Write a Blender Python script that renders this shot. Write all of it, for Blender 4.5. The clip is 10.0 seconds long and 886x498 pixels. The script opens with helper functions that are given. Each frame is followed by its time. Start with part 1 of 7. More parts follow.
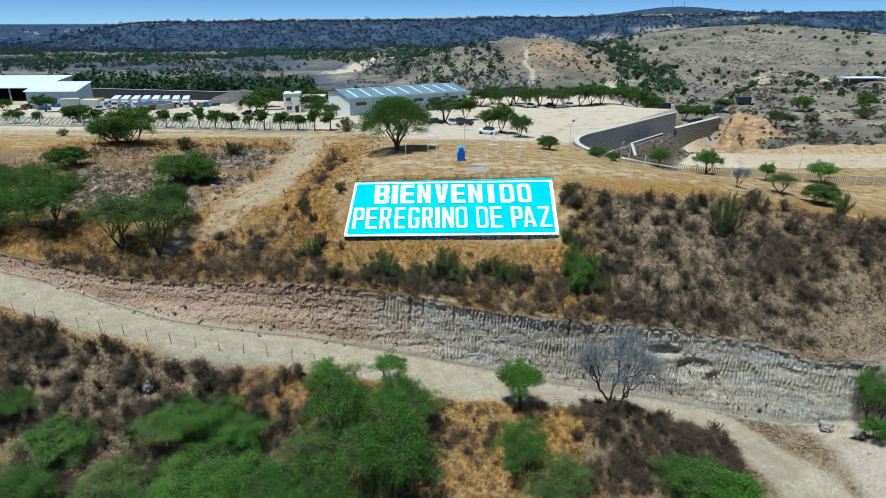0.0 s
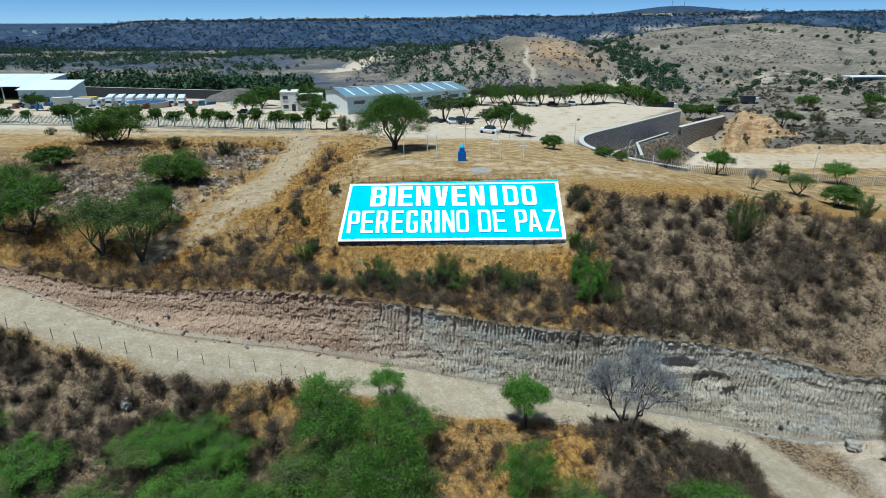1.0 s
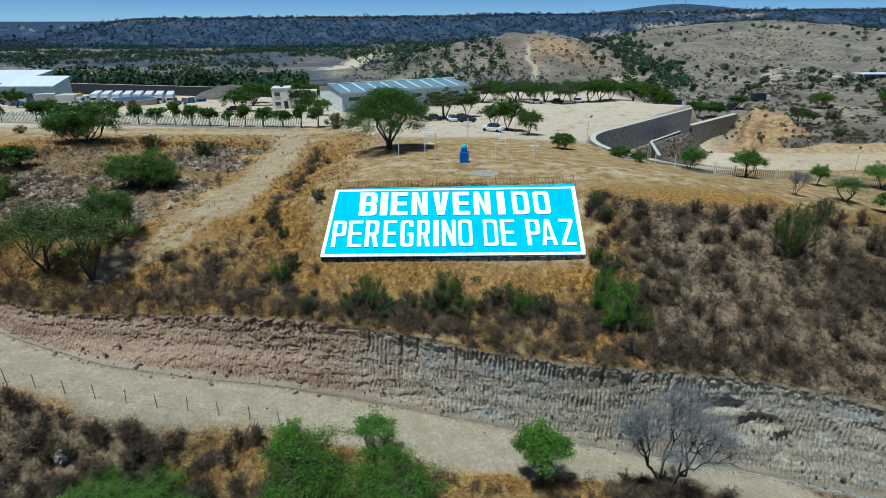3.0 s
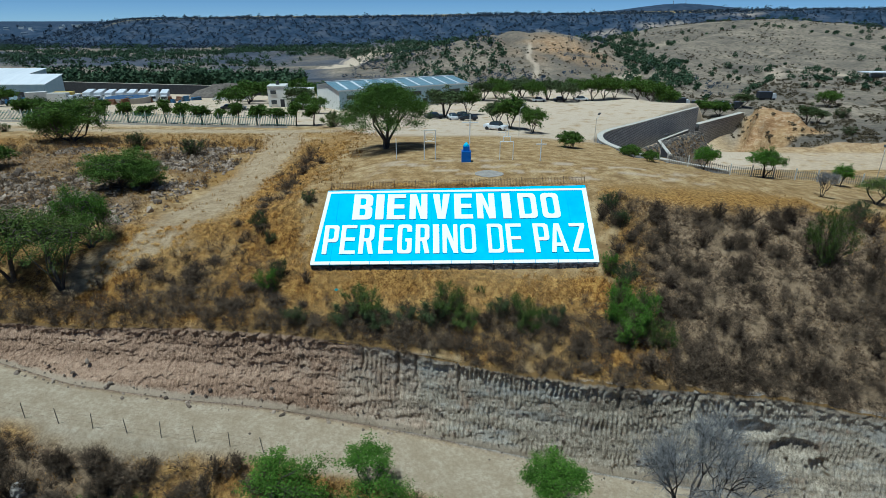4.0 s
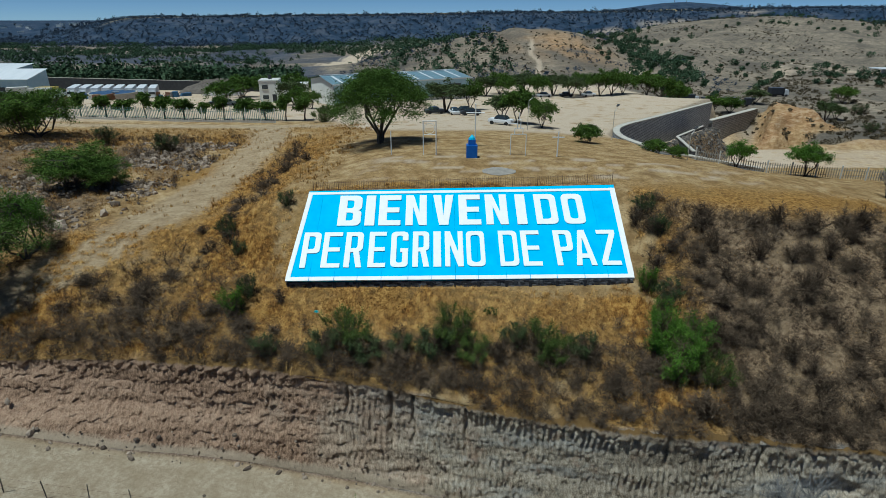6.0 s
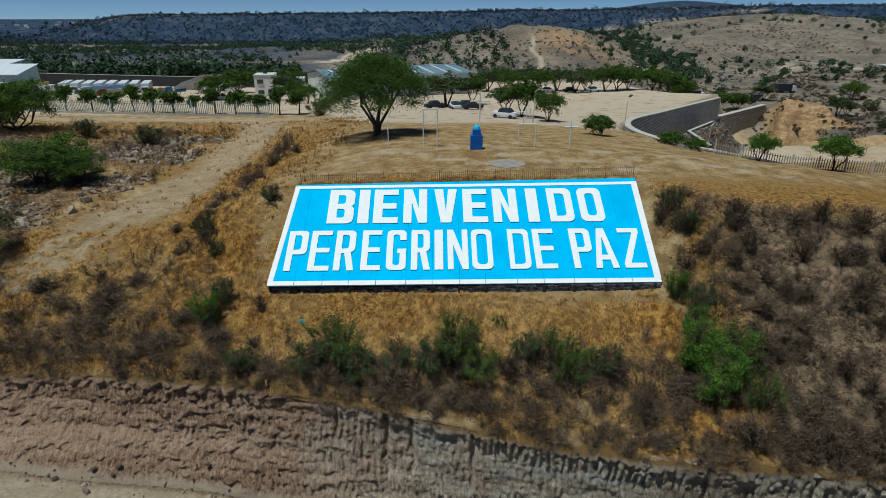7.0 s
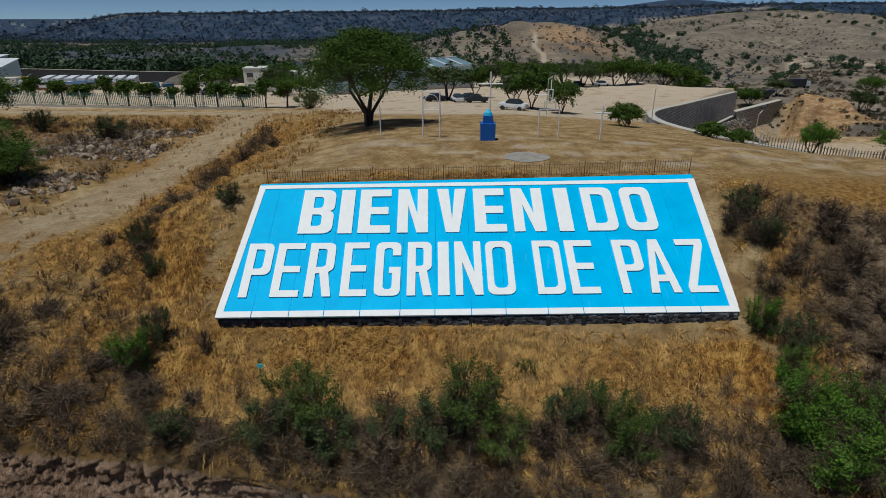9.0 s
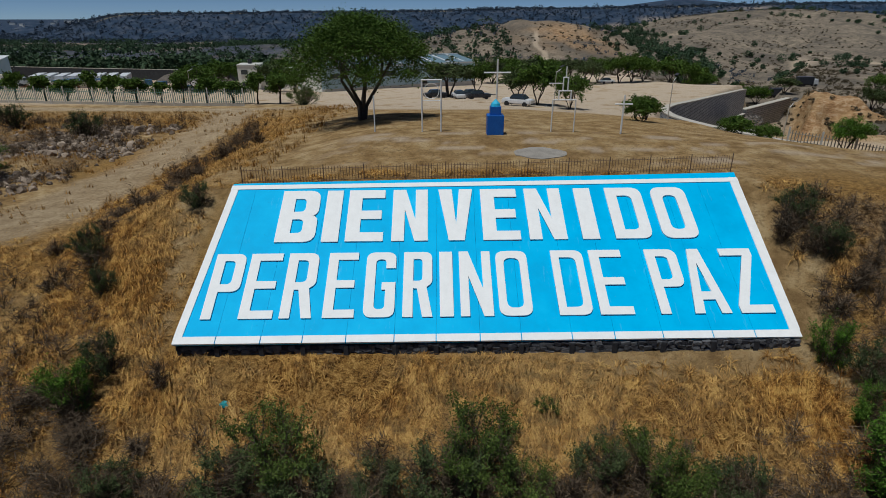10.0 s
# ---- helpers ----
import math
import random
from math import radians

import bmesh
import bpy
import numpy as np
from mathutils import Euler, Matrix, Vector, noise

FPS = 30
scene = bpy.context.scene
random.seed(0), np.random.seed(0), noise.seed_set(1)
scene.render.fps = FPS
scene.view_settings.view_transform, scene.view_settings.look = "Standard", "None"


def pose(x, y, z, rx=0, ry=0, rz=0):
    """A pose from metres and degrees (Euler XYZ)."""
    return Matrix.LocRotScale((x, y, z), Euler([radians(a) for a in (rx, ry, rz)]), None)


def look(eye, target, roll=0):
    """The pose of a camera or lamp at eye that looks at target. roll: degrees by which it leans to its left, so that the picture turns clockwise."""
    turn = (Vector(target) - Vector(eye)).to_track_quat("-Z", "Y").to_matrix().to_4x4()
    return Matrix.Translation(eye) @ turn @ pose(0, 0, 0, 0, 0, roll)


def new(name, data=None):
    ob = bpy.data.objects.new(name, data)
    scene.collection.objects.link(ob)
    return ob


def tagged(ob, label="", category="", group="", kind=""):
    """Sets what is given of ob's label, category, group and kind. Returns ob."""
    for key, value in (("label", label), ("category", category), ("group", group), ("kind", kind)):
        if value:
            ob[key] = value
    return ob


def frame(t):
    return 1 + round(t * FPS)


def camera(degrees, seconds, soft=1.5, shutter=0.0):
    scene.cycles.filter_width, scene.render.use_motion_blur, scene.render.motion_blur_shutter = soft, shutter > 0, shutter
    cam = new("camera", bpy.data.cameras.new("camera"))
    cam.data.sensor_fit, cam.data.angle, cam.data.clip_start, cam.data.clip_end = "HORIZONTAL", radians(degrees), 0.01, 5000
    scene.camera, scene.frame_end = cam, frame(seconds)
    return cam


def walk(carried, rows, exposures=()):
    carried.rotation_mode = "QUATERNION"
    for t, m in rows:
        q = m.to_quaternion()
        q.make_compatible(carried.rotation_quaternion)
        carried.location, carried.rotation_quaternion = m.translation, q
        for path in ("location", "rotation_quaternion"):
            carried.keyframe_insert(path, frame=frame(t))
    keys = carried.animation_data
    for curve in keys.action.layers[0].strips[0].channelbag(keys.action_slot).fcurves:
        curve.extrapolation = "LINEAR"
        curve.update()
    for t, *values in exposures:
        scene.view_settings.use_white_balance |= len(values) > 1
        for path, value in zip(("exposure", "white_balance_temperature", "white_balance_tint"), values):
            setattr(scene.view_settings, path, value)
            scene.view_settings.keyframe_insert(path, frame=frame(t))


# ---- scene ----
cam = camera(76.6, 10.0, soft=0.5)
METRES, EYE, TILT, LEAN, TURN = 42.0, 32.0, -22.0, 0.0, 0.0
ROWS = [
    (0.0, 0.0, 0.0, 0.0, -0.0, 0.0, 0.0),
    (0.5, -0.0005, 0.0411, 0.0075, -0.01, -0.04, 0.0),
    (1.0, -0.0006, 0.0855, 0.0157, -0.03, -0.05, -0.0),
    (1.5, -0.0003, 0.1326, 0.0252, -0.04, -0.1, -0.01),
    (2.0, 0.0001, 0.1817, 0.0354, -0.05, -0.13, -0.0),
    (2.5, 0.0001, 0.2319, 0.0459, -0.05, -0.16, -0.02),
    (4.0, -0.0014, 0.3837, 0.0688, -0.04, -0.19, -0.02),
    (4.5, -0.0022, 0.4292, 0.0762, -0.04, -0.16, -0.01),
    (5.0, -0.0035, 0.4816, 0.0842, -0.05, -0.19, -0.01),
    (5.5, -0.0045, 0.5281, 0.089, -0.05, -0.21, -0.01),
    (7.0, -0.0092, 0.6837, 0.0919, -0.04, -0.33, -0.01),
    (7.5, -0.0111, 0.7369, 0.0965, -0.06, -0.34, -0.0),
    (8.0, -0.0129, 0.7844, 0.1005, -0.06, -0.36, 0.01),
    (8.5, -0.0148, 0.8389, 0.1062, -0.06, -0.34, 0.03),
    (9.0, -0.0163, 0.8867, 0.1123, -0.07, -0.35, 0.07),
    (9.5, -0.0177, 0.9418, 0.1181, -0.07, -0.33, 0.07),
    (10.0, -0.0188, 0.9903, 0.123, -0.08, -0.32, 0.09),
]
walk(cam, [(t, pose(0, 0, EYE, TILT, LEAN, TURN) @ pose(METRES * x, METRES * y, METRES * z, 90 + pitch, roll, yaw)) for t, x, y, z, yaw, pitch, roll in ROWS],
     exposures=[(0.0, -0.02, 5250, -3), (2.5, -0.22, 5250, -5), (5.0, -0.52, 5400, -5), (7.5, -0.78, 5900, 0), (10.0, -0.97, 6100, 6)])

# ---- light ----
SUN_ELEVATION = radians(74)
world = bpy.data.worlds.new("sky")
scene.world = world
world.use_nodes = True
sky = world.node_tree.nodes.new("ShaderNodeTexSky")
sky.sky_type, sky.sun_disc = "NISHITA", False
sky.sun_elevation, sky.sun_rotation = SUN_ELEVATION, radians(-129)
sky.altitude, sky.air_density, sky.dust_density, sky.ozone_density = 2300, 0.45, 0.0, 5.0
world.node_tree.nodes["Background"].inputs["Strength"].default_value = 0.095
world.node_tree.links.new(sky.outputs["Color"], world.node_tree.nodes["Background"].inputs["Color"])
sun = new("sun", bpy.data.lights.new("sun", "SUN"))
sun.data.energy, sun.data.angle, sun.data.color = 6.2, radians(0.53), (1.0, 0.97, 0.93)
sun.matrix_world = look((-22, -18, 96), (0, 0, 0))

# ---- small tools ----
rng = np.random.default_rng(7)


def value_noise(x, y, seed=0):
    """Smooth lattice noise, about -1 to 1."""
    x, y = np.asarray(x, float), np.asarray(y, float)
    ix, iy = np.floor(x).astype(np.int64), np.floor(y).astype(np.int64)
    fx, fy = x - ix, y - iy
    fx, fy = fx * fx * (3 - 2 * fx), fy * fy * (3 - 2 * fy)

    def h(a, b):
        n = (a * 374761393 + b * 668265263 + seed * 974634777) & 0xFFFFFFFF
        n = ((n ^ (n >> 13)) * 1274126177) & 0xFFFFFFFF
        return ((n ^ (n >> 16)) & 0xFFFF) / 32767.5 - 1
    a = h(ix, iy) * (1 - fx) + h(ix + 1, iy) * fx
    b = h(ix, iy + 1) * (1 - fx) + h(ix + 1, iy + 1) * fx
    return a * (1 - fy) + b * fy


def fbm(x, y, octaves=4, seed=0):
    total, amp = 0.0, 1.0
    for o in range(octaves):
        total = total + amp * value_noise(np.asarray(x) * 2 ** o, np.asarray(y) * 2 ** o, seed + o)
        amp *= 0.5
    return total / 1.9


def smooth(a, b, v):
    s = np.clip((np.asarray(v, float) - a) / (b - a), 0, 1)
    return s * s * (3 - 2 * s)


def to_mesh(name, verts, faces, material=None, smooth_shade=False):
    me = bpy.data.meshes.new(name)
    me.from_pydata([tuple(map(float, v)) for v in verts], [], [tuple(map(int, f)) for f in faces])
    if material:
        me.materials.append(material)
    if smooth_shade:
        me.polygons.foreach_set("use_smooth", [True] * len(me.polygons))
    me.update()
    return me


def bm_mesh(name, bm, material):
    me = bpy.data.meshes.new(name)
    bmesh.ops.recalc_face_normals(bm, faces=bm.faces)
    bm.to_mesh(me)
    bm.free()
    me.materials.append(material)
    return me


def part(name, bm, material, parent, label=""):
    """One mesh under a thing or a part; bm may also be a ready mesh."""
    me = bm if isinstance(bm, bpy.types.Mesh) else bm_mesh(name, bm, material)
    ob = new(name, me)
    ob.parent = parent
    return tagged(ob, label)


def thing(name, label, category, at=None, group="", kind="", mesh=None):
    ob = tagged(new(name, mesh), label, category, group, kind)
    if at is not None:
        ob.matrix_basis = at
    return ob


def box(bm, x0, y0, z0, x1, y1, z1, m=None, bevel=0.0):
    made = bmesh.ops.create_cube(bm, size=1)["verts"]
    for v in made:
        v.co = Vector((x0 + (v.co.x + 0.5) * (x1 - x0), y0 + (v.co.y + 0.5) * (y1 - y0), z0 + (v.co.z + 0.5) * (z1 - z0)))
    if bevel:
        edges = list({e for v in made for e in v.link_edges})
        made = list({v for f in bmesh.ops.bevel(bm, geom=edges, offset=bevel, segments=2, affect="EDGES")["faces"] for v in f.verts} | {v for v in made if v.is_valid})
    if m is not None:
        for v in made:
            v.co = m @ v.co
    return bm


def boxed(*a, **k):
    return box(bmesh.new(), *a, **k)


def rod(bm, a, b, r0, r1=None, sides=6):
    a, b = Vector(a), Vector(b)
    r1 = r0 if r1 is None else r1
    q = (b - a).to_track_quat("Z", "Y").to_matrix()
    rings = []
    for p, r in ((a, r0), (b, r1)):
        rings.append([bm.verts.new(p + q @ Vector((r * math.cos(2 * math.pi * i / sides), r * math.sin(2 * math.pi * i / sides), 0))) for i in range(sides)])
    for i in range(sides):
        bm.faces.new((rings[0][i], rings[0][(i + 1) % sides], rings[1][(i + 1) % sides], rings[1][i]))
    bm.faces.new(rings[0][::-1])
    bm.faces.new(rings[1])
    return bm


def rodded(*a, **k):
    return rod(bmesh.new(), *a, **k)


# ---- materials ----
class Nodes:
    """A short way to write a node material."""

    def __init__(self, name):
        self.mat = bpy.data.materials.new(name)
        self.mat.use_nodes = True
        self.tree = self.mat.node_tree
        self.out = self.tree.nodes["Principled BSDF"]
        self.where = None

    def node(self, kind, **values):
        n = self.tree.nodes.new(kind)
        for k, v in values.items():
            n.inputs[k].default_value = v
        return n

    def link(self, a, b):
        self.tree.links.new(a, b)

    def coords(self, kind="Object"):
        if self.where is None:
            self.where = self.tree.nodes.new("ShaderNodeTexCoord").outputs[kind]
        return self.where

    def noise(self, scale, detail=5, rough=0.6, stretch=None):
        n = self.node("ShaderNodeTexNoise", Scale=scale, Detail=detail, Roughness=rough)
        if stretch:
            m = self.node("ShaderNodeMapping", Scale=stretch)
            self.link(self.coords(), m.inputs["Vector"])
            self.link(m.outputs["Vector"], n.inputs["Vector"])
        else:
            self.link(self.coords(), n.inputs["Vector"])
        return n.outputs["Fac"]

    def ramp(self, fac, stops):
        n = self.tree.nodes.new("ShaderNodeValToRGB")
        e = n.color_ramp.elements
        while len(e) < len(stops):
            e.new(0.5)
        for i, (p, c) in enumerate(stops):
            e[i].position = p
            e[i].color = (*c, 1) if len(c) == 3 else c
        self.link(fac, n.inputs["Fac"])
        return n.outputs["Color"]

    def mix(self, fac, a, b, mode="MIX"):
        n = self.tree.nodes.new("ShaderNodeMix")
        n.data_type, n.blend_type = "RGBA", mode
        for sock, v in ((n.inputs[0], fac), (n.inputs[6], a), (n.inputs[7], b)):
            if isinstance(v, bpy.types.NodeSocket):
                self.link(v, sock)
            else:
                sock.default_value = v if isinstance(v, (int, float)) else (*v, 1)
        return n.outputs[2]

    def math(self, op, a, b):
        n = self.tree.nodes.new("ShaderNodeMath")
        n.operation = op
        for sock, v in ((n.inputs[0], a), (n.inputs[1], b)):
            if isinstance(v, bpy.types.NodeSocket):
                self.link(v, sock)
            else:
                sock.default_value = v
        return n.outputs[0]

    def attr(self, name):
        n = self.tree.nodes.new("ShaderNodeAttribute")
        n.attribute_name = name
        return n.outputs["Fac"]

    def random(self):
        return self.tree.nodes.new("ShaderNodeObjectInfo").outputs["Random"]

    def island(self):
        return self.tree.nodes.new("ShaderNodeNewGeometry").outputs["Random Per Island"]

    def done(self, colour, rough=0.9, bump=None, strength=0.4, distance=0.05, metal=0.0, specular=0.3):
        if isinstance(colour, bpy.types.NodeSocket):
            self.link(colour, self.out.inputs["Base Color"])
        else:
            self.out.inputs["Base Color"].default_value = (*colour, 1)
        self.out.inputs["Roughness"].default_value = rough
        self.out.inputs["Metallic"].default_value = metal
        self.out.inputs["Specular IOR Level"].default_value = specular
        if bump is not None:
            n = self.node("ShaderNodeBump", Strength=strength, Distance=distance)
            self.link(bump, n.inputs["Height"])
            self.link(n.outputs["Normal"], self.out.inputs["Normal"])
        return self.mat


def simple(name, a, b, scale=4.0, rough=0.8, bump=0.2, distance=0.01, metal=0.0, specular=0.3, per="none"):
    """Two tones mixed by noise at two scales."""
    n = Nodes(name)
    big, fine = n.noise(scale, 4), n.noise(scale * 9, 3)
    f = n.math("ADD", n.math("MULTIPLY", big, 0.65), n.math("MULTIPLY", fine, 0.35))
    if per != "none":
        r = n.random() if per == "object" else n.island()
        f = n.math("ADD", n.math("MULTIPLY", f, 0.5), n.math("MULTIPLY", r, 0.5))
    return n.done(n.ramp(f, [(0.3, a), (0.7, b)]), rough, fine, bump, distance, metal, specular)


def leafy(name, dark, mid, light):
    n = Nodes(name)
    c = n.ramp(n.island(), [(0.0, dark), (0.5, mid), (1.0, light)])
    c = n.mix(n.ramp(n.noise(0.35, 3), [(0.35, (0, 0, 0)), (0.65, (1, 1, 1))]), c, n.mix(0.5, c, light))
    c = n.mix(n.math("MULTIPLY", n.random(), 0.55), c, n.mix(0.5, dark, mid))
    return n.done(c, 0.75, specular=0.12)


def ground_material():
    n = Nodes("dry_ground")
    big, mid, fine, grit = n.noise(0.12, 4), n.noise(0.7, 5), n.noise(3.5, 7, 0.78), n.noise(16, 5, 0.8)
    crisp = n.math("ADD", n.math("MULTIPLY", fine, 0.6), n.math("MULTIPLY", grit, 0.4))
    soil = n.ramp(mid, [(0.36, (0.215, 0.135, 0.060)), (0.5, (0.345, 0.232, 0.108)), (0.64, (0.475, 0.35, 0.188))])
    soil = n.mix(n.ramp(fine, [(0.38, (0.55, 0.55, 0.55)), (0.5, (0, 0, 0))]), soil, (0.14, 0.086, 0.038))
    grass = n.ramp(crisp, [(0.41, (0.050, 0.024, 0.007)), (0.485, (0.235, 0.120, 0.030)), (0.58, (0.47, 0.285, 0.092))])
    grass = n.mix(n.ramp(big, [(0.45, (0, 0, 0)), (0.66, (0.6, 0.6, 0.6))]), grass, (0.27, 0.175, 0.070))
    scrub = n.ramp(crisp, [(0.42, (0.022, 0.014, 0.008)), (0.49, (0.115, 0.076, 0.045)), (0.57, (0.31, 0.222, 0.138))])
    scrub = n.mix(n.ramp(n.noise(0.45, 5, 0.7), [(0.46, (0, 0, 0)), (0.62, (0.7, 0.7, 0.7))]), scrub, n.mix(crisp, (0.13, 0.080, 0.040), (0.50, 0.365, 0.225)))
    road = n.ramp(mid, [(0.3, (0.36, 0.285, 0.185)), (0.6, (0.51, 0.425, 0.305))])
    road = n.mix(n.ramp(fine, [(0.42, (0.75, 0.75, 0.75)), (0.58, (0, 0, 0))]), road, (0.31, 0.235, 0.15))
    road = n.mix(n.math("MULTIPLY", grit, 0.3), road, (0.22, 0.17, 0.12))
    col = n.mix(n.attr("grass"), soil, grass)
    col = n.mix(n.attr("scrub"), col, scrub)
    # quarried tuff: vertical claw marks, pink to the west and grey-white to the east
    marks = n.noise(8.0, 9, 0.82, (1.0, 0.6, 0.36))
    strata = n.noise(3.4, 9, 0.82, (0.36, 0.5, 1.0))
    blotch = n.noise(0.33, 5, 0.6)
    warp = n.node("ShaderNodeTexNoise", Scale=1.1, Detail=4)
    n.link(n.coords(), warp.inputs["Vector"])
    bent = n.tree.nodes.new("ShaderNodeVectorMath")
    bent.operation = "ADD"
    n.link(n.coords(), bent.inputs[0])
    small = n.tree.nodes.new("ShaderNodeVectorMath")
    small.operation = "SCALE"
    small.inputs["Scale"].default_value = 0.22
    n.link(warp.outputs["Color"], small.inputs[0])
    n.link(small.outputs[0], bent.inputs[1])

    def cells(scale, stretch, feature):
        m = n.node("ShaderNodeMapping", Scale=stretch)
        n.link(bent.outputs[0], m.inputs["Vector"])
        v = n.node("ShaderNodeTexVoronoi", Scale=scale)
        v.feature = feature
        n.link(m.outputs["Vector"], v.inputs["Vector"])
        return v.outputs["Distance"]
    crack = n.ramp(cells(0.34, (1, 0.7, 0.6), "DISTANCE_TO_EDGE"), [(0.0, (0.3, 0.3, 0.3)), (0.018, (1, 1, 1))])
    claw = cells(5.0, (1, 0.6, 0.20), "F1")
    tone = n.math("ADD", n.math("MULTIPLY", strata, 0.55), n.math("MULTIPLY", n.math("ADD", marks, n.math("SUBTRACT", grit, 0.5)), 0.45))
    pink = n.ramp(tone, [(0.40, (0.045, 0.031, 0.022)), (0.475, (0.165, 0.110, 0.080)), (0.56, (0.36, 0.26, 0.195))])
    grey = n.ramp(tone, [(0.41, (0.095, 0.087, 0.077)), (0.475, (0.305, 0.285, 0.255)), (0.55, (0.50, 0.475, 0.43))])
    marks = n.math("ADD", n.math("MULTIPLY", n.math("ADD", marks, strata), 0.45), n.math("MULTIPLY", claw, 0.7))
    side = n.node("ShaderNodeSeparateXYZ")
    n.link(n.coords(), side.inputs[0])
    east = n.ramp(n.math("ADD", n.math("MULTIPLY", n.math("ADD", side.outputs[0], 14.0), 0.045), n.math("SUBTRACT", blotch, 0.5)), [(0.35, (0, 0, 0)), (0.95, (1, 1, 1))])
    rock = n.mix(east, pink, grey)
    rock = n.mix(n.math("MULTIPLY", n.math("SUBTRACT", 1.0, crack), 0.22), rock, (0.07, 0.058, 0.05))
    rock = n.mix(n.ramp(blotch, [(0.58, (0, 0, 0)), (0.70, (0.3, 0.3, 0.3))]), rock, (0.34, 0.36, 0.36))
    col = n.mix(n.attr("rock"), col, rock)
    col = n.mix(n.attr("road"), col, road)
    far = n.ramp(n.noise(0.02, 6, 0.7), [(0.35, (0.115, 0.098, 0.080)), (0.5, (0.215, 0.175, 0.132)), (0.65, (0.315, 0.255, 0.185))])
    far = n.mix(n.ramp(n.noise(0.06, 8, 0.75), [(0.40, (0.65, 0.65, 0.65)), (0.54, (0, 0, 0))]), far, (0.105, 0.092, 0.076))
    far = n.mix(n.ramp(n.noise(0.3, 7, 0.85), [(0.47, (0, 0, 0)), (0.58, (0.75, 0.75, 0.75))]), far, (0.085, 0.074, 0.056))
    col = n.mix(n.attr("far"), col, far)
    col = n.mix(n.attr("rust"), col, n.ramp(n.noise(0.5, 7, 0.75, (1, 1, 2.5)), [(0.36, (0.17, 0.088, 0.042)), (0.5, (0.33, 0.195, 0.092)), (0.64, (0.47, 0.345, 0.22))]))
    # dark scrub tone with the blue haze of distance mixed into it
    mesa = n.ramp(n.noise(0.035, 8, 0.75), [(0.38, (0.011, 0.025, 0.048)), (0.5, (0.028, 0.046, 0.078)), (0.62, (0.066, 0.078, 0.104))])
    col = n.mix(n.attr("hazed_wood"), col, mesa)
    col = n.mix(n.attr("field"), col, n.ramp(n.noise(0.012, 4), [(0.4, (0.16, 0.13, 0.07)), (0.6, (0.34, 0.26, 0.11))]))
    col = n.mix(n.attr("pale"), col, n.ramp(fine, [(0.35, (0.40, 0.315, 0.225)), (0.6, (0.53, 0.43, 0.32))]))
    height = n.math("ADD", fine, n.math("MULTIPLY", grit, 0.6))
    height = n.math("ADD", height, n.math("MULTIPLY", n.math("MULTIPLY", n.attr("rock"), n.math("ADD", n.math("MULTIPLY", marks, 1.5), n.math("MULTIPLY", crack, 0.5))), 1.6))
    return n.done(col, 0.95, height, 0.9, 0.16, specular=0.1)


GROUND = ground_material()
LEAF = leafy("mesquite_leaves", (0.018, 0.040, 0.006), (0.050, 0.098, 0.012), (0.112, 0.175, 0.028))
LEAF_NEAR = leafy("valley_mesquite_leaves", (0.012, 0.034, 0.004), (0.044, 0.105, 0.010), (0.125, 0.215, 0.028))
LEAF_FRESH = leafy("fresh_leaves", (0.016, 0.046, 0.004), (0.060, 0.140, 0.012), (0.15, 0.26, 0.035))
LEAF_OLIVE = leafy("olive_leaves", (0.022, 0.042, 0.008), (0.066, 0.105, 0.017), (0.15, 0.195, 0.045))
LEAF_DULL = leafy("dusty_leaves", (0.022, 0.038, 0.012), (0.055, 0.08, 0.026), (0.115, 0.14, 0.055))
TWIG = leafy("dry_twigs", (0.011, 0.0075, 0.005), (0.068, 0.047, 0.030), (0.26, 0.19, 0.125))


def straw_material():
    n = Nodes("dry_grass_blades")
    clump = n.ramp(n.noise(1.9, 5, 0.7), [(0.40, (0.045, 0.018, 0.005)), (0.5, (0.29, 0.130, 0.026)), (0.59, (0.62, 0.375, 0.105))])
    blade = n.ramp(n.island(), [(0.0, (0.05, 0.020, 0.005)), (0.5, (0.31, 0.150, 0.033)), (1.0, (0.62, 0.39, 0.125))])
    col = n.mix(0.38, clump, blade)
    col = n.mix(n.ramp(n.noise(0.16, 4), [(0.42, (0, 0, 0)), (0.62, (0.55, 0.55, 0.55))]), col, n.mix(0.5, col, (0.56, 0.42, 0.20)))
    return n.done(col, 0.8, specular=0.12)


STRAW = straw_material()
GREY_TWIG = leafy("weathered_grey_twigs", (0.060, 0.056, 0.054), (0.17, 0.165, 0.16), (0.36, 0.35, 0.335))
BARK = simple("bark", (0.035, 0.028, 0.022), (0.10, 0.08, 0.065), 6, 0.95, 0.6, 0.02)


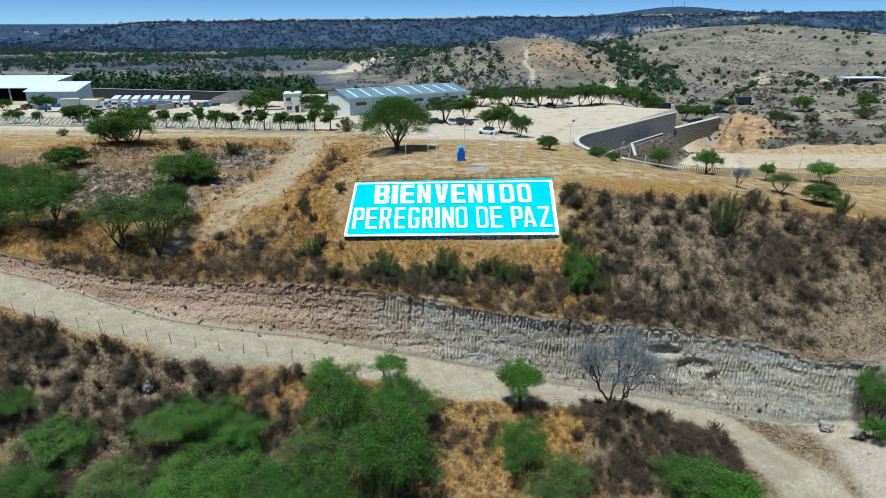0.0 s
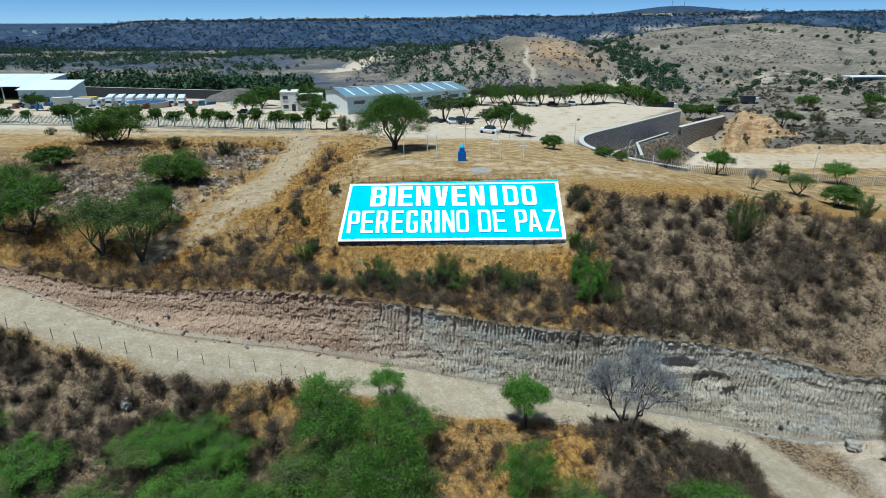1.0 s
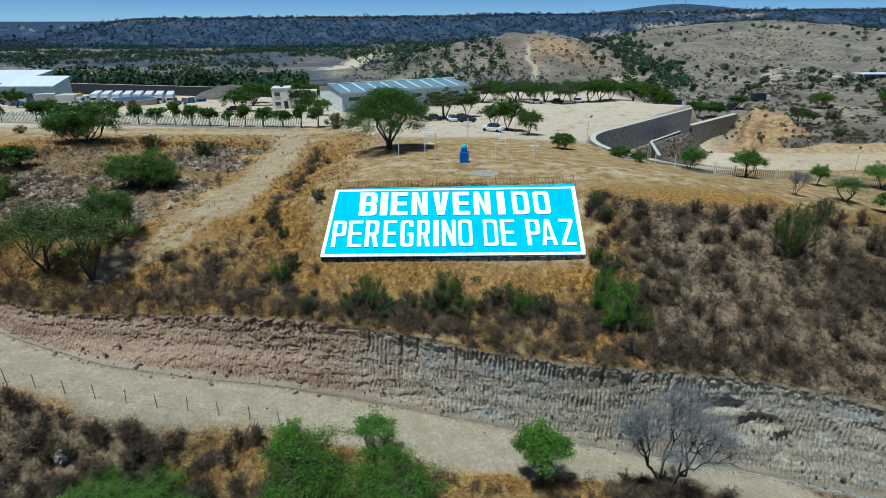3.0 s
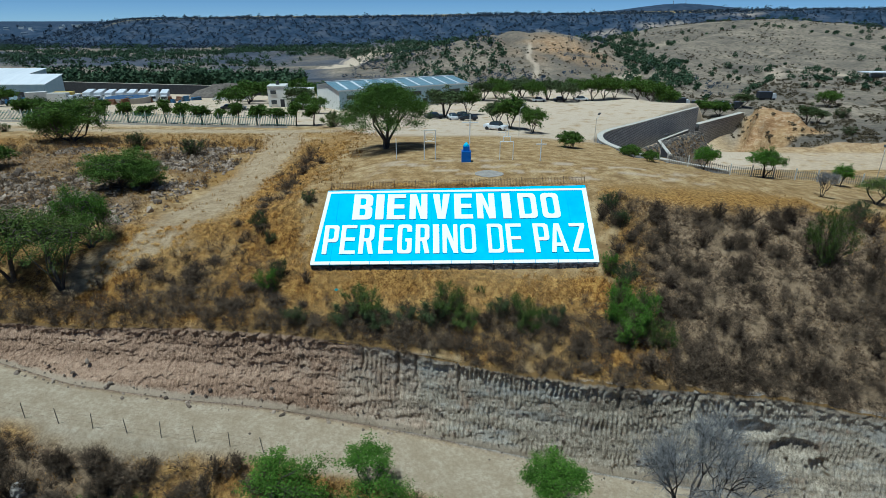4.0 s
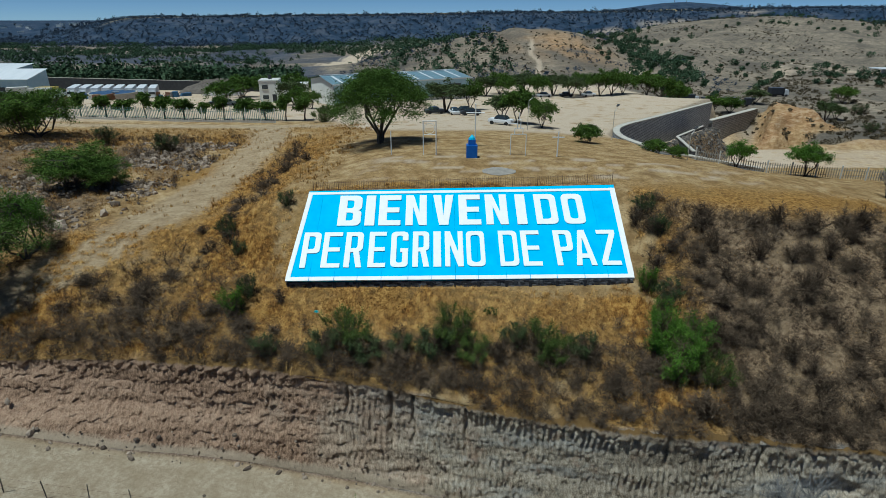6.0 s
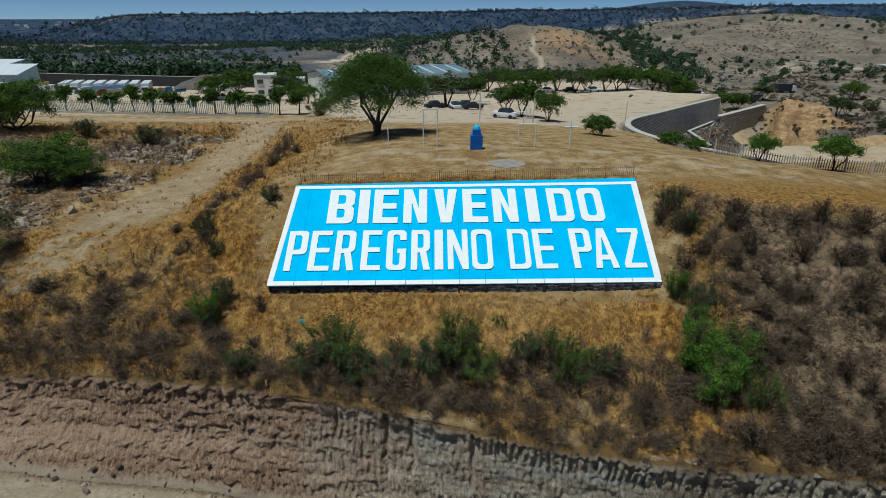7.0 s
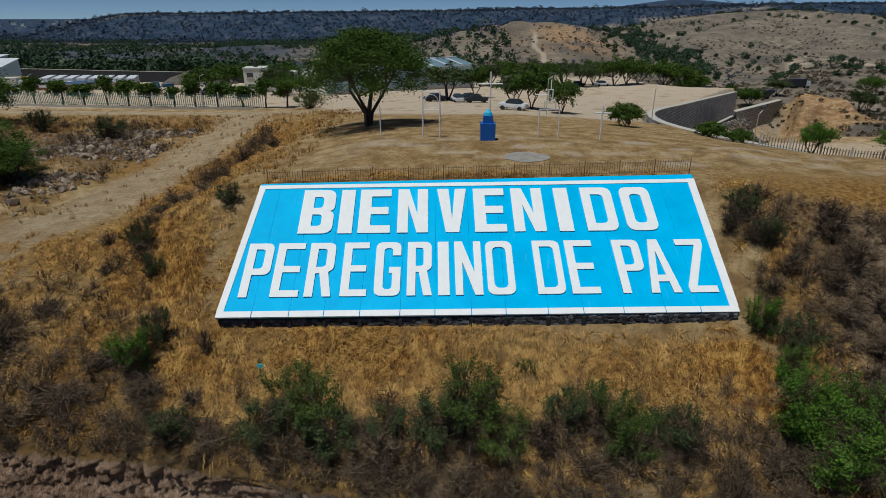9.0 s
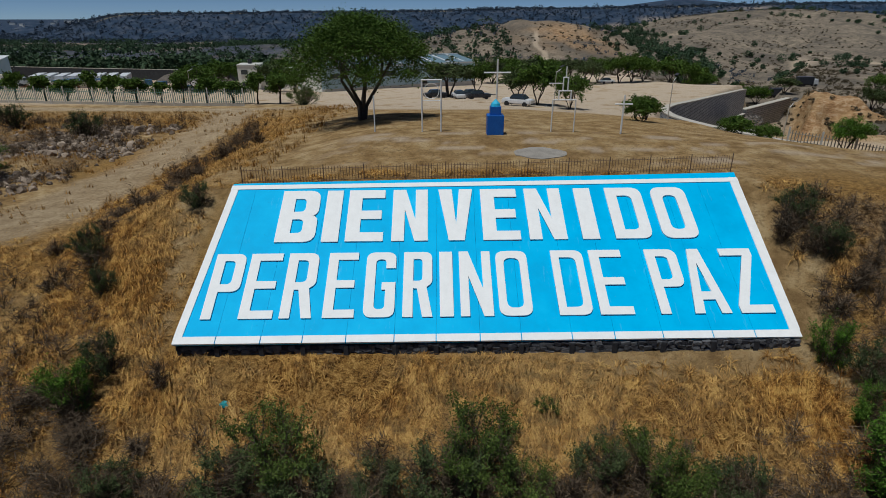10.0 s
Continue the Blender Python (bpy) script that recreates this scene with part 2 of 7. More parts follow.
def sign_paint():
    """Sky-blue paint with chalky runs, scuffs and patched strokes of the brush."""
    n = Nodes("sky_blue_paint")
    big, fine = n.noise(0.5, 5, 0.65), n.noise(6, 5, 0.7)
    c = n.ramp(big, [(0.32, (0.003, 0.375, 0.70)), (0.5, (0.004, 0.43, 0.78)), (0.68, (0.008, 0.48, 0.83))])
    runs = n.ramp(n.noise(2.2, 6, 0.75, (1.6, 0.22, 1)), [(0.60, (0, 0, 0)), (0.74, (0.55, 0.55, 0.55))])
    c = n.mix(runs, c, (0.13, 0.52, 0.80))
    scuff = n.ramp(n.noise(3.1, 7, 0.8), [(0.655, (0, 0, 0)), (0.72, (0.5, 0.5, 0.5))])
    c = n.mix(scuff, c, (0.16, 0.40, 0.55))
    c = n.mix(n.ramp(n.noise(1.3, 6, 0.75), [(0.28, (0.5, 0.5, 0.5)), (0.36, (0, 0, 0))]), c, (0.004, 0.22, 0.50))
    return n.done(c, 0.62, fine, 0.35, 0.012, specular=0.15)


BLUE = sign_paint()
WHITE = simple("white_paint", (0.72, 0.72, 0.705), (0.83, 0.83, 0.815), 1.6, 0.65, 0.25, 0.01, specular=0.15)
MORTAR = simple("dark_mortar", (0.020, 0.020, 0.022), (0.055, 0.055, 0.06), 7, 0.95, 0.6, 0.02)
STONE = simple("dark_rubble", (0.035, 0.035, 0.042), (0.16, 0.16, 0.165), 5, 0.9, 0.8, 0.05, per="object")

# ---- terrain ----
XS = np.array([-60, -45, -35, -28, -20, -13, -5, 4, 12, 24, 32, 36, 42, 60.0])
LINES = [  # depth and height of the breaklines of the hill at the stations XS: valley, bank, road edges, cut, slope, crest, top
    ([30] * 14, [-8, -8, -8, -8.2, -8.2, -8, -7.6, -7.2, -7, -6.5, -6.5, -5, -3, 0]),
    ([40] * 14, [-3, -3, -3.4, -3.8, -4.2, -4.0, -3.0, -2.6, -1.4, -2.6, -5.4, -3.4, -1, 1]),
    ([52, 50, 48, 47.2, 46.8, 46.6, 44.6, 44.6, 45.1, 45.4, 43, 42, 41.5, 41], [7, 5.2, 4.1, 3.1, 2, 1.1, -0.2, -1.2, -2.4, -4.1, -5.3, -4.4, -2, 1]),
    ([60, 56.5, 53.1, 51.3, 51, 51.2, 50.5, 49.2, 48.1, 47.5, 45.8, 44.5, 43, 42.5], [7.2, 5.5, 4.2, 3.2, 2.1, 1.1, 0, -1.2, -2.5, -4.2, -5.2, -4.6, -2.5, 0.5]),
    ([62, 58, 55, 54.4, 54.4, 53.7, 52.2, 50.4, 49.5, 49.2, 48.2, 46.2, 44.5, 44], [8, 7, 6.4, 6.2, 6.3, 6.3, 5.9, 5, 4.4, 3.5, 2.4, 1.9, 2.5, 4]),
    ([66, 62, 59.5, 58.6, 58.5, 58.6, 58.6, 58.6, 58.6, 57, 56, 55, 54, 53], [9.2, 8.9, 8.7, 8.8, 8.8, 8.75, 8.85, 8.9, 9.0, 9.5, 9.9, 9.7, 9.9, 9]),
    ([70, 68, 66, 65, 65.5, 66.9, 66.9, 66.9, 66.5, 62.8, 63, 62, 61, 60], [10.2, 10.3, 10.4, 10.4, 10.7, 13.4, 14, 14, 14, 13.7, 13.3, 12.6, 11.8, 10]),
    ([74] * 14, [10.2, 10.3, 10.4, 10.3, 10.6, 13.2, 14.6, 14.7, 14.5, 14.0, 13.1, 12.4, 11.5, 9]),
    ([86] * 14, [10.2, 10.4, 10.5, 10.2, 10.8, 12.9, 14.1, 14.1, 13.8, 12.4, 10.9, 10.3, 9.8, 8.6]),
]
SUBS = [8, 14, 26, 16, 12, 26, 34, 14, 14, 14]
FINE_X = np.arange(-140, 140.01, 0.5)


def smoothed(values, width):
    v = np.interp(FINE_X, XS, values)
    k = np.hanning(width) / np.hanning(width).sum()
    return np.convolve(np.pad(v, width // 2, mode="edge"), k, "valid")


LINE_TABLES = [(smoothed(y, 11), smoothed(z, 11)) for y, z in LINES]
WALL_A, WALL_B = (28.5, 114.0), (77.0, 188.5)


def right_of_wall(x, y):
    """Metres to the east of the long retaining wall's line."""
    dx, dy = WALL_B[0] - WALL_A[0], WALL_B[1] - WALL_A[1]
    return ((np.asarray(x) - WALL_A[0]) * dy - (np.asarray(y) - WALL_A[1]) * dx) / math.hypot(dx, dy)


def far_height(x, y):
    x, y = np.asarray(x, float), np.asarray(y, float)
    yard = np.interp(y, [100, 112, 126, 147, 174, 207, 260, 330, 700, 1200, 5000], [12.4, 10.9, 9.6, 7.7, 6, 4.4, 1, -3, -10, -16, -16])
    west = np.interp(y, [100, 130, 150, 175, 215, 260, 330, 700, 1200, 5000], [10.3, 8.9, 7.6, 5.5, 2.6, 0.5, -3, -10, -16, -16])
    east = np.interp(y, [100, 115, 138, 165, 172, 180, 220, 280, 330, 700, 1200, 5000], [7.5, 2, -3, -3.5, -2.4, -3, -3, -2.5, -1, -8, -16, -16])
    yard = yard - 0.065 * np.maximum(0, x - 8) * (1 - smooth(104, 126, y)) * (x < 90)
    z = west + (yard - west) * smooth(-32, -12, x)
    bow = np.interp(y, [100, 102, 108.5, 114], [26.2, 25.8, 26.4, 28.6])
    cut = np.where(y < 114, smooth(-1.7, -0.5, x - bow), smooth(-1.7, -0.5, right_of_wall(x, y)))
    cut = cut * (1 - smooth(190, 215, y)) + smooth(60, 110, x) * smooth(190, 215, y)
    off = np.where(y < 114, 0.84 * (x - bow), right_of_wall(x, y))
    trench = np.interp(y, [100, 103, 114, 188, 200], [9.8, 5.5, 3.8, -2.4, -7])
    curb = np.interp(y, [100, 105, 126, 160, 168], [9.4, 8.5, 6.3, 2.4, -2.5])
    side = np.where(off < 4.5, trench, curb + (east - curb) * smooth(5.5, 10.5, off + 1.4 * fbm(x / 3.1, y / 3.1, 3, 33)))
    side = side + (curb - side) * smooth(3.6, 4.6, off) * (1 - smooth(4.9, 5.5, off))
    side = side + (east - side) * smooth(160, 172, y) * smooth(4, 6, off)
    pit = smooth(160, 182, y) * (1 - smooth(214, 222, y)) * smooth(58, 66, x) * (1 - smooth(98, 106, x))
    side = side + (np.minimum(side, -8.6) - side) * pit
    z = z + (side - z) * cut
    # bluff of pink earth with broken faces beside the excavation
    jag = 2.6 * fbm(x / 6, y / 6, 4, 35) + 1.2 * np.abs(fbm(x / 2.2, y / 2.2, 3, 36))
    face_west = ((x - 86.5) * 36 - (y - 178) * 20) / 41.2 + jag
    face_south = ((y - 178) * 16 - (x - 86.5) * 5) / 16.8 + 0.8 * jag
    butte = smooth(0, 3.2, face_west) * (0.45 * smooth(0, 1.6, face_south) + 0.55 * smooth(3.5, 7, face_south)) * (1 - smooth(109, 117, x + jag)) * (1 - smooth(211, 220, y))
    z = z + (np.maximum(z, 1.4 + 0.5 * jag) - z) * butte
    z = z + (1.5 + 0.8 * fbm(x / 4, y / 4, 3, 39)) * np.exp(-((y - 166) / 2.4) ** 2) * smooth(86, 94, x)
    # brown hill, long eastern ridge with a ravine between, and low western rises
    z = z + 24 * np.exp(-(((x - 62) / 95) ** 2 + ((y - 500) / 110) ** 2))
    z = z + 32 * np.exp(-(((x - 320) / 190) ** 2 + ((y - 640) / 190) ** 2))
    z = z + 22 * np.exp(-(((x - 620) / 260) ** 2 + ((y - 800) / 220) ** 2))
    z = z + 12 * np.exp(-(((x + 60) / 120) ** 2 + ((y - 760) / 130) ** 2))
    z = z - 8 * np.exp(-((x - 150 - 0.15 * (y - 480)) / 22) ** 2) * smooth(380, 460, y) * (1 - smooth(620, 760, y))
    z = z + (3.0 * fbm(x / 90, y / 90, 4, 31) - 5.0 * (1 - np.abs(fbm(x / 75 + 0.4 * fbm(x / 40, y / 40, 2, 37), y / 120, 3, 38)) * 2.2).clip(0, 1) ** 4) * smooth(250, 420, y) * (1 - smooth(900, 1000, y))
    # the mesa: scarp and flat top
    rim = np.interp(x, [-1500, -900, -640, 0, 400, 700, 1500], [14, 18, 34, 40, 46, 52, 56])
    edge = 1250 + 120 * fbm(x / 260, 0 * x, 4, 77) + 350 * smooth(-500, -1000, x)
    up = smooth(-190, 20, y - edge)
    z = z + (rim - 5 + 0.014 * np.clip(y - edge, 0, 700) + 2 * fbm(x / 200, y / 200, 3, 5) - z) * up
    z = z + 36 * np.exp(-(((x - 1000) / 230) ** 2 + ((y - 2600) / 300) ** 2))
    return z


def ground(x, y):
    """Height of the ground."""
    x, y = np.broadcast_arrays(np.asarray(x, float), np.asarray(y, float))
    ys = [np.zeros_like(x)] + [np.interp(x, FINE_X, a) for a, b in LINE_TABLES] + [np.full_like(x, 100.0)]
    zs = [np.full_like(x, -20.0)] + [np.interp(x, FINE_X, b) for a, b in LINE_TABLES] + [far_height(x, np.full_like(x, 100.0))]
    z = np.where(y < 0, -20.0, 0.0)
    for k in range(len(ys) - 1):
        s = (y - ys[k]) / np.maximum(ys[k + 1] - ys[k], 0.01)
        z = np.where((s >= 0) & (s < 1), zs[k] + (zs[k + 1] - zs[k]) * s, z)
    z = np.where(y >= 100, far_height(x, np.maximum(y, 100)), z) + relief(x, y)
    # the slope is dressed to a plane under and round the sign
    plane = 9.75 + (y - 59.1) * 0.5867 + 0.012 * (x - 0.95)
    under = (x > -12.2) & (x < 14.2) & (y > 59.2) & (y < 67.0)
    z = np.where(under, np.minimum(z, plane - 0.30), z)
    beside = (y > 58.6) & (y < 67.4) & (x > -13) & (x < 15) & ~under
    return np.where(beside, np.minimum(z, plane - 0.16 + 0.25 * np.maximum(0, np.abs(x - 0.95) - 12.9)), z)


ROAD = [(-75, 58), (-60, 56.5), (-45, 53.6), (-35, 50.8), (-25, 49), (-12, 48.6), (0, 47), (10, 46.6), (20, 46.6), (27, 44), (31, 38), (33, 28)]
TRACK = [(-29.5, 59.5), (-26.5, 63), (-25, 70), (-24, 80), (-24, 90), (-24, 99), (-27, 112), (-30, 121)]
FRONT_TRACK = [(-110, 127), (-73, 124), (-47, 122.3), (-27, 121.3), (-12, 116)]


QUARRY = [(-84, 451), (-80, 520), (-72, 590), (-58, 640), (-30, 655)]
MESA_ROAD = [(120, 1130), (222, 1150), (354, 1182), (454, 1210), (547, 1258), (668, 1280)]
HILL_PATH = [(50, 330), (57, 372), (54, 392), (58, 412), (62, 440)]
HILL_ROAD = [(66, 250), (81, 300), (102, 350), (118, 373)]
EAST_ROAD = [(150, 300), (177, 330), (205, 372), (216, 402), (232, 425), (226, 395), (249, 368), (330, 372), (420, 400)]


def near_line(x, y, points):
    best = np.full(np.shape(x), 1e9)
    for (ax, ay), (bx, by) in zip(points, points[1:]):
        dx, dy = bx - ax, by - ay
        s = np.clip(((x - ax) * dx + (y - ay) * dy) / (dx * dx + dy * dy), 0, 1)
        best = np.minimum(best, np.hypot(x - ax - s * dx, y - ay - s * dy))
    return best


def bank_grass(x, y):
    """1 where the bank below the road is open straw grass."""
    return np.clip(smooth(-1.5, 0.5, x) * (1 - smooth(11, 14, x + 1.5 * fbm(x / 3, y / 3, 2, 123))) + np.exp(-(((x + 17) / 4.0) ** 2 + ((y - 43.6) / 1.6) ** 2)), 0, 1) * smooth(27, 32, y + 3 * fbm(x / 3, y / 3, 3, 124))


def bare_strip(x, y):
    """1 on the trodden soil beside the sign and under its eastern half."""
    wob = 0.7 * fbm(x / 1.4, y / 1.4, 3, 47)
    under = smooth(2.0, 6.0, x + wob) * (1 - smooth(13.5, 14.5, x)) * smooth(57.5, 58.4, y + wob)
    beside = smooth(12.9, 13.4, x) * (1 - smooth(14.6, 15.6, x + wob)) * smooth(56.5, 58.5, y) + (1 - smooth(-11.9, -11.4, x)) * smooth(-13.8, -12.9, x + wob) * smooth(58, 60, y)
    return np.clip(under + beside, 0, 1) * (1 - smooth(67, 69, y)) * smooth(56, 57, y)


def cut_face(x, y):
    """1 on the quarried face above the road."""
    foot, top = np.interp(x, FINE_X, LINE_TABLES[3][0]), np.interp(x, FINE_X, LINE_TABLES[4][0])
    return smooth(-0.5, 0.1, y - foot) * (1 - smooth(0.1, 0.8, y - top))


def relief(x, y):
    rough = 0.30 * fbm(x / 3.2, y / 3.2, 4, 3)
    hillock = 2.0 * np.exp(-(((x - 15.5) / 5.5) ** 2 + ((y - 39.5) / 3.6) ** 2))
    calm = np.maximum(1 - smooth(2.0, 3.6, near_line(x, y, ROAD)), smooth(-14, -10, x) * (1 - smooth(14, 18, x)) * smooth(57.5, 58.5, y) * (1 - smooth(100, 110, y)))
    calm = np.maximum(calm, 0.8 * (1 - smooth(1.5, 3, near_line(x, y, TRACK))))
    return hillock + rough * (1 - 0.9 * calm) * (1 - 0.7 * smooth(66, 90, y))


def build_ground():
    near = np.arange(-56, 56.01, 0.33)
    west = np.concatenate([np.arange(57, 132, 1.2), 133 * np.exp(np.linspace(0, math.log(4600 / 133), 46))])
    east = np.concatenate([np.arange(57, 132, 1.1), np.arange(133, 430, 4.5), 433 * np.exp(np.linspace(0, math.log(4600 / 433), 32))])
    xs = np.concatenate([-west[::-1], near, east])
    tables = [(np.zeros_like(xs), np.full_like(xs, -20.0))] + [(np.interp(xs, FINE_X, a), np.interp(xs, FINE_X, b)) for a, b in LINE_TABLES] + [(np.full_like(xs, 100.0), None)]
    rows = [np.full_like(xs, -400.0), np.full_like(xs, -60.0)]
    for k, n in enumerate(SUBS):
        for i in range(n):
            rows.append(tables[k][0] + (tables[k + 1][0] - tables[k][0]) * i / n)
    for y in np.concatenate([np.arange(100, 220, 1.1), 220 * np.exp(np.linspace(0, math.log(4600 / 220), 150))]):
        rows.append(np.full_like(xs, y))
    Y = np.array(rows)
    X = np.broadcast_to(xs, Y.shape).copy()
    Z = ground(X, Y)
    # the sheet steps back behind the scored face, which is an object of its own
    face = cut_face(X, Y)
    low, high = np.interp(X, FINE_X, LINE_TABLES[3][0]), np.interp(X, FINE_X, LINE_TABLES[4][0])
    climb = np.clip((Y - low) / (high - low), 0, 1)
    Y2 = Y + 1.5 * face * (1 - smooth(0.82, 1.0, climb)) * smooth(0.0, 0.15, climb) * (1 - smooth(38, 42, X)) * smooth(-62, -58, X)
    n, m = Y.shape
    verts = np.stack([X, Y2, Z], -1).reshape(-1, 3)
    i = np.arange(n * m).reshape(n, m)
    faces = np.stack([i[:-1, :-1], i[:-1, 1:], i[1:, 1:], i[1:, :-1]], -1).reshape(-1, 4)
    me = bpy.data.meshes.new("ground")
    me.vertices.add(len(verts))
    me.vertices.foreach_set("co", verts.ravel())
    me.loops.add(faces.size)
    me.loops.foreach_set("vertex_index", faces.ravel().astype(np.int32))
    me.polygons.add(len(faces))
    me.polygons.foreach_set("loop_start", np.arange(0, faces.size, 4, dtype=np.int32))
    me.polygons.foreach_set("use_smooth", np.ones(len(faces), bool))
    me.update()
    me.validate()
    blot, fine = fbm(X / 6, Y / 6, 4, 21), fbm(X / 1.7, Y / 1.7, 4, 22)
    top = np.interp(X, FINE_X, LINE_TABLES[6][0])
    off = right_of_wall(X, Y)
    bank = 1 - smooth(-1.6, 0.1, Y - np.interp(X, FINE_X, LINE_TABLES[2][0]) + 0.7 * fine)
    butte = smooth(-3, 1, ((X - 86.5) * 36 - (Y - 178) * 20) / 41.2) * smooth(-3, 1, ((Y - 178) * 16 - (X - 86.5) * 5) / 16.8) * (1 - smooth(114, 119, X)) * (1 - smooth(214, 220, Y))
    embank = smooth(4.9, 5.5, off) * (1 - smooth(9.5, 12, off)) * smooth(102, 106, Y) * (1 - smooth(160, 168, Y))
    masks = {
        "road": np.maximum.reduce([(1 - smooth(2.2, 3.4, near_line(X, Y, ROAD) + 0.5 * fine)) * (1 - face), 0.55 * (1 - smooth(2.0, 4.2, near_line(X, Y, TRACK) + 1.3 * fine)), 0.7 * (1 - smooth(1.0, 3.0, near_line(X, Y, FRONT_TRACK) + 0.8 * fine))]),
        "rock": np.clip(face * 1.2 * (1 - smooth(-0.45, 0.15, Y - np.interp(X, FINE_X, LINE_TABLES[4][0]) + 0.6 * fine)) + smooth(34, 36, X) * (1 - smooth(44, 47, Y)) * smooth(0.0, 0.4, blot), 0, 1),
        "grass": (1 - 0.9 * bare_strip(X, Y)) * smooth(-0.25, 0.25, blot + 0.25) * (1 - smooth(66, 70, Y) * 0.8 * smooth(-19, -11, X)) * (1 - 0.6 * (1 - smooth(1.4, 3.0, near_line(X, Y, TRACK) + 0.8 * fine))) * (1 - smooth(105, 125, Y)),
        "scrub": np.clip(smooth(14.5, 19, X + 2 * fine) * (1 - smooth(-1.5, 0.5, Y - top)) + bank * (1 - 0.85 * bank_grass(X, Y)), 0, 1) * np.maximum(smooth(-0.5, 0.1, blot + 0.3 + 0.25 * smooth(16, 22, X)), 0.8 * (1 - smooth(-16, -8, X)) * bank) * (1 - smooth(100, 103, Y)) + embank + 0.9 * (1 - smooth(-32, -28, X)) * smooth(62, 66, Y) * (1 - smooth(98, 106, Y)) * smooth(-0.5, 0.05, blot) + 0.7 * np.exp(-(((X + 21) / 6) ** 2 + ((Y - 56.6) / 2.6) ** 2)) * smooth(-0.3, 0.2, fine + 0.2),
        "pale": np.clip(smooth(-0.3, 0.3, fine + 0.4) * (smooth(100, 108, Y - 26 * smooth(8, 24, -X)) * (1 - smooth(250, 285, Y)) * smooth(-190, -170, X) * (1 - smooth(165, 172, Y) * smooth(100, 104, X)) * (1 - butte) * (1 - embank) * (1 - 0.8 * smooth(159, 163, Y) * smooth(82, 90, X)) * (1 - 0.35 * smooth(70, 92, X)))
                        + 0.75 * smooth(0.12, 0.3, fbm(X / 2.6, Y / 1.0, 4, 51)) * smooth(68.6, 70, Y) * (1 - smooth(75.5, 77, Y)) * smooth(-9, -4, X) * (1 - smooth(22, 30, X))
                        + 0.8 * smooth(34.6, 36, X + 0.8 * fine) * (1 - smooth(41, 44, X)) * (1 - smooth(43.5, 46, Y + fine))
                        + 0.9 * (1 - smooth(9, 17, near_line(X, Y, QUARRY) + 8 * fine)) + 0.6 * (1 - smooth(0.8, 2.2, near_line(X, Y, HILL_PATH))) + 0.8 * (1 - smooth(2.5, 5.5, near_line(X, Y, HILL_ROAD))) + 0.7 * (1 - smooth(2.0, 4.5, near_line(X, Y, EAST_ROAD))) + 0.55 * (1 - smooth(4, 9, near_line(X, Y, MESA_ROAD) + 3 * fine)), 0, 1),
        "far": np.maximum(smooth(225, 275, Y), smooth(164, 172, Y) * smooth(84, 100, X) * (1 - butte)),
        "hazed_wood": np.clip(smooth(1000, 1090, Y) + smooth(300, 360, Y) * (1 - smooth(-90, -10, X + 60 * blot)) * 0.8 * smooth(-0.35, 0.25, fbm(X / 60, Y / 60, 3, 88)), 0, 1),
        "rust": np.exp(-(((X - 82) / 30) ** 2 + ((Y - 425) / 45) ** 2)) * smooth(-0.5, 0.2, fbm(X / 14, Y / 14, 3, 89)) + 0.5 * np.exp(-((Y - 165.4) / 2.6) ** 2) * smooth(86, 94, X) * (1 - smooth(200, 230, X)) + butte * (0.55 + 0.45 * smooth(-0.15, 0.2, fbm(X / 5, Y / 5, 3, 90))),
        "field": smooth(1290, 1330, Y - 120 * fbm(X / 260, 0 * X, 4, 77)) * smooth(-700, -600, X) * (1 - smooth(1950, 2100, Y)) * smooth(-0.6, 0.0, fbm(X / 160, Y / 90, 3, 78)),
    }
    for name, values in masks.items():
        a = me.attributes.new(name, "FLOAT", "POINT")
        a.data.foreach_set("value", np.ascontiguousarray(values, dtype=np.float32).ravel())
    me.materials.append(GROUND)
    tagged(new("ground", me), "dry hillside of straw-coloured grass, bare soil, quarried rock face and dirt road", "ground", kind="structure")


build_ground()


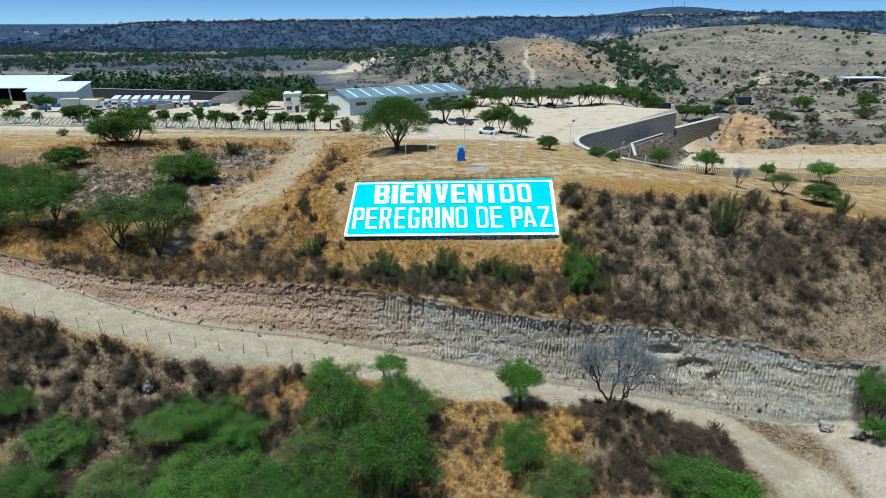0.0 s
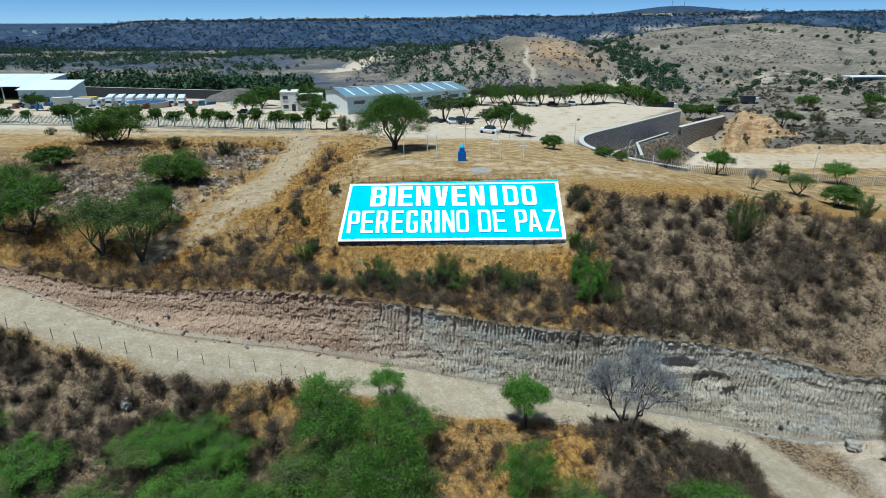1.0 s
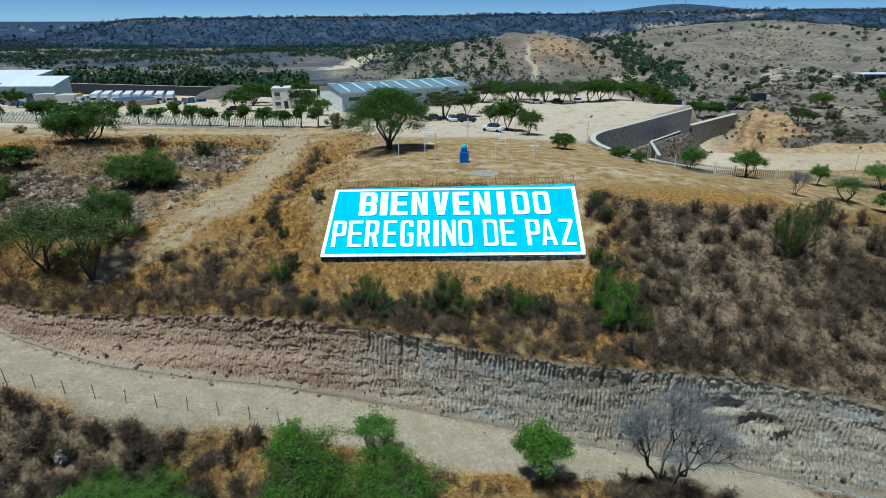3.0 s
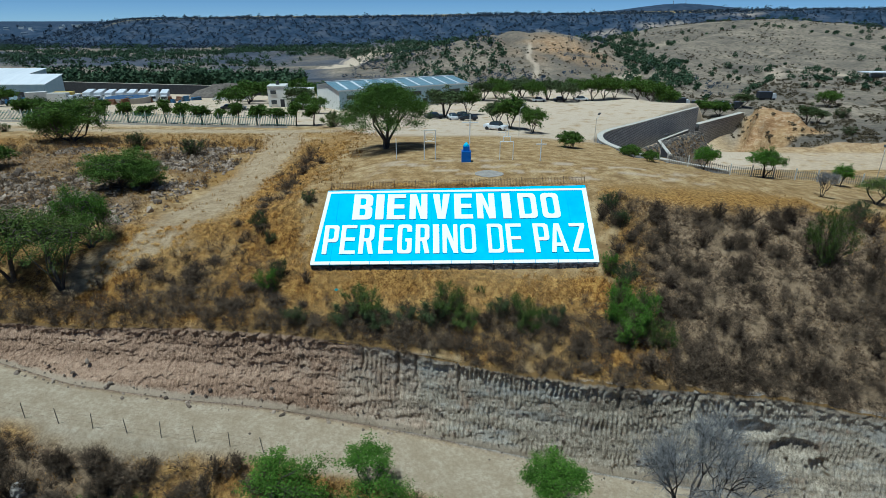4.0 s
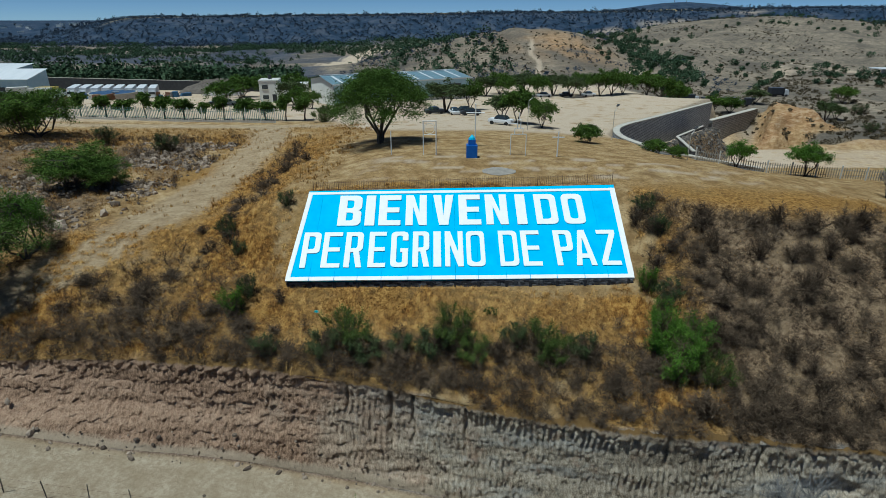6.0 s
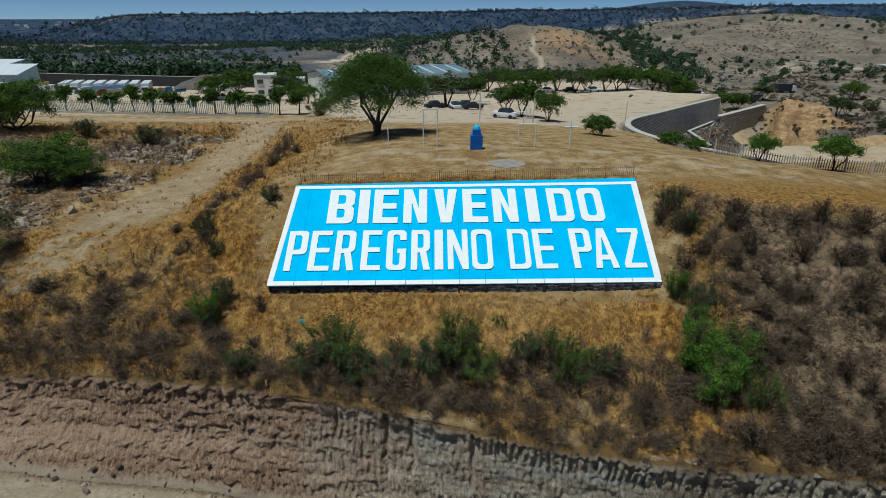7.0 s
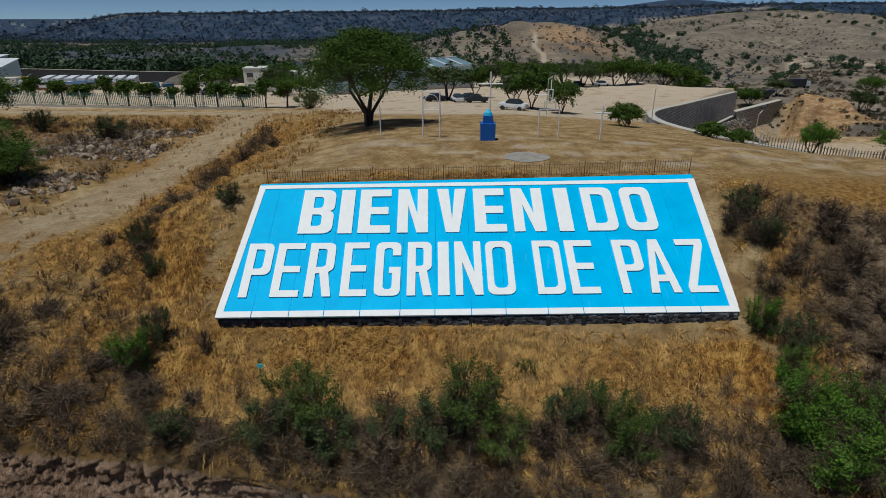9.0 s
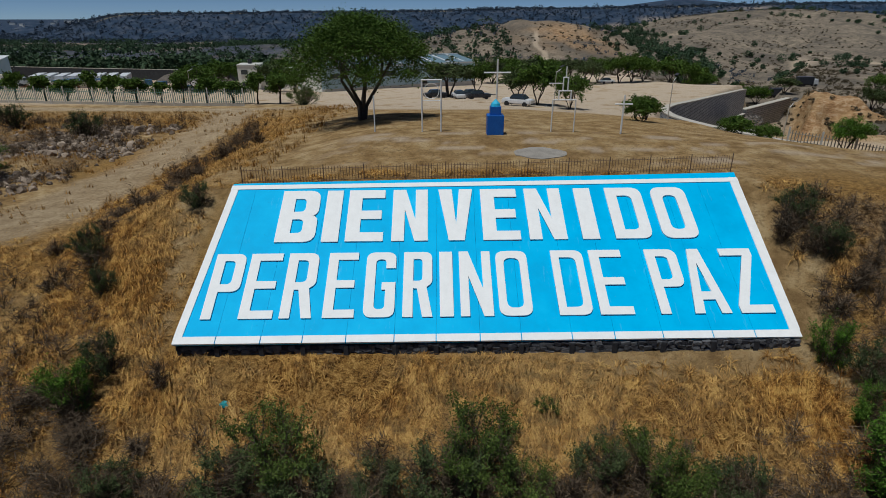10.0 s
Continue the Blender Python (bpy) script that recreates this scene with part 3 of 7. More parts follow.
def face_material():
    """Scored tuff: pink and broken to the west, grey-white to the east, dark soil at the lip."""
    n = Nodes("scored_tuff")
    blotch, grit, fine = n.noise(0.35, 5, 0.65), n.noise(17, 5, 0.8), n.noise(7.5, 7, 0.8, (1.0, 0.6, 0.26))
    bands = n.noise(1.0, 6, 0.7, (0.12, 0.2, 1.5))
    tone = n.math("ADD", n.math("MULTIPLY", bands, 0.30), n.math("ADD", n.math("MULTIPLY", fine, 0.40), n.math("MULTIPLY", grit, 0.30)))
    pink = n.ramp(tone, [(0.41, (0.072, 0.042, 0.025)), (0.49, (0.31, 0.200, 0.130)), (0.58, (0.54, 0.375, 0.255))])
    grey = n.ramp(tone, [(0.41, (0.10, 0.078, 0.053)), (0.49, (0.385, 0.322, 0.237)), (0.57, (0.64, 0.555, 0.43))])
    side = n.node("ShaderNodeSeparateXYZ")
    n.link(n.coords(), side.inputs[0])
    east = n.ramp(n.math("ADD", n.math("MULTIPLY", n.math("ADD", side.outputs[0], 16.0), 0.05), n.math("SUBTRACT", blotch, 0.5)), [(0.30, (0, 0, 0)), (0.85, (1, 1, 1))])
    col = n.mix(east, pink, grey)
    # bluish clay seam through the grey part
    seam = n.ramp(n.noise(0.7, 5, 0.65, (0.22, 0.4, 1.0)), [(0.52, (0, 0, 0)), (0.62, (0.4, 0.4, 0.4))])
    col = n.mix(n.math("MULTIPLY", seam, east), col, n.mix(fine, (0.22, 0.24, 0.24), (0.48, 0.50, 0.49)))
    col = n.mix(n.ramp(n.noise(0.9, 5, 0.7), [(0.57, (0, 0, 0)), (0.68, (0.5, 0.5, 0.5))]), col, (0.36, 0.23, 0.15))
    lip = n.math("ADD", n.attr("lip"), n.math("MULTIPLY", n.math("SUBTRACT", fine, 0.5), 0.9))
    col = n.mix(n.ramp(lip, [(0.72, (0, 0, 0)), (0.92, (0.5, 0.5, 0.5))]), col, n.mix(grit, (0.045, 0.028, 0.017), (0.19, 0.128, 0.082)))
    turf = n.math("ADD", n.attr("turf"), n.math("MULTIPLY", n.math("SUBTRACT", fine, 0.5), 0.8))
    col = n.mix(n.ramp(turf, [(0.45, (0, 0, 0)), (0.7, (1, 1, 1))]), col, n.mix(grit, (0.055, 0.030, 0.012), (0.30, 0.185, 0.070)))
    toe = n.math("ADD", n.attr("toe"), n.math("MULTIPLY", n.math("SUBTRACT", fine, 0.5), 0.7))
    col = n.mix(n.ramp(toe, [(0.6, (0, 0, 0)), (0.85, (0.8, 0.8, 0.8))]), col, n.mix(grit, (0.30, 0.235, 0.16), (0.50, 0.41, 0.30)))
    return n.done(col, 0.95, n.math("ADD", fine, n.math("MULTIPLY", grit, 0.9)), 1.0, 0.11, specular=0.1)


def broken_cells(x, z, wide, tall, seed):
    """Jittered cells: a depth for each cell, tilted, and how near the cell's edge a place lies."""
    u, v = x / wide, z / tall
    iu, iv = np.floor(u).astype(np.int64), np.floor(v).astype(np.int64)
    best, second, depth = np.full(u.shape, 9.0), np.full(u.shape, 9.0), np.zeros(u.shape)
    for du in (-1, 0, 1):
        for dv in (-1, 0, 1):
            a, b = iu + du, iv + dv
            h = ((a * 73856093) ^ (b * 19349663) ^ (seed * 83492791)) & 0xFFFFFF
            h = (h * 1103515245 + 12345) & 0x7FFFFFFF
            r1, r2, r3 = (h & 1023) / 1023, ((h >> 10) & 1023) / 1023, ((h >> 20) & 1023) / 1023
            pu, pv = u - a - 0.15 - 0.7 * r1, v - b - 0.15 - 0.7 * r2
            d = np.maximum(np.abs(pu + 0.3 * pv), np.abs(pv - 0.2 * pu))
            near = d < best
            second = np.where(near, best, np.minimum(second, d))
            depth = np.where(near, r3 + 0.6 * pu * (r1 - 0.5) - 0.7 * pv * r2, depth)
            best = np.where(near, d, best)
    return depth, 1 - smooth(0.0, 0.22, second - best)


def build_quarry_face():
    """The cut above the road: rows of claw strokes, broken ledges, deep slits and slumped hollows, all in relief."""
    xs = np.arange(-59, 41.01, 0.07)
    s = np.linspace(-0.05, 1.10, 104)
    S, X = np.meshgrid(s, xs, indexing="ij")
    foot_y, foot_z = (np.interp(X, FINE_X, t) for t in LINE_TABLES[3])
    top_y, top_z = (np.interp(X, FINE_X, t) for t in LINE_TABLES[4])
    ragged = 0.02 + 0.10 * np.abs(fbm(X / 2.1, 0 * X, 4, 141)) + 0.12 * np.abs(fbm(X / 0.5, 0 * X, 3, 142))
    up = np.clip(S, 0, 1)
    Z = foot_z + (top_z - foot_z + ragged) * S
    # steeper above than at the toe
    Y = foot_y + (top_y - foot_y) * (0.30 * np.minimum(up * 2.2, 1) + 0.70 * up) + 1.6 * np.maximum(S - 1, 0) * 6
    Z = np.where(S > 1, foot_z + top_z - foot_z + ragged + 0.35 * (S - 1) * 6, Z)
    east = smooth(-16, 0, X + 3 * fbm(X / 4, Z / 3, 2, 143))
    inside = smooth(0.02, 0.10, S) * (1 - smooth(0.97, 1.04, S))
    # strokes of the claw, row by row
    row = np.floor((Z - 0.02 * X) / 1.9 + 0.35 * fbm(X / 3.5, Z / 9, 2, 144))
    shift = np.mod(np.sin(row * 12.9898) * 43758.5453, 1.0)
    warp = X + 0.10 * (Z - row) * np.sin(row * 2.1) + 0.22 * fbm(X / 1.3, Z / 0.8, 3, 145)
    tooth = np.abs(np.mod(warp / 0.36 + shift, 1.0) - 0.5) * 2
    strokes = tooth ** 1.5 * (0.25 + 0.75 * smooth(-0.25, 0.35, fbm(X / 2.6, Z / 1.6, 3, 146)))
    ledge = np.abs(np.mod((Z - 0.02 * X) / 1.9 + 0.35 * fbm(X / 3.5, Z / 9, 2, 144), 1.0) - 0.5) * 2
    broken = np.abs(fbm(X / 0.75, Z / 0.55, 4, 147))
    blocks = np.floor(3.0 * fbm(X / 0.9, Z / 0.6, 3, 148)) / 3.0
    big, big_edge = broken_cells(X + 0.25 * fbm(X / 0.6, Z / 0.6, 2, 156), Z, 0.40, 0.66, 5)
    small, small_edge = broken_cells(X + 0.12 * fbm(X / 0.3, Z / 0.3, 2, 157), Z, 0.26, 0.34, 6)
    west = 1.1 - 0.75 * east
    out = 0.11 * (big - 0.5) * west + 0.05 * (small - 0.5) * (0.45 + 0.55 * west) - (0.05 * big_edge * west + 0.025 * small_edge)
    out += 0.20 * strokes * (0.45 + 0.55 * east) + 0.22 * (broken + 0.25 * blocks) * (1.05 - 0.65 * east)
    out += 0.05 * smooth(0.7, 1.0, ledge) * (0.5 + 0.8 * fbm(X / 5, Z / 2, 2, 149)) + 0.28 * fbm(X / 3.5, Z / 6, 4, 150) + 0.09 * fbm(X / 0.33, Z / 0.5, 2, 151)
    # swept ledges low in the pink part
    sweep = np.sin((Z - 0.16 * X) * 5.2 + 1.2 * fbm(X / 2.5, Z / 2.5, 3, 152))
    out += 0.08 * np.maximum(sweep, 0) * np.exp(-((S - 0.2) / 0.17) ** 2) * smooth(-26, -16, X) * (1 - smooth(-4, 2, X))
    # slits washed out by rain, and hollows where slabs have fallen
    for cx, wide, deep, low in ((-3.4, 0.16, 0.55, 0.25), (-2.0, 0.10, 0.4, 0.4), (1.2, 0.10, 0.4, 0.5), (-6.1, 0.09, 0.35, 0.55), (7.4, 0.10, 0.35, 0.6), (12.8, 0.16, 0.5, 0.5), (18.2, 0.14, 0.5, 0.3), (20.6, 0.12, 0.4, 0.3), (-12.5, 0.10, 0.3, 0.6)):
        out -= 0.7 * deep * np.exp(-((X - cx - 0.25 * fbm(0 * X + cx, Z / 0.9, 3, 153)) / wide) ** 2) * smooth(low, low + 0.3, S)
    for cx, cs, wx, ws, deep in ((22.3, 0.66, 2.2, 0.10, 1.0), (24.6, 0.42, 0.9, 0.16, 0.9), (27.4, 0.34, 1.0, 0.17, 1.2), (25.8, 0.55, 1.5, 0.10, 0.7), (30.5, 0.60, 1.0, 0.12, 0.4), (21.0, 0.35, 0.8, 0.2, 0.5), (33.5, 0.7, 1.6, 0.10, 0.35)):
        d = ((X - cx + 0.5 * fbm(X / 0.8, Z / 0.8, 3, 154)) / wx) ** 2 + ((S - cs) / ws) ** 2
        out -= 0.40 * deep * (1 - smooth(0.25, 1.0, d)) * (1 + 0.5 * broken)
    # crumbling lip
    out += 0.28 * smooth(0.84, 0.98, S) * (0.3 + np.abs(fbm(X / 0.6, Z / 0.4, 3, 155)) * 1.6)
    Y = Y - inside * (out - 0.10)
    verts = np.stack([X, Y, Z], -1).reshape(-1, 3)
    n, m = X.shape
    i = np.arange(n * m).reshape(n, m)
    faces = np.stack([i[:-1, :-1], i[:-1, 1:], i[1:, 1:], i[1:, :-1]], -1).reshape(-1, 4)
    me = bpy.data.meshes.new("quarry_face")
    me.vertices.add(len(verts))
    me.vertices.foreach_set("co", verts.astype(np.float32).ravel())
    me.loops.add(faces.size)
    me.loops.foreach_set("vertex_index", faces.ravel().astype(np.int32))
    me.polygons.add(len(faces))
    me.polygons.foreach_set("loop_start", np.arange(0, faces.size, 4, dtype=np.int32))
    me.update()
    me.validate()
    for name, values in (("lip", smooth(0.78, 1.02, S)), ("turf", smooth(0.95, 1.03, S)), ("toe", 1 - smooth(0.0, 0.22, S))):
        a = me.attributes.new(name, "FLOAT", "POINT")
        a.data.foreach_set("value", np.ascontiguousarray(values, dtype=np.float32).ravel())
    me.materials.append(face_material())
    tagged(new("quarry_face", me), "claw-scored quarried tuff face, pink and grey, above the dirt road", "rock face", kind="structure")


build_quarry_face()

# ---- welcome sign on the slope ----
SIGN_LOW, SIGN_HIGH = Vector((0.95, 59.1, 9.75)), Vector((0.95, 66.6, 14.15))
UP = (SIGN_HIGH - SIGN_LOW).normalized()
SIGN = Matrix.Translation(SIGN_LOW) @ Matrix((Vector((1, 0, 0)), UP, Vector((1, 0, 0)).cross(UP))).transposed().to_4x4()


def sign_left(v):
    return -12.12 + 0.50 * v / 8.1


def sign_right(v):
    return 12.18 + 0.17 * v / 8.7


def slab_prism(corners, z0, z1):
    """A flat block over four corners (u, v), counter-clockwise."""
    bm = bmesh.new()
    low = [bm.verts.new((u, v, z0)) for u, v in corners]
    high = [bm.verts.new((u, v, z1)) for u, v in corners]
    bm.faces.new(high)
    bm.faces.new(low[::-1])
    for i in range(4):
        j = (i + 1) % 4
        bm.faces.new((low[i], low[j], high[j], high[i]))
    return bm


def tilted(u, v):
    return v + 0.012 * u


def build_sign():
    sign = thing("welcome_sign", "sky-blue painted concrete slab with raised white letters on the slope", "sign", SIGN)
    joints = [-12.12, -10.47, -8.74, -7.13, -5.46, -3.6, -1.98, -0.28, 1.32, 3.28, 4.93, 6.8, 8.74, 10.38, 12.18]
    for i, (a, b) in enumerate(zip(joints, joints[1:])):
        def top(u):
            return 8.34 + 0.030 * (u + 12)
        ta = sign_left(8.2) if i == 0 else a
        tb = sign_right(8.7) if i == 13 else b
        part("concrete_panel", slab_prism([(a + 0.004, tilted(a, 0.02)), (b - 0.004, tilted(b, 0.02)), (tb - 0.004, top(b)), (ta + 0.004, top(a))], -0.13, 0.0), BLUE, sign)
        part("bottom_border", slab_prism([(a + 0.02, tilted(a, 0.0)), (b - 0.02, tilted(b, 0.0)), (b - 0.02, tilted(b, 0.32)), (a + 0.02, tilted(a, 0.32))], -0.05, 0.035), WHITE, sign, "white painted edge strip")
    # painted edge strips at the sides and along the top, a hand under the slab's upper edge
    for k in range(6):
        v0, v1 = tilted(-12, 0.32) + k * 1.31, tilted(-12, 0.32) + (k + 1) * 1.31 - 0.004
        part("side_border", slab_prism([(sign_left(v0), v0), (sign_left(v0) + 0.33, v0), (sign_left(v1) + 0.33, v1), (sign_left(v1), v1)], -0.05, 0.035), WHITE, sign)
        v0, v1 = tilted(12, 0.32) + k * 1.375, tilted(12, 0.32) + (k + 1) * 1.375 - 0.004
        part("side_border", slab_prism([(sign_right(v0) - 0.41, v0), (sign_right(v0), v0), (sign_right(v1), v1), (sign_right(v1) - 0.41, v1)], -0.05, 0.035), WHITE, sign)
    for a, b in ((-11.64, -4), (-3.996, 4), (4.004, 12.35)):
        def rise(u):
            return 7.88 + 0.0245 * (u + 12) + 0.05 * math.sin(u * 0.9)
        part("top_border", slab_prism([(a, rise(a)), (b, rise(b)), (b, rise(b) + 0.26), (a, rise(a) + 0.26)], -0.05, 0.04), WHITE, sign)
    return sign


def rounded(points):
    """A ring whose corners (x, y, radius) are rounded off."""
    out = []
    for i, p in enumerate(points):
        if len(p) == 2 or p[2] <= 0:
            out.append((p[0], p[1]))
            continue
        here, before, after = Vector(p[:2]), Vector(points[i - 1][:2]), Vector(points[(i + 1) % len(points)][:2])
        a, b = here + (before - here).normalized() * p[2], here + (after - here).normalized() * p[2]
        for k in range(6):
            t = k / 5
            q = a * (1 - t) ** 2 + here * 2 * t * (1 - t) + b * t * t
            out.append((q.x, q.y))
    return out


def letter_outline(c, w, h, s, t):
    """Outer ring and holes of a block capital: width, height, upright stroke, cross stroke."""
    k = w * 0.30
    m = h * 0.50
    n = min(k * 0.75, (w - 2 * s) * 0.46)

    def bowl(x0, y0, x1, y1, cut):
        return rounded([(x0, y0), (x1, y0, cut), (x1, y1, cut), (x0, y1)])

    def ringed(x0, y0, x1, y1, cut):
        return rounded([(x0, y0, cut), (x1, y0, cut), (x1, y1, cut), (x0, y1, cut)])
    if c == "I":
        return [[(0, 0), (w, 0), (w, h), (0, h)]]
    if c == "E":
        return [[(0, 0), (w, 0), (w, t), (s, t), (s, m - t / 2), (w * 0.93, m - t / 2), (w * 0.93, m + t / 2), (s, m + t / 2), (s, h - t), (w, h - t), (w, h), (0, h)]]
    if c == "N":
        return [[(0, 0), (s * 0.9, 0), (s * 0.9, h * 0.60), (w - s * 0.95, 0), (w, 0), (w, h), (w - s * 0.9, h), (w - s * 0.9, h * 0.40), (s * 0.95, h), (0, h)]]
    if c == "V":
        return [[(w * 0.27, 0), (w * 0.71, 0), (w, h), (w - s, h), (w * 0.49, h * 0.30), (s, h), (0, h)]]
    if c == "A":
        return [[(0, 0), (s, 0), (s + w * 0.05, h * 0.20), (w - s - w * 0.05, h * 0.20), (w - s, 0), (w, 0), (w * 0.66, h), (w * 0.34, h)],
                [(s + w * 0.08, h * 0.32), (w * 0.49, h * 0.78), (w - s - w * 0.08, h * 0.32)]]
    if c == "Z":
        return [[(0, 0), (w, 0), (w, t), (s * 1.05, t), (w, h - t), (w, h), (0, h), (0, h - t), (w - s * 1.05, h - t), (0, t)]]
    if c == "D":
        return [bowl(0, 0, w, h, k), bowl(s, t, w - s, h - t, n)]
    if c == "O":
        return [ringed(0, 0, w, h, k), ringed(s, t, w - s, h - t, n)]
    if c == "B":
        return [rounded([(0, 0), (w, 0, k), (w, m - 0.02, k * 0.7), (w * 0.93, m), (w, m + 0.02, k * 0.7), (w, h, k), (0, h)]),
                bowl(s, t, w - s, m - t * 0.45, n), bowl(s, m + t * 0.45, w - s, h - t, n)]
    if c == "P":
        return [rounded([(0, 0), (s, 0), (s, h * 0.40), (w, h * 0.40, k), (w, h, k), (0, h)]),
                bowl(s, h * 0.40 + t, w - s, h - t, n)]
    if c == "R":
        return [rounded([(0, 0), (s, 0), (s, h * 0.42), (w * 0.47, h * 0.42), (w - s, 0), (w, 0), (w * 0.80, h * 0.44), (w, h * 0.50, k * 0.5), (w, h, k), (0, h)]),
                bowl(s, h * 0.42 + t, w - s, h - t, n)]
    if c == "G":
        return [rounded([(0, 0, k), (w, 0, k), (w, h * 0.52), (w * 0.55, h * 0.52), (w * 0.55, h * 0.52 - t), (w - s, h * 0.52 - t), (w - s, t, n), (s, t, n), (s, h - t, n), (w - s, h - t, n), (w - s, h * 0.74), (w, h * 0.74),
                         (w, h, k), (0, h, k)])]


def letter_mesh(c, w, h, s, t):
    cu = bpy.data.curves.new("letter", "CURVE")
    cu.dimensions, cu.fill_mode, cu.extrude, cu.bevel_depth = "2D", "BOTH", 0.035, 0.0
    for ring in letter_outline(c, w, h, s, t):
        sp = cu.splines.new("POLY")
        sp.points.add(len(ring) - 1)
        for p, (x, y) in zip(sp.points, ring):
            p.co = (x, y, 0, 1)
        sp.use_cyclic_u = True
    tmp = bpy.data.objects.new("letter", cu)
    scene.collection.objects.link(tmp)
    me = bpy.data.meshes.new_from_object(tmp.evaluated_get(bpy.context.evaluated_depsgraph_get()))
    bpy.data.objects.remove(tmp)
    me.materials.clear()
    me.materials.append(WHITE)
    return me


welcome_sign = build_sign()
UPPER_LINE = [("B", -9.07, 1.75), ("I", -7.03, 0.74), ("E", -6.0, 1.66), ("N", -3.97, 1.6), ("V", -1.88, 1.58), ("E", 0.06, 1.66), ("N", 2.1, 1.66), ("I", 4.42, 0.76), ("D", 5.88, 1.66), ("O", 7.98, 1.62)]
LOWER_LINE = [("P", -11.29, 1.28), ("E", -9.81, 1.34), ("R", -8.2, 1.28), ("E", -6.5, 1.25), ("G", -4.9, 1.25), ("R", -3.33, 1.2), ("I", -1.83, 0.55), ("N", -1.0, 1.32), ("O", 0.55, 1.33), ("D", 2.92, 1.35), ("E", 4.55, 1.36), ("P", 6.95, 1.33), ("A", 8.3, 1.48), ("Z", 10.15, 1.36)]
for row, base, height, stroke, bar in ((UPPER_LINE, 4.88, 3.03, 0.62, 0.50), (LOWER_LINE, 1.06, 3.2, 0.41, 0.37)):
    for c, u, w in row:
        ob = part("letter_" + c.lower(), letter_mesh(c, w, height, min(stroke * (0.8 if c in "DO" else 1.0), w), bar), WHITE, welcome_sign, "raised white block letter " + c)
        ob.location = (u, tilted(u + w / 2, base), 0.035)
        ob.rotation_euler = (0, 0, math.atan(0.012))


def build_footing():
    """Rubble masonry under the slab's lower edge, deeper to the east, stone by stone, with dark piers under the joints."""
    footing = thing("wall_footing", "low dark rubble-stone wall under the sign's lower edge", "wall", Matrix.Translation((0.95, 59.1, 9.75)), kind="structure")
    part("core", boxed(-12.1, 0.12, -1.5, 12.15, 0.5, -0.30), MORTAR, footing)
    shapes = []
    for k in range(7):
        bm = boxed(-0.5, -0.5, -0.5, 0.5, 0.5, 0.5)
        bmesh.ops.subdivide_edges(bm, edges=bm.edges[:], cuts=1)
        for v in bm.verts:
            d = v.co.normalized()
            v.co = v.co.lerp(d * 0.55, 0.45) * (1 + 0.34 * noise.noise(d * 2.3 + Vector((k * 7.3, 0, 0))))
        shapes.append(bm_mesh("stone", bm, STONE))
    r = random.Random(4)
    for v in range(6):
        u = -12.1 + r.uniform(0, 0.2)
        while u < 12.0:
            wide = r.uniform(0.16, 0.38)
            ob = new("stone", shapes[r.randrange(7)])
            ob.parent = footing
            ob.location = (u + wide / 2, 0.10 + r.uniform(-0.02, 0.03), -0.22 - v * 0.165 + 0.012 * u + r.uniform(-0.025, 0.025))
            ob.rotation_euler = (r.uniform(-0.2, 0.2), r.uniform(-0.35, 0.35), r.choice((0, 3.14159)))
            ob.scale = (wide * 1.04, 0.2, r.uniform(0.15, 0.21))
            u += wide
    for u in (-10.47, -8.74, -7.13, -5.46, -3.6, -1.98, -0.28, 1.32, 3.28, 4.93, 6.8, 8.74, 10.38):
        part("pier", boxed(u - 0.10, -0.04, -1.4, u + 0.10, 0.10, -0.14 + 0.012 * u, bevel=0.015), MORTAR, footing, "dark concrete pier under a joint")


build_footing()
IRON = simple("rusty_iron", (0.10, 0.06, 0.04), (0.25, 0.16, 0.11), 9, 0.8, 0.3, 0.004, metal=0.3)


def build_rail():
    """Low fence of upright iron bars along the top edge of the sign."""
    rail = thing("bar_fence", "low rusty fence of thin upright iron bars above the sign", "fence")
    bar_me = bm_mesh("bar", rodded((0, 0, 0), (0, 0, 0.76), 0.011, 0.011, 4), IRON)
    post_me = bm_mesh("post", rodded((0, 0, -0.3), (0, 0, 0.84), 0.024, 0.024, 5), IRON)
    a, b = Vector((-10.5, 67.0, 13.75)), Vector((13.25, 67.2, 14.35))
    count = 168
    for i in range(count + 1):
        p = a.lerp(b, i / count)
        post = i % 14 == 0
        ob = new("post" if post else "bar", post_me if post else bar_me)
        ob.parent = rail
        ob.location = p + Vector((0, 0, 0.02))
        ob.rotation_euler = (rng.normal(0, 0.02), rng.normal(0, 0.02), 0)
    for h in (0.12, 0.68):
        part("cross_bar", rodded(a + Vector((0, 0, h)), b + Vector((0, 0, h)), 0.012, 0.012, 4), IRON, rail)


build_rail()

# ---- trees and shrubs ----


def tube_mesh(name, segs, material, sides=5):
    """Tapered limbs: rows of (start, end, radius, radius)."""
    verts, faces = [], []
    for a, b, r0, r1 in segs:
        a, b = np.asarray(a, float), np.asarray(b, float)
        d = b - a
        d = d / (np.linalg.norm(d) + 1e-9)
        u = np.cross(d, (0.3, 0.9, 0.1))
        u = u / (np.linalg.norm(u) + 1e-9)
        v = np.cross(d, u)
        k = len(verts)
        for p, r in ((a, r0), (b, r1)):
            for i in range(sides):
                t = 2 * math.pi * i / sides
                verts.append(p + r * (u * math.cos(t) + v * math.sin(t)))
        for i in range(sides):
            j = (i + 1) % sides
            faces.append((k + i, k + j, k + sides + j, k + sides + i))
    return to_mesh(name, verts, faces, material, True)


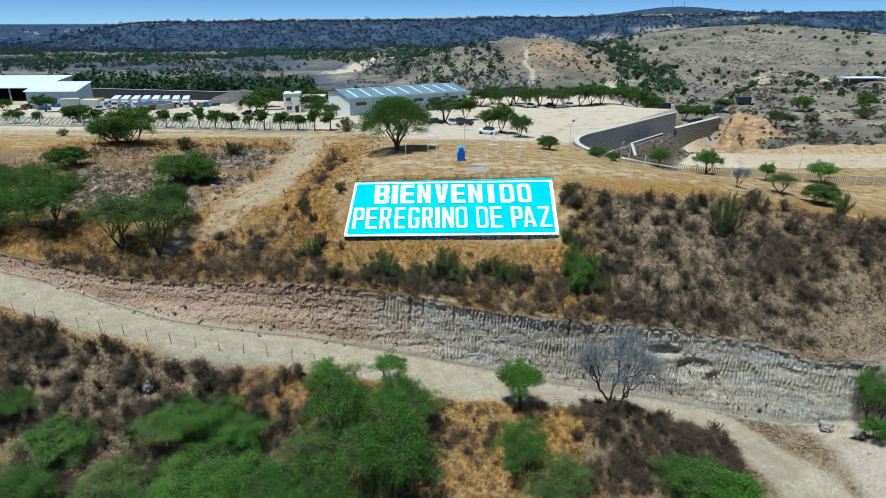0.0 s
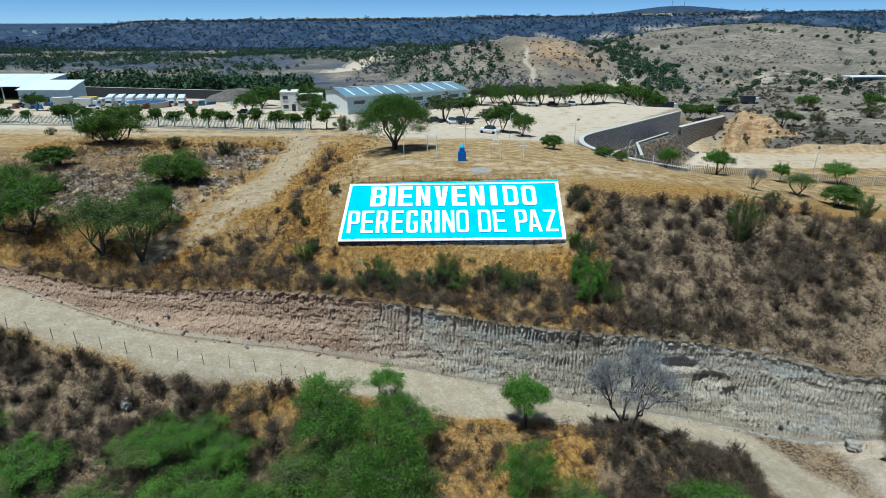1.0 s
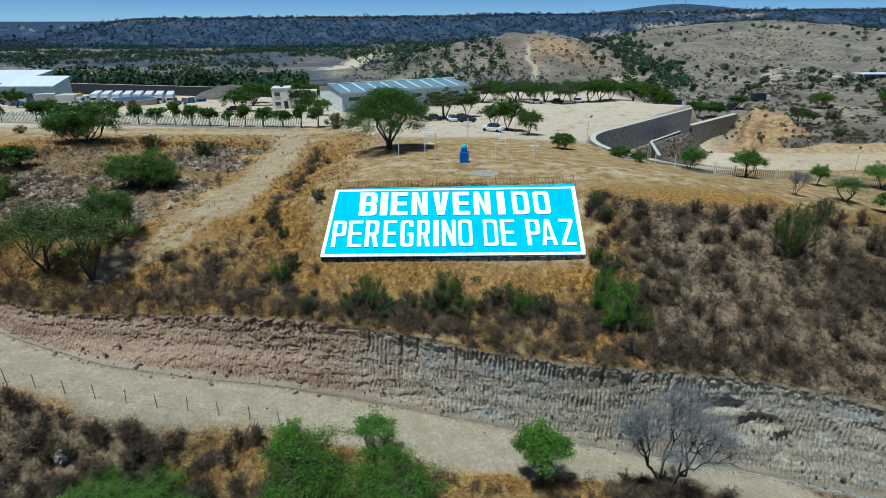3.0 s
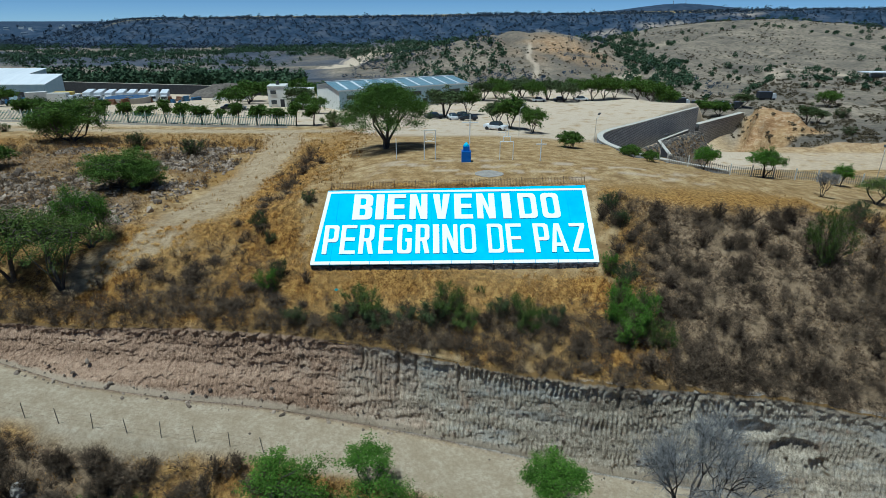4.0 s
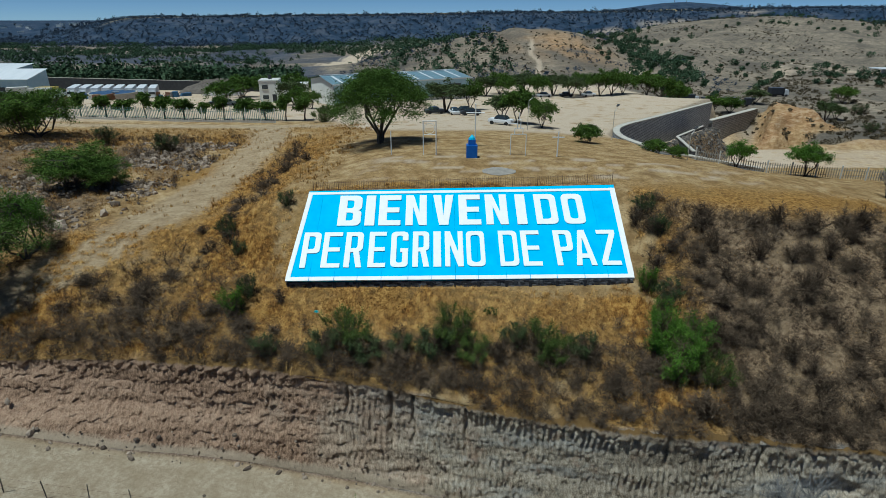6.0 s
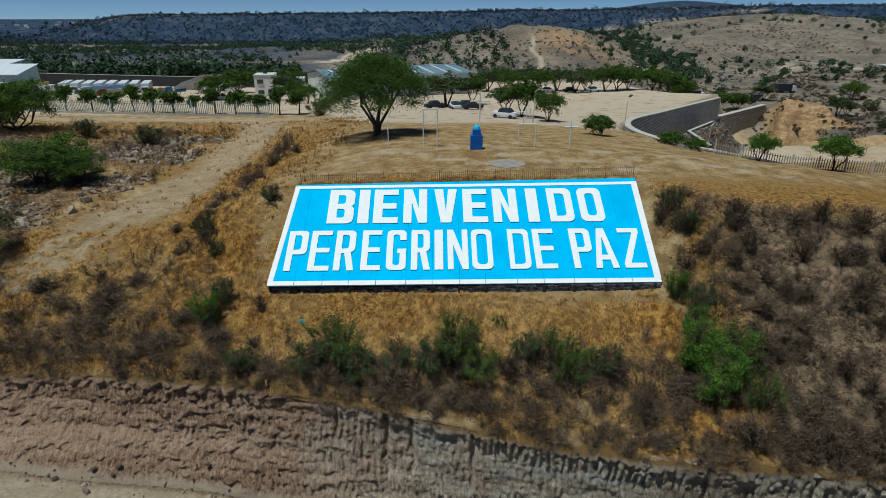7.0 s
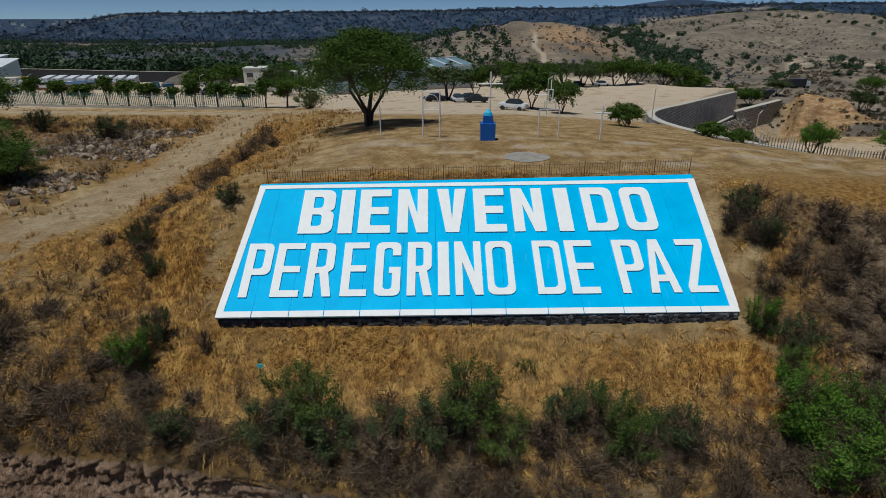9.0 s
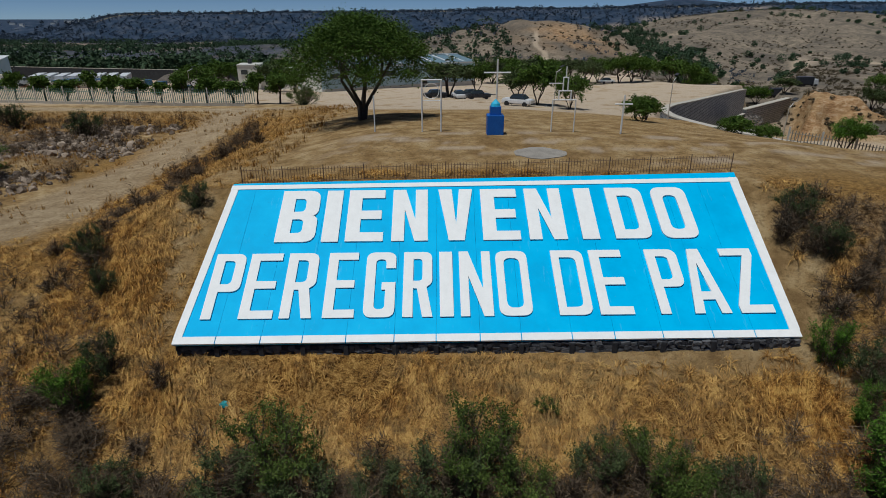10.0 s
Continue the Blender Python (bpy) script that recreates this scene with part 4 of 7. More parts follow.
def leaf_mesh(name, centres, size, material, g, flat=0.5, aspect=0.55):
    """One small leaf spray at each centre."""
    n = len(centres)
    a = g.normal(size=(n, 3))
    a[:, 2] *= flat
    a /= np.linalg.norm(a, axis=1)[:, None]
    b = np.cross(a, g.normal(size=(n, 3)))
    b /= np.linalg.norm(b, axis=1)[:, None] + 1e-9
    s = (size * g.uniform(0.6, 1.4, n))[:, None]
    a, b = a * s, b * s * aspect
    leaf = np.stack([centres - a * 0.8 - b, centres - a * 0.8 + b, centres + a], 1).reshape(-1, 3)
    me = bpy.data.meshes.new(name)
    me.vertices.add(3 * n)
    me.vertices.foreach_set("co", leaf.astype(np.float32).ravel())
    me.loops.add(3 * n)
    me.loops.foreach_set("vertex_index", np.arange(3 * n, dtype=np.int32))
    me.polygons.add(n)
    me.polygons.foreach_set("loop_start", np.arange(0, 3 * n, 3, dtype=np.int32))
    me.update()
    me.materials.append(material)
    return me


def skeleton_tree(g, h, w, stems, tips, bare=0.34, flat=0.30, thick=0.035):
    """Limbs and twig ends of a spreading thorn tree of that height and width."""
    segs, ends = [], []
    for k in range(stems):
        ang = 2 * math.pi * (k + g.uniform(-0.25, 0.25)) / stems
        lean = g.uniform(0.10, 0.22) * w
        r = h * thick * g.uniform(0.75, 1.1) / math.sqrt(stems) * 1.35
        p0 = np.array([0.05 * math.cos(ang), 0.05 * math.sin(ang), -0.15])
        p1 = np.array([lean * 0.35 * math.cos(ang), lean * 0.35 * math.sin(ang), h * bare * 0.55])
        p2 = np.array([lean * math.cos(ang), lean * math.sin(ang), h * bare * 1.25]) + g.normal(0, 0.03 * h, 3)
        segs += [(p0, p1, r, r * 0.8), (p1, p2, r * 0.8, r * 0.6)]
        limbs = 4
        for q in range(limbs):
            a2 = ang + g.normal(0, 0.9) if stems > 1 else 2 * math.pi * (q + g.uniform(-.2, .2)) / limbs
            rad = w * g.uniform(0.16, 0.34)
            p3 = np.array([rad * math.cos(a2), rad * math.sin(a2), h * g.uniform(0.58, 0.78)])
            mid = (p2 + p3) / 2 + g.normal(0, 0.03 * h, 3)
            segs += [(p2, mid, r * 0.5, r * 0.38), (mid, p3, r * 0.38, r * 0.26)]
            for _ in range(max(2, tips // (stems * limbs))):
                d = g.normal(size=3)
                d[2] = abs(d[2]) * 1.0 - 0.50
                d /= np.linalg.norm(d)
                rho = g.uniform(0.5, 1.12)
                e = np.array([d[0] * w / 2 * rho, d[1] * w / 2 * rho, h * (1 - flat) + d[2] * h * flat * rho])
                e[:2] = e[:2] * 0.9 + p3[:2] * 0.3
                segs.append((p3, e, r * 0.2, r * 0.06))
                ends.append((p3, e))
    return segs, ends


def crown_points(g, ends, count, spread, along=0.55):
    per = max(1, count // len(ends))
    out = []
    for a, e in ends:
        t = 1 - np.abs(g.normal(0, along * 0.5, per))[:, None]
        out.append(a + (e - a) * np.clip(t, 0, 1.1) + g.normal(0, spread, (per, 3)) * np.array([1, 1, 0.62]))
    return np.concatenate(out)


def make_tree(seed, h, w, leaves, leaf=None, size=0.13, stems=3, tips=44, bare=0.34, flat=0.30, name="tree", spread=0.075, thick=0.035, aspect=0.55):
    """A tree at the origin: (trunk mesh, crown mesh)."""
    g = np.random.default_rng(seed)
    segs, ends = skeleton_tree(g, h, w, stems, tips, bare, flat, thick)
    trunk = tube_mesh("trunk", segs, BARK)
    crown = leaf_mesh("crown", crown_points(g, ends, leaves, spread * w), size, leaf or LEAF, g, 0.5, aspect)
    return trunk, crown


def make_dry_shrub(seed, h, w, twigs=380):
    """Leafless grey shrub: fine stems from one root."""
    g = np.random.default_rng(seed)
    verts, faces = [], []

    def sliver(a, b, r):
        d = b - a
        u = np.cross(d, g.normal(size=3))
        u = u / (np.linalg.norm(u) + 1e-9) * r
        k = len(verts)
        verts.extend([a - u, a + u, b])
        faces.append((k, k + 1, k + 2))
    for s in range(14):
        az, tilt = g.uniform(0, 6.28), abs(g.normal(0.55, 0.3))
        d = np.array([math.cos(az) * math.sin(tilt), math.sin(az) * math.sin(tilt), math.cos(tilt)])
        tip = d * np.array([w * 0.55, w * 0.55, h]) * g.uniform(0.6, 1.0)
        sliver(np.zeros(3), tip, 0.024)
        for q in range(twigs // 14):
            t = g.uniform(0.25, 1.0)
            a = tip * t
            dd = d + g.normal(0, 0.75, 3)
            dd[2] = abs(dd[2]) * 0.8
            b = a + dd / np.linalg.norm(dd) * h * g.uniform(0.18, 0.5) * (1.2 - t * 0.5)
            sliver(a, b, 0.0135)
            if g.random() < 0.6:
                sliver((a + b) / 2, (a + b) / 2 + g.normal(0, 0.16 * h, 3), 0.0105)
    return to_mesh("stems", verts, faces, TWIG)


def make_broom(seed, h, w, leaves, material, size, stems=13, bend=0.8):
    """Feathery bush: many slender upright stems, leafy along their upper shoots, bare and tangled at the foot."""
    g = np.random.default_rng(seed)
    segs, shoots = [], []
    for k in range(stems):
        az, reach = g.uniform(0, 6.28), w * 0.5 * math.sqrt(g.uniform(0.02, 0.8))
        top = h * (1.0 - 0.55 * (2 * reach / w) ** 2) * g.uniform(0.62, 1.05)
        foot = np.array([0.12 * w * g.normal(), 0.12 * w * g.normal(), -0.1])
        knee = np.array([reach * bend * math.cos(az), reach * bend * math.sin(az), top * 0.45]) + g.normal(0, 0.05 * w, 3)
        tip = np.array([reach * 1.1 * math.cos(az), reach * 1.1 * math.sin(az), top])
        segs += [(foot, knee, 0.030, 0.020), (knee, tip, 0.020, 0.006)]
        for _ in range(13):
            t = g.uniform(0.05, 1.0)
            a = foot + (knee - foot) * t * 2 if t < 0.5 and g.random() < 0.5 else knee + (tip - knee) * t
            d = (tip - knee) / np.linalg.norm(tip - knee) + g.normal(0, 0.55, 3)
            d[2] = abs(d[2]) + 0.25
            b = a + d / np.linalg.norm(d) * h * g.uniform(0.12, 0.34)
            segs.append((a, b, 0.010, 0.003))
            shoots.append((a, b))
    trunk = tube_mesh("trunk", segs, BARK, 3)
    per = max(1, leaves // len(shoots))
    pts = np.concatenate([a + (b - a) * g.uniform(0.1, 1.05, (per, 1)) + g.normal(0, 0.035 * w, (per, 3)) * g.uniform(0.3, 1.3) for a, b in shoots])
    pts[:, 2] = np.maximum(pts[:, 2], 0.02)
    return trunk, leaf_mesh("crown", pts, size, material, g, 1.2, 0.32)


def place(x, y, scale=1.0, turn=0.0, sink=0.08, tall=1.0):
    z = float(ground(x, y)) - sink
    return Matrix.Translation((x, y, z)) @ Matrix.Rotation(turn, 4, "Z") @ Matrix.Diagonal((scale, scale, scale * tall, 1))


TREE_KINDS = {}


def plant(kind, label, category, x, y, h, w=None, turn=None, group=""):
    """A tree or bush of a kind, scaled to height h and width w; kinds share their meshes."""
    name, parts, kh, kw = TREE_KINDS[kind]
    w = w or h * kw / kh
    if parts[0][0] == "stems":
        return thing(name, label, category, place(x, y, w / kw, (x * 12.9898 + y * 78.233) % 6.28, 0.05, (h / kh) / (w / kw)), group, mesh=parts[0][1])
    ob = thing(name, label, category, place(x, y, w / kw, (x * 12.9898 + y * 78.233) % 6.28 if turn is None else turn, 0.08, (h / kh) / (w / kw)), group)
    for n, me in parts:
        part(n, me, None, ob)
    return ob


def kind_tree(key, name, h, w, meshes):
    TREE_KINDS[key] = (name, list(zip(("trunk", "crown"), meshes)), h, w)


def make_lone_tree(seed, h, w):
    """Old mesquite: stems crowded at the root, a wide dome of leaf clumps with a drooping skirt and sky holes."""
    g = np.random.default_rng(seed)
    segs, clumps = [], []
    for k in range(5):
        az = 2 * math.pi * k / 5 + g.uniform(-0.3, 0.3)
        out = np.array([math.cos(az), math.sin(az), 0])
        r = g.uniform(0.13, 0.19)
        p0 = out * 0.14 + np.array([0, 0, -0.2])
        p1 = out * 0.28 + np.array([0, 0, h * 0.15]) + g.normal(0, 0.06, 3)
        p2 = out * w * g.uniform(0.09, 0.15) + np.array([0, 0, h * 0.38]) + g.normal(0, 0.12, 3)
        segs += [(p0, p1, r * 1.25, r), (p1, p2, r, r * 0.7)]
        for q in range(5):
            a2 = az + g.normal(0, 0.75)
            rad = w * g.uniform(0.16, 0.36)
            p3 = np.array([rad * math.cos(a2), rad * math.sin(a2), h * (0.80 - 0.55 * (rad / w) ** 2 * 3) + g.normal(0, 0.2)])
            mid = (p2 + p3) / 2 + g.normal(0, 0.2, 3)
            segs += [(p2, mid, r * 0.5, r * 0.36), (mid, p3, r * 0.36, r * 0.2)]
            for _ in range(9):
                a3 = a2 + g.normal(0, 0.65)
                rr = w * 0.5 * math.sqrt(g.uniform(0.02, 1.0))
                dome = 1 - (2 * rr / w) ** 2.4
                top = h * (0.50 + 0.48 * max(dome, 0) ** 0.6)
                e = np.array([rr * math.cos(a3), rr * math.sin(a3), top - h * 0.16 * g.uniform(0, 1) ** 1.3 - h * 0.10 * (2 * rr / w) ** 3 * g.random()])
                segs.append((p3, e, r * 0.16, 0.015))
                clumps.append((e, p3))
    pts = []
    for e, p3 in clumps:
        n = int(g.uniform(150, 270))
        ball = g.normal(0, 1, (n, 3)) * np.array([0.62, 0.62, 0.34]) * g.uniform(0.7, 1.1)
        pts.append(e + ball)
        pts.append(p3 + (e - p3) * g.uniform(0.3, 1, (40, 1)) + g.normal(0, 0.16, (40, 3)))
    return tube_mesh("trunk", segs, BARK, 6), leaf_mesh("crown", np.concatenate(pts), 0.092, LEAF, g, 0.5, 0.5)


kind_tree("lone", "mesquite_tree", 8.4, 10.5, make_lone_tree(11, 8.4, 10.5))
kind_tree("mesquite_a", "mesquite_tree", 6, 7.5, make_tree(21, 6, 7.5, 21000, LEAF_NEAR, 0.062, 3, 66, 0.14, 0.50, spread=0.046))
kind_tree("mesquite_b", "mesquite_tree", 6, 8, make_tree(22, 6, 8, 21000, LEAF_NEAR, 0.062, 4, 72, 0.12, 0.50, spread=0.046))
kind_tree("airy", "thorn_tree", 6.5, 7, make_tree(23, 6.5, 7, 13000, LEAF_OLIVE, 0.066, 3, 80, 0.26, 0.38, spread=0.046))
kind_tree("fresh", "small_tree", 5, 4.6, make_tree(24, 5, 4.6, 16000, LEAF_FRESH, 0.062, 2, 60, 0.42, 0.28, thick=0.026, spread=0.055))
kind_tree("yard_a", "mesquite_tree", 6, 7.5, make_tree(26, 6, 7.5, 5200, LEAF, 0.20, 3, 60, 0.28, 0.36, spread=0.05))
kind_tree("yard_b", "mesquite_tree", 6, 8, make_tree(27, 6, 8, 5200, LEAF, 0.20, 4, 70, 0.22, 0.38, spread=0.05))
kind_tree("yard_c", "thorn_tree", 6.5, 7, make_tree(28, 6.5, 7, 4400, LEAF_DULL, 0.20, 3, 60, 0.28, 0.36, spread=0.055))
kind_tree("round", "garden_tree", 3, 2, make_tree(25, 3, 2, 2200, LEAF, 0.12, 1, 16, 0.36, 0.34, spread=0.11))
kind_tree("bush_a", "green_bush", 2.4, 3.2, make_broom(31, 2.4, 3.2, 7000, LEAF_OLIVE, 0.058, 18))
kind_tree("bush_b", "green_bush", 2.0, 2.6, make_broom(32, 2.0, 2.6, 5000, LEAF_DULL, 0.055, 15))
kind_tree("bush_c", "green_bush", 3.2, 3.0, make_broom(33, 3.2, 3.0, 8500, LEAF_FRESH, 0.062, 15))
kind_tree("fence_tree", "small_tree", 3.6, 4.0, make_tree(36, 3.6, 4.0, 9000, LEAF_FRESH, 0.07, 2, 70, 0.30, 0.38, spread=0.05, thick=0.03))
kind_tree("bright", "green_bush", 2.6, 3.0, make_tree(38, 2.6, 3.0, 9500, LEAF_FRESH, 0.055, 5, 44, 0.12, 0.48, spread=0.060))
kind_tree("dense", "mesquite_tree", 6.5, 9.5, make_tree(39, 6.5, 9.5, 24000, LEAF, 0.10, 5, 80, 0.12, 0.48, spread=0.045))
kind_tree("bush_d", "green_bush", 2.2, 3.2, make_tree(35, 2.2, 3.2, 9000, LEAF, 0.07, 6, 90, 0.08, 0.48, spread=0.05))
kind_tree("sapling", "sapling", 4.2, 2.6, make_tree(34, 4.2, 2.6, 5000, LEAF_FRESH, 0.055, 3, 44, 0.28, 0.40, thick=0.014, spread=0.07))


def make_dead_tree(seed, h, w):
    """Bare limbs that fork again and again, and the fine grey twigs at their ends."""
    g = np.random.default_rng(seed)
    segs, verts, faces = [], [], []

    def twig(a, b, r):
        u = np.cross(b - a, g.normal(size=3))
        u = u / (np.linalg.norm(u) + 1e-9) * r
        k = len(verts)
        verts.extend([a - u, a + u, b])
        faces.append((k, k + 1, k + 2))

    def grow(p, d, length, r, level):
        bend = p + d * length * 0.5 + g.normal(0, 0.07 * length, 3)
        q = p + d * length + g.normal(0, 0.05 * length, 3)
        segs.extend([(p, bend, r, r * 0.85), (bend, q, r * 0.85, r * 0.68)])
        if level <= 2:
            for _ in range(9):
                a = p + (q - p) * g.uniform(0.2, 1.0)
                b = a + (d * 0.8 + g.normal(0, 0.55, 3)) * g.uniform(0.35, 0.8)
                twig(a, b, 0.012)
                for _ in range(4):
                    c = a + (b - a) * g.uniform(0.2, 1.0)
                    twig(c, c + ((b - a) * 0.6 + g.normal(0, 0.28, 3)) * g.uniform(0.5, 1.0), 0.008)
        if level == 0:
            return
        for k in range(3 if g.random() < 0.35 else 2):
            side = g.normal(0, 1, 3)
            side -= d * np.dot(side, d)
            side /= np.linalg.norm(side) + 1e-9
            turn = d + side * g.uniform(0.35, 0.75) + np.array([0, 0, 0.14])
            grow(q, turn / np.linalg.norm(turn), length * g.uniform(0.68, 0.86), r * 0.66, level - 1)
    for k in range(3):
        az = 2.1 * k + 0.4
        d = np.array([0.42 * math.cos(az), 0.42 * math.sin(az), 1.0])
        grow(np.array([0.08 * math.cos(az), 0.08 * math.sin(az), -0.2]), d / np.linalg.norm(d), h * 0.22, h * 0.016, 5)
    return tube_mesh("trunk", segs, BARK), to_mesh("crown", verts, faces, GREY_TWIG)


kind_tree("dead", "dead_tree", 8, 8, make_dead_tree(41, 8, 8))
for key, seed, bh, bw in (("bush_a", 61, 2.2, 3.4), ("bush_b", 62, 2.0, 2.8), ("bush_c", 63, 3.0, 2.8)):
    TREE_KINDS[key][1].append(("bare_twig_tangle", make_dry_shrub(seed, bh, bw, 420)))
TREE_KINDS["dry_a"] = ("dry_shrub", [("stems", make_dry_shrub(51, 1.3, 1.9))], 1.3, 1.9)
TREE_KINDS["dry_b"] = ("dry_shrub", [("stems", make_dry_shrub(52, 1.7, 1.8, 460))], 1.7, 1.8)
TREE_KINDS["dry_c"] = ("dry_shrub", [("stems", make_dry_shrub(53, 1.0, 1.7, 340))], 1.0, 1.7)

# hilltop and western shoulder
plant("lone", "broad green mesquite tree shading the bare hilltop", "tree", -7.1, 85.6, 7.8, 10.3, 0.4)
for x, y, h, w, k in ((-61.5, 109.0, 7.6, 12.5, "dense"), (-65.5, 111.0, 5.0, 8.0, "dense"), (-47.0, 63.0, 7.0, 9.0, "mesquite_a"), (-54.0, 62.5, 6.6, 9.0, "mesquite_b"), (-53.0, 70.0, 5.6, 8.0, "mesquite_b"), (-36.2, 58.8, 6.8, 8.4, "airy"), (-31.6, 57.8, 7.0, 7.6, "airy"), (-31.6, 62.8, 6.0, 5.6, "mesquite_a"), (-57.5, 68.5, 4.6, 6.5, "mesquite_b")):
    plant(k, "green thorny mesquite with dark twisted stems on dry grass", "tree", x, y, h, w)
for x, y, h, w, k in ((-37.6, 79.6, 4.6, 8.6, "dense"), (-34.6, 79.0, 3.4, 5.5, "dense"), (-60.5, 89.5, 3.4, 6.5, "bush_d"), (-47.0, 101.5, 2.8, 3.4, "bush_b"), (-82.0, 121.5, 1.6, 2.2, "bush_a"), (-36.5, 97.0, 2.6, 3.6, "bush_b"), (-66.0, 80.0, 3.0, 5.0, "bush_a"), (-52, 76, 2.6, 5, "bush_a"),
                      (-14.2, 57.2, 2.2, 2.0, "bush_c"), (-13.5, 58.4, 1.8, 1.6, "bush_b"), (-12.4, 66.0, 1.3, 1.6, "bush_b"), (-16.6, 63.9, 1.8, 1.7, "bush_b"), (-15.2, 62.0, 1.3, 1.2, "bush_b")):
    plant(k, "dense green bush rooted in dry grass", "bush", x, y, h, w)
# bushes below the sign
for x, y, h, w, k in ((-6.4, 54.9, 2.6, 3.2, "bush_a"), (-7.6, 54.2, 2.0, 2.6, "bush_b"), (-5.4, 53.8, 2.0, 2.8, "bush_b"), (0.3, 54.9, 2.5, 3.2, "bush_a"), (-0.6, 54.0, 2.0, 3.0, "bush_b"), (1.6, 53.8, 1.8, 2.6, "bush_a"), (4.4, 54.6, 1.9, 2.2, "bush_b"), (5.8, 54.4, 2.3, 2.8, "bush_a"), (6.9, 53.6, 1.9, 2.6, "bush_a"), (-2.8, 54.2, 1.5, 2.0, "bush_b"), (8.6, 54.0, 1.8, 2.2, "bush_b"), (-11.6, 54.2, 1.6, 2.0, "bush_b"), (3.0, 57.0, 0.6, 0.9, "bush_a"),
                      (13.5, 54.4, 3.0, 2.7, "bush_c"), (15.2, 53.7, 3.4, 3.0, "bush_c"), (14.3, 52.8, 2.9, 3.0, "bush_c"), (14.4, 54.0, 2.7, 2.2, "bright"), (14.1, 56.3, 1.9, 1.6, "bush_c"), (13.8, 58.4, 2.1, 1.6, "bush_c"), (15.0, 57.6, 1.8, 2.2, "bush_b"), (16.2, 52.4, 2.2, 2.4, "bush_a"), (15.0, 64.1, 1.6, 1.9, "bush_b"), (15.5, 62.3, 1.7, 1.6, "bush_b"), (30.6, 57.4, 4.4, 3.4, "bush_a"), (35.5, 61.5, 2.0, 2.2, "bush_b"), (45.5, 61.0, 2.6, 2.4, "bush_a")):
    plant(k, "green shrub standing in straw-coloured grass on the slope", "bush", x, y, h, w)
# eastern crest, beside the fence
for x, y, h, w, k in ((34.9, 89.8, 3.4, 3.4, "fence_tree"), (41.8, 87.4, 4.0, 4.6, "fence_tree"), (48.9, 83.0, 2.9, 2.6, "fence_tree"), (59.0, 84.8, 3.6, 4.6, "fence_tree"), (43.5, 69.9, 2.9, 4.2, "airy"), (46.6, 66.6, 2.7, 4.2, "bush_d"), (38.2, 70.5, 3.4, 2.6, "dead"), (17.2, 91.6, 2.4, 3.6, "bush_d"), (25.2, 90.2, 1.9, 3.2, "bush_d"), (27.4, 89.4, 1.6, 2.6, "bush_d")):
    plant(k, "green tree beside the pale fence on the crest", "tree", x, y, h, w)
# trees below the road: where the crown's middle stands, and its width
for x, y, mid, w, k in ((-22.6, 42.2, -1.3, 8.4, "mesquite_b"), (-25.6, 41.2, -1.8, 6.0, "airy"), (-18.6, 41.4, -1.7, 6.6, "mesquite_a"), (-20.0, 37.2, -3.2, 9.5, "mesquite_b"), (-11.0, 38.5, -2.2, 6.4, "airy"), (-33.8, 40.2, -2.0, 7.6, "mesquite_a"), (-39.6, 42.2, 0.0, 5.2, "mesquite_b"), (-28.3, 36.6, -3.7, 6.4, "airy"),
                      (-14.8, 35.6, -3.3, 7.6, "mesquite_a"), (-4.0, 35.4, 0.4, 7.8, "mesquite_b"), (-9.2, 41.4, 0.9, 7.6, "mesquite_a"), (-3.6, 41.2, 0.7, 6.8, "mesquite_b"), (-6.4, 37.6, -1.2, 6.0, "airy"), (-35.0, 35.4, -3.6, 6.5, "mesquite_b"), (-9.4, 33.8, -2.4, 6.4, "mesquite_a"), (-23.6, 34.0, -4.6, 7.4, "mesquite_a"), (-29.6, 32.6, -5.0, 7.0, "mesquite_b"),
                      (6.6, 37.2, -0.7, 5.6, "mesquite_b"), (9.9, 35.4, -2.0, 4.8, "airy"), (8.2, 33.6, -2.6, 5.0, "airy"), (20.1, 34.4, -1.7, 6.6, "mesquite_a"), (22.6, 33.0, -2.4, 5.0, "fresh"), (40.3, 43.2, 0.4, 5.2, "mesquite_b"), (38.5, 40.0, -3.0, 2.6, "bright")):
    plant(k, "leafy green mesquite growing below the dirt road", "tree", x, y, max(2.0, (mid - float(ground(x, y))) / 0.56), w)
plant("fresh", "slim bright green tree beside the dirt road", "tree", 7.3, 43.4, 4.9, 4.5)
plant("sapling", "thin upright sapling at the road's edge", "tree", -11.1, 44.0, 4.6, 3.0)
plant("sapling", "thin upright sapling at the road's edge", "tree", -4.9, 44.2, 4.4, 3.6)
plant("dead", "leafless dead tree with grey forked limbs", "tree", 15.3, 41.9, 10.2, 8.4, 1.1)
plant("dry_b", "fallen grey brushwood beside the dead tree", "shrub", 16.8, 41.6, 1.4, 3.0)


def scatter(count, x0, x1, y0, y1, keep, seed):
    """Spots in a rectangle, kept with the chance that keep(x, y) gives."""
    g = np.random.default_rng(seed)
    out = np.zeros((0, 2))
    while len(out) < count:
        x, y = g.uniform(x0, x1, count), g.uniform(y0, y1, count)
        chosen = g.random(count) < keep(x, y)
        out = np.concatenate([out, np.stack([x, y], -1)[chosen]])
    return out[:count]


def on_sign(x, y):
    return (x > -11.9) & (x < 14.0) & (y > 58.9) & (y < 67.4)


def crest(x):
    return np.interp(x, FINE_X, LINE_TABLES[6][0])


def off_face(x, y):
    return (cut_face(x, y) < 0.2) & (near_line(x, y, ROAD) > 3.2)


